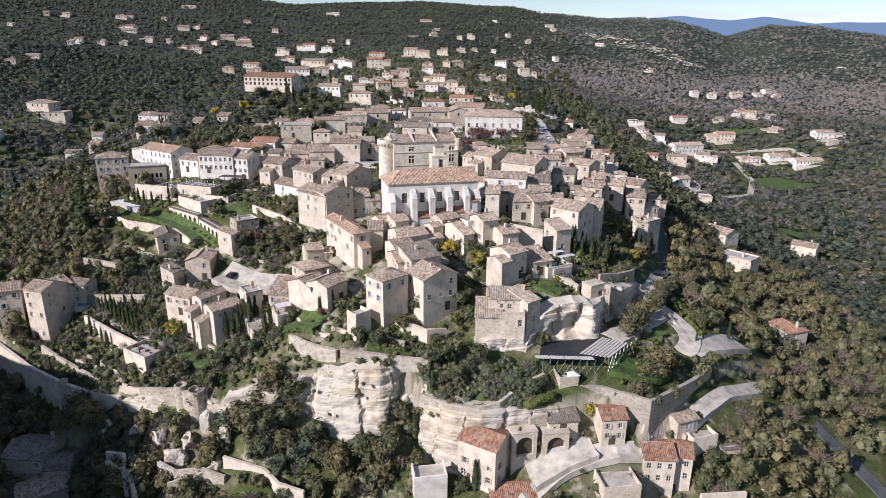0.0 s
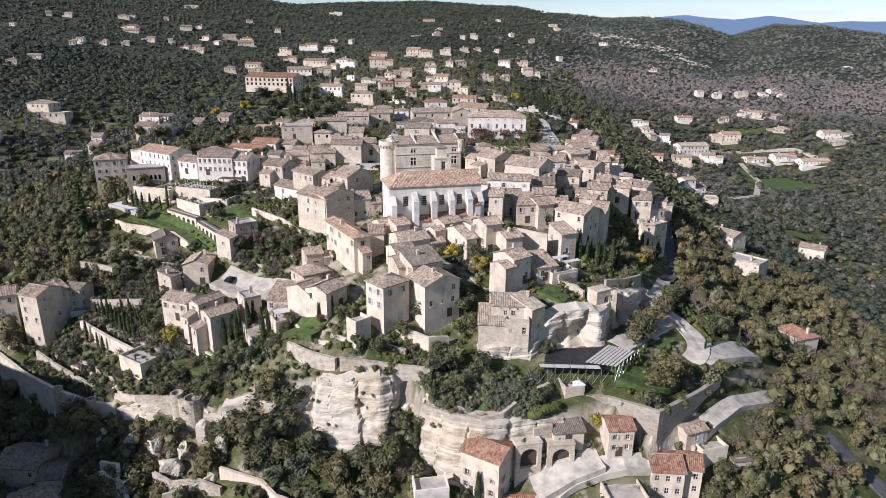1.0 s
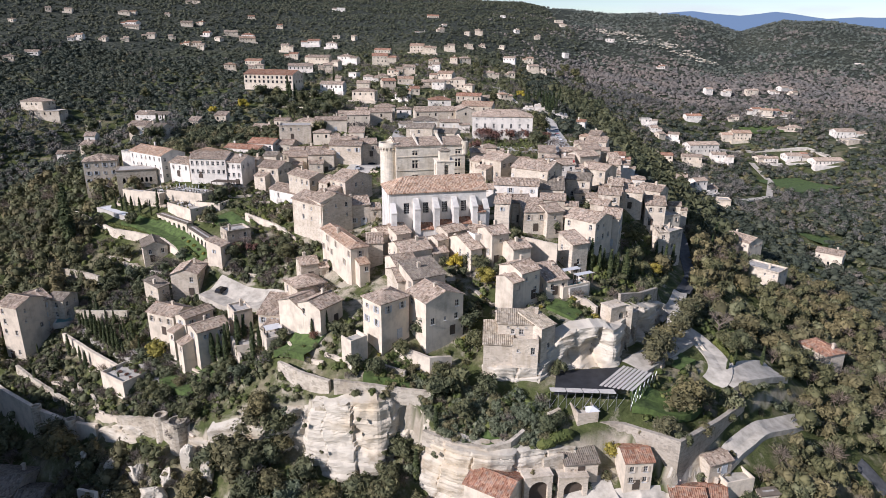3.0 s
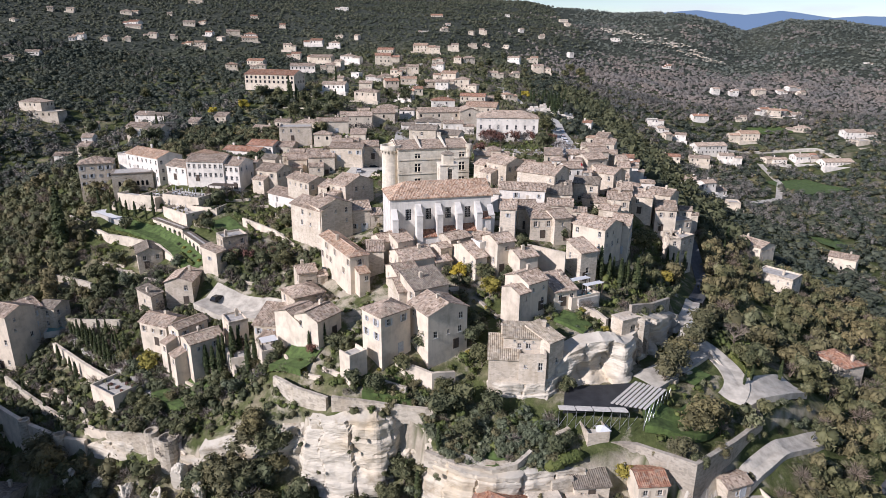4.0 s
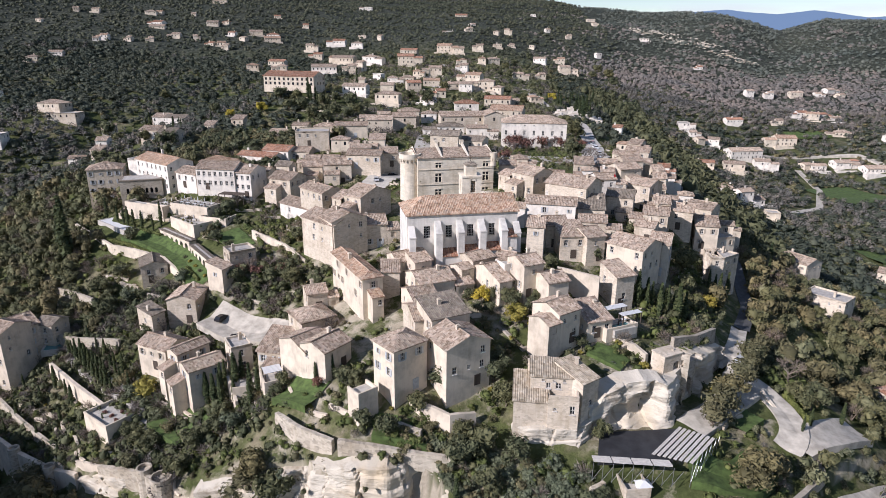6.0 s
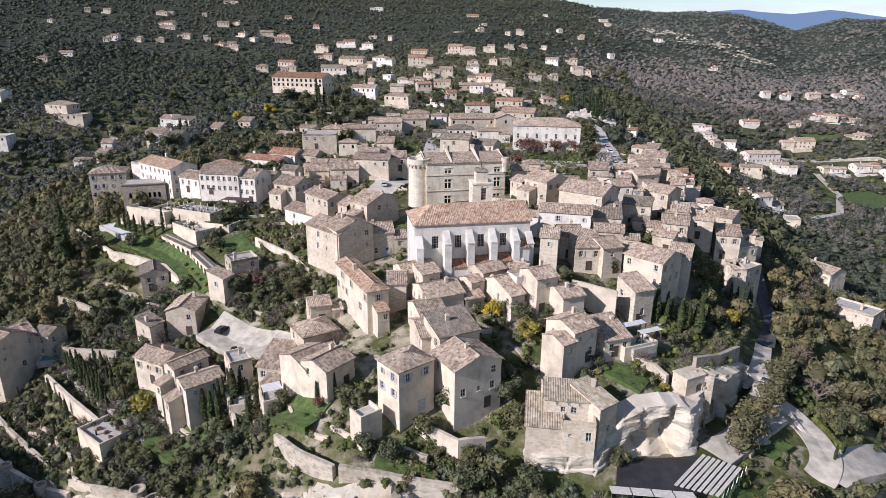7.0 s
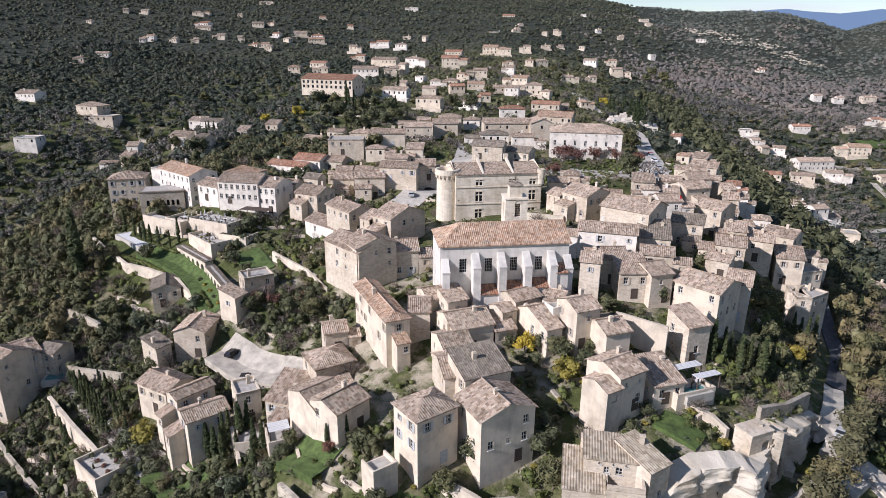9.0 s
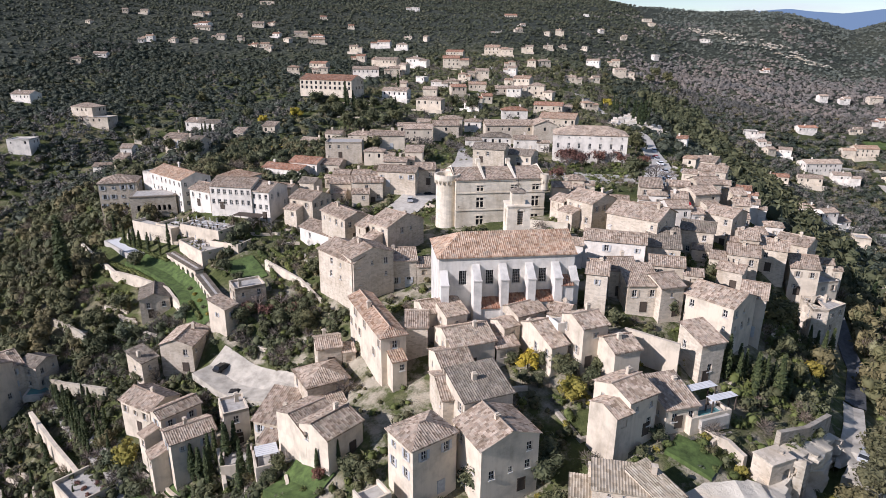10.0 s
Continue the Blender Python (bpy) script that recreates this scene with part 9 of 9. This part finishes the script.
box_terrace(62.6, -64.8, -43.4, 6.4, 5.4, 5, 16, CREAM, PALEROAD, "white flat terrace behind the red-roofed house")
box_terrace(2.6, -74.5, -47.2, 7, 5, 5, 10, WHITE, PALEROAD, "white terrace roof at the foot of the cliff")
box_terrace(42, -76, -47.6, 8, 6, 6, 8, STONE, PALEROAD, "ruined terrace with a stone doorway")
box_terrace(12.5, -16.8, -8.2, 4, 4, 8, 30, WHITE, PAVING, "small white roof terrace beside the church")


def pool(x, y, z, w, d, rot, mat, label):
    t = thing("swimming_pool", pose(x, y, z, 0, 0, rot), label, "pool")
    s, f = Shape(), Shape()
    for a in ((-w / 2 - 0.5, w / 2 + 0.5, -d / 2 - 0.5, -d / 2), (-w / 2 - 0.5, w / 2 + 0.5, d / 2, d / 2 + 0.5), (-w / 2 - 0.5, -w / 2, -d / 2, d / 2), (w / 2, w / 2 + 0.5, -d / 2, d / 2)):
        s.box(*a, -1.5, 0.15)
    f.box(-w / 2, w / 2, -d / 2, d / 2, -1.4, 0.04)
    part("coping", s, PAVING, t), part("cover" if mat is WHITECLOTH else "water", f, mat, t)


pool(-110.6, 39.4, -18.2, 19, 4.0, -36, WHITECLOTH, "long swimming pool under a white winter cover")
pool(-103.5, -5.5, -38.6, 9, 4.5, 20, WATER, "turquoise swimming pool behind the tall house")
pool(35.5, -31.0, -16.2, 4.5, 2.2, 28, WATER, "small dark swimming pool on a terrace")


def pergola(x, y, z, w, d, h, rot, mat, label, slats=9):
    t = thing("pergola", pose(x, y, z, 0, 0, rot), label, "pergola")
    for sx in (-1, 1):
        for sy in (-1, 1):
            p = Shape()
            p.box(-0.09, 0.09, -0.09, 0.09, 0, h)
            part("post", p, DARKWOOD, t, m=pose(sx * (w / 2 - 0.15), sy * (d / 2 - 0.15), 0))
    for k in range(slats):
        p = Shape()
        p.box(-w / 2, w / 2, -d / slats * 0.42, d / slats * 0.42, 0, 0.07)
        part("slat", p, mat, t, m=pose(0, -d / 2 + d * (k + 0.5) / slats, h))


pergola(-73.5, 44, -11.2, 9, 4, 3.0, -8, DARKWOOD, "dark timber pergola over the hotel terrace")
pergola(34.5, -27.5, -16.2, 6, 1.8, 2.8, 28, WHITECLOTH, "pale slatted sunshade above the pool", 5)
pergola(37.5, -29.8, -16.2, 5, 1.6, 2.6, 28, WHITECLOTH, "second pale slatted sunshade beside the pool", 5)
pergola(-35.5, -39, -26.9, 3.6, 3, 2.4, 30, WHITECLOTH, "pale garden awning on posts", 6)


# open-air stage and seating
def stage():
    t = thing("stage", pose(35.2, -54.2, -28.3, 0, 0, 8), "black open-air stage floor in front of the rocks", "stage")
    f = Shape()
    f.prism([Vector(p) for p in ((-9.0, -4.2, -0.6), (4.0, -4.6, -0.6), (9.0, 4.4, -0.6), (-6.0, 4.2, -0.6))], [Vector(p) for p in ((-9.0, -4.2, 0), (4.0, -4.6, 0), (9.0, 4.4, 0), (-6.0, 4.2, 0))])
    part("floor", f, BLACKFLOOR, t)
    g = thing("grandstand", pose(32.6, -59.4, -28.2, 0, 0, -2), "pale tiered seating on a steel scaffold", "grandstand")
    for k in range(3):
        for j in range(4):
            b = Shape()
            b.box(-1.55, 1.55, -0.36, 0.3, 0, 0.09)
            part("bench", b, PALEBOARD, g, m=pose(-5.0 + 3.3 * j, 0.9 - 0.85 * k, 0.25 * k))
    for k in range(9):
        p = Shape()
        p.tube((0, 0, -3.2), (0, 0, 0.5), 0.05, 0.05), p.tube((0, 0, -3.0), (1.6, 0, -0.1), 0.035, 0.035)
        part("scaffold_post", p, STEEL, g, m=pose(-6.6 + 1.65 * k, -1.4, 0))
    q = thing("grandstand", pose(42.2, -54.2, -28.2, 0, 0, 50), "pale tiered seating beside the black stage", "grandstand")
    for k in range(8):
        b = Shape()
        b.box(-5.6 + 0.2 * k, 5.6, -0.3, 0.26, 0, 0.09)
        part("bench", b, PALEBOARD, q, m=pose(0, 2.4 - 0.85 * k, 0.08 * k))
    for k in range(6):
        p = Shape()
        p.tube((0, 0, -3.4), (0, 0, 1.2), 0.05, 0.05), p.tube((0, 0, -3.0), (1.9, 0, 0.6), 0.035, 0.035)
        part("scaffold_post", p, STEEL, q, m=pose(-5 + 2 * k, -4.2, 0))
    c = Shape()
    c.box(-1.1, 1.1, -0.9, 0.9, 0, 1.7), c.prism([Vector(p) for p in ((-1.3, -1.1, 1.7), (1.3, -1.1, 1.7), (1.3, 1.1, 1.7), (-1.3, 1.1, 1.7))], [Vector(p) for p in ((-0.2, -0.2, 2.4), (0.2, -0.2, 2.4), (0.2, 0.2, 2.4), (-0.2, 0.2, 2.4))])
    o = solid("tent", c, WHITECLOTH, "small white canvas tent below the seating", "tent")
    o.matrix_world = pose(34.5, -60.9, ground_z(34.5, -60.9) - 0.1, 0, 0, 10)


stage()

CAR_PAINT = [plain("white_paint", (0.7, 0.7, 0.7), 0.3), plain("black_paint", (0.02, 0.02, 0.022), 0.25), plain("silver_paint", (0.4, 0.41, 0.42), 0.3), plain("red_paint", (0.35, 0.03, 0.03), 0.3), plain("yellow_paint", (0.55, 0.40, 0.04), 0.35)]
CAR_WORD = ("white", "black", "silver", "red", "yellow")
TYRE = plain("tyre", (0.02, 0.02, 0.02), 0.9)


def car(x, y, rot, paint, z=None):
    t = thing("car", pose(x, y, (ground_z(x, y) + 0.35) if z is None else z, 0, 0, rot), f"parked {CAR_WORD[paint]} hatchback car on the road", "car", "parked cars")
    b = Shape()
    prof = [(-2.1, 0.35), (-2.1, 0.85), (-1.9, 0.98), (-1.0, 1.02), (1.0, 1.0), (1.95, 0.85), (2.1, 0.6), (2.1, 0.35)]
    b.prism([Vector((px, -0.85, pz)) for px, pz in prof], [Vector((px, 0.85, pz)) for px, pz in prof])
    part("body", b, CAR_PAINT[paint], t)
    g = Shape()
    lo = [Vector(p) for p in ((-1.9, -0.8, 0.98), (0.95, -0.8, 0.99), (0.95, 0.8, 0.99), (-1.9, 0.8, 0.98))]
    hi = [Vector(p) for p in ((-1.5, -0.65, 1.42), (0.2, -0.65, 1.45), (0.2, 0.65, 1.45), (-1.5, 0.65, 1.42))]
    g.prism(lo, hi)
    part("glasshouse", g, GLASS, t)
    r = Shape()
    r.prism([v + Vector((0, 0, 0.003)) for v in hi], [v * 0.97 + Vector((0, 0, 0.09)) for v in hi])
    part("roof", r, CAR_PAINT[paint], t)
    for wx in (-1.3, 1.3):
        for wy in (-0.8, 0.8):
            w = Shape()
            w.tube((0, -0.1, 0), (0, 0.1, 0), 0.33, 0.33, 12)
            part("wheel", w, TYRE, t, m=pose(wx, wy, 0.33))


car(-52.5, -14.2, 10, 1), car(-58.5, -8.0, 70, 1), car(-25.5, 74, 30, 1), car(-30, 64, 100, 2), car(52, 92, 95, 0), car(53.5, 104, 95, 2), car(55, 120, 95, 0), car(49, 80, 80, 1), car(82, 92, 60, 0)
car(57.5, 142, 95, 3), car(60, 160, 95, 0), car(56, 132, 95, 2), car(-112, 152, 10, 4), car(-106, 152, 10, 4), car(-101, 151, 10, 4), car(-86, 236, 20, 1), car(-82, 238, 20, 2), car(64, -24, 55, 2), car(47, 66, 85, 0), car(45, 58, 85, 2)


def flag(x, y, z):
    t = thing("flagpole", pose(x, y, z), "red flag hanging from a thin white pole", "flag")
    p, f = Shape(), Shape()
    p.tube((0, 0, 0), (0, 0, 4), 0.05, 0.04)
    f.prism([Vector(q) for q in ((0.05, 0, 2.4), (0.5, 0.1, 2.2), (0.8, -0.05, 2.3), (0.5, 0.0, 3.6), (0.05, 0, 3.9))], [Vector(q) for q in ((0.05, 0.03, 2.4), (0.5, 0.13, 2.2), (0.8, -0.02, 2.3), (0.5, 0.03, 3.6), (0.05, 0.03, 3.9))])
    part("pole", p, WHITECLOTH, t), part("cloth", f, CAR_PAINT[3], t)


flag(46.8, 41, -2.5)


def hedge(points, w, h, label="clipped green box hedge", mat=None):
    """A clipped hedge: a rough block covered with small tufts."""
    rnd = random.Random(int(points[0][0] * 10))
    bm = bmesh.new()
    for (x0, y0), (x1, y1) in zip(points, points[1:]):
        ln = math.hypot(x1 - x0, y1 - y0)
        n = max(int(ln / 0.7), 1)
        for k in range(n + 1):
            x, y = x0 + (x1 - x0) * k / n, y0 + (y1 - y0) * k / n
            z = ground_z(x, y)
            blob(bm, Vector((x, y, z + h * 0.5)), w * 0.55, k, 1, h / w)
            for j in range(16):
                q = Vector((rnd.gauss(0, 1), rnd.gauss(0, 1), abs(rnd.gauss(0, 1)))).normalized()
                leaf(bm, Vector((x + q.x * w * 0.55, y + q.y * w * 0.55, z + h * 0.5 + q.z * h * 0.5)), q, 0.22, rnd)
    me = bpy.data.meshes.new("hedge")
    bm.to_mesh(me)
    bm.free()
    me.materials.append(mat or HEDGE)
    tagged(new("hedge", me), label, "hedge")


hedge(((-105, 37), (-98, 33.6), (-93, 31)), 1.1, 1.0), hedge(((-65, 30), (-59, 23), (-55, 15)), 1.3, 1.4), hedge(((-62, 31.5), (-56, 25), (-52, 18)), 1.3, 1.3), hedge(((-110, 31.5), (-100, 27.5), (-90, 22.5)), 1.2, 1.2)
hedge(((-76, 12), (-70, 5)), 1.2, 1.2), hedge(((43, -9), (47, -11)), 1.4, 1.5), hedge(((-92, -19), (-84, -25), (-80, -28)), 1.2, 1.2), hedge(((70, -33), (71.5, -40)), 1.2, 1.4), hedge(((24, -66.5), (29, -65)), 2.4, 2.2, "thick ivy mound hanging over the wall")


def garden_table(x, y, z, rot):
    """A round table with a closed parasol and two stools."""
    t = thing("terrace_table", pose(x, y, z, 0, 0, rot), "small round terrace table with a folded pale parasol", "table", "terrace tables")
    a, b, c = Shape(), Shape(), Shape()
    a.tube((0, 0, 0.7), (0, 0, 0.75), 0.55, 0.55, 12)
    b.tube((0, 0, 0), (0, 0, 0.7), 0.05, 0.05), b.tube((0, 0, 0), (0, 0, 0.05), 0.3, 0.3, 10)
    c.tube((0, 0, 0.75), (0, 0, 1.4), 0.03, 0.03), c.tube((0, 0, 1.4), (0, 0, 2.5), 0.16, 0.03, 8)
    part("tabletop", a, WHITECLOTH, t), part("foot", b, STEEL, t), part("parasol", c, WHITECLOTH, t)
    for sx in (-0.9, 0.9):
        q = Shape()
        q.box(-0.2, 0.2, -0.2, 0.2, 0.4, 0.45), q.tube((0, 0, 0.02), (0, 0, 0.4), 0.16, 0.05, 6), q.box(-0.2, 0.2, 0.16, 0.2, 0.45, 0.85)
        part("stool", q, DARKWOOD, t, m=pose(sx, 0, 0, 0, 0, 90 * sx))


for k in range(9):
    garden_table(-89.5 + (k % 5) * 2.6, 43.2 - (k % 5) * 0.95 - (k // 5) * 2.4, -11.2, 37 * k)
garden_table(-97, 45, -12.5, 20), garden_table(-94.5, 44.2, -12.5, 70), garden_table(-85.5, 34.5, -14.4, 10), garden_table(-82, 32, -14.4, 50), garden_table(-34.6, -37.2, -27.0, 30), garden_table(36.6, -28.6, -16.3, 15)


def tomb(x, y, w, d, h, rot):
    t = thing("tomb", pose(x, y, ground_z(x, y), 0, 0, rot), "pale stone tomb in the walled cemetery", "tomb", "cemetery tombs")
    a, b, c = Shape(), Shape(), Shape()
    a.box(-w / 2, w / 2, -d / 2, d / 2, -0.6, h), b.box(-w / 2 - 0.1, w / 2 + 0.1, -d / 2 - 0.1, d / 2 + 0.1, h, h + 0.14), c.box(-w / 2 + 0.1, w / 2 - 0.1, d / 2 - 0.3, d / 2 - 0.1, h + 0.14, h + 1.1)
    part("base", a, WHITE, t), part("slab", b, CREAM, t), part("headstone", c, WHITE, t)


tomb_rnd = random.Random(3)
for k in range(30):
    x, y = 52 + (k // 5) * 3.2 + (k % 5) * 5.2 + tomb_rnd.uniform(-1, 1), 232 + (k // 5) * 12 + tomb_rnd.uniform(-2, 2)
    tomb(x, y, tomb_rnd.uniform(1.8, 3.2), tomb_rnd.uniform(2.2, 3.4), tomb_rnd.uniform(1.0, 2.6), 8)
stone_wall(((48, 224, ground_z(48, 224) + 1.6), (76, 222, ground_z(76, 222) + 1.6), (92, 290, ground_z(92, 290) + 1.6)), 3, 0.6, CREAM, "pale cemetery wall")
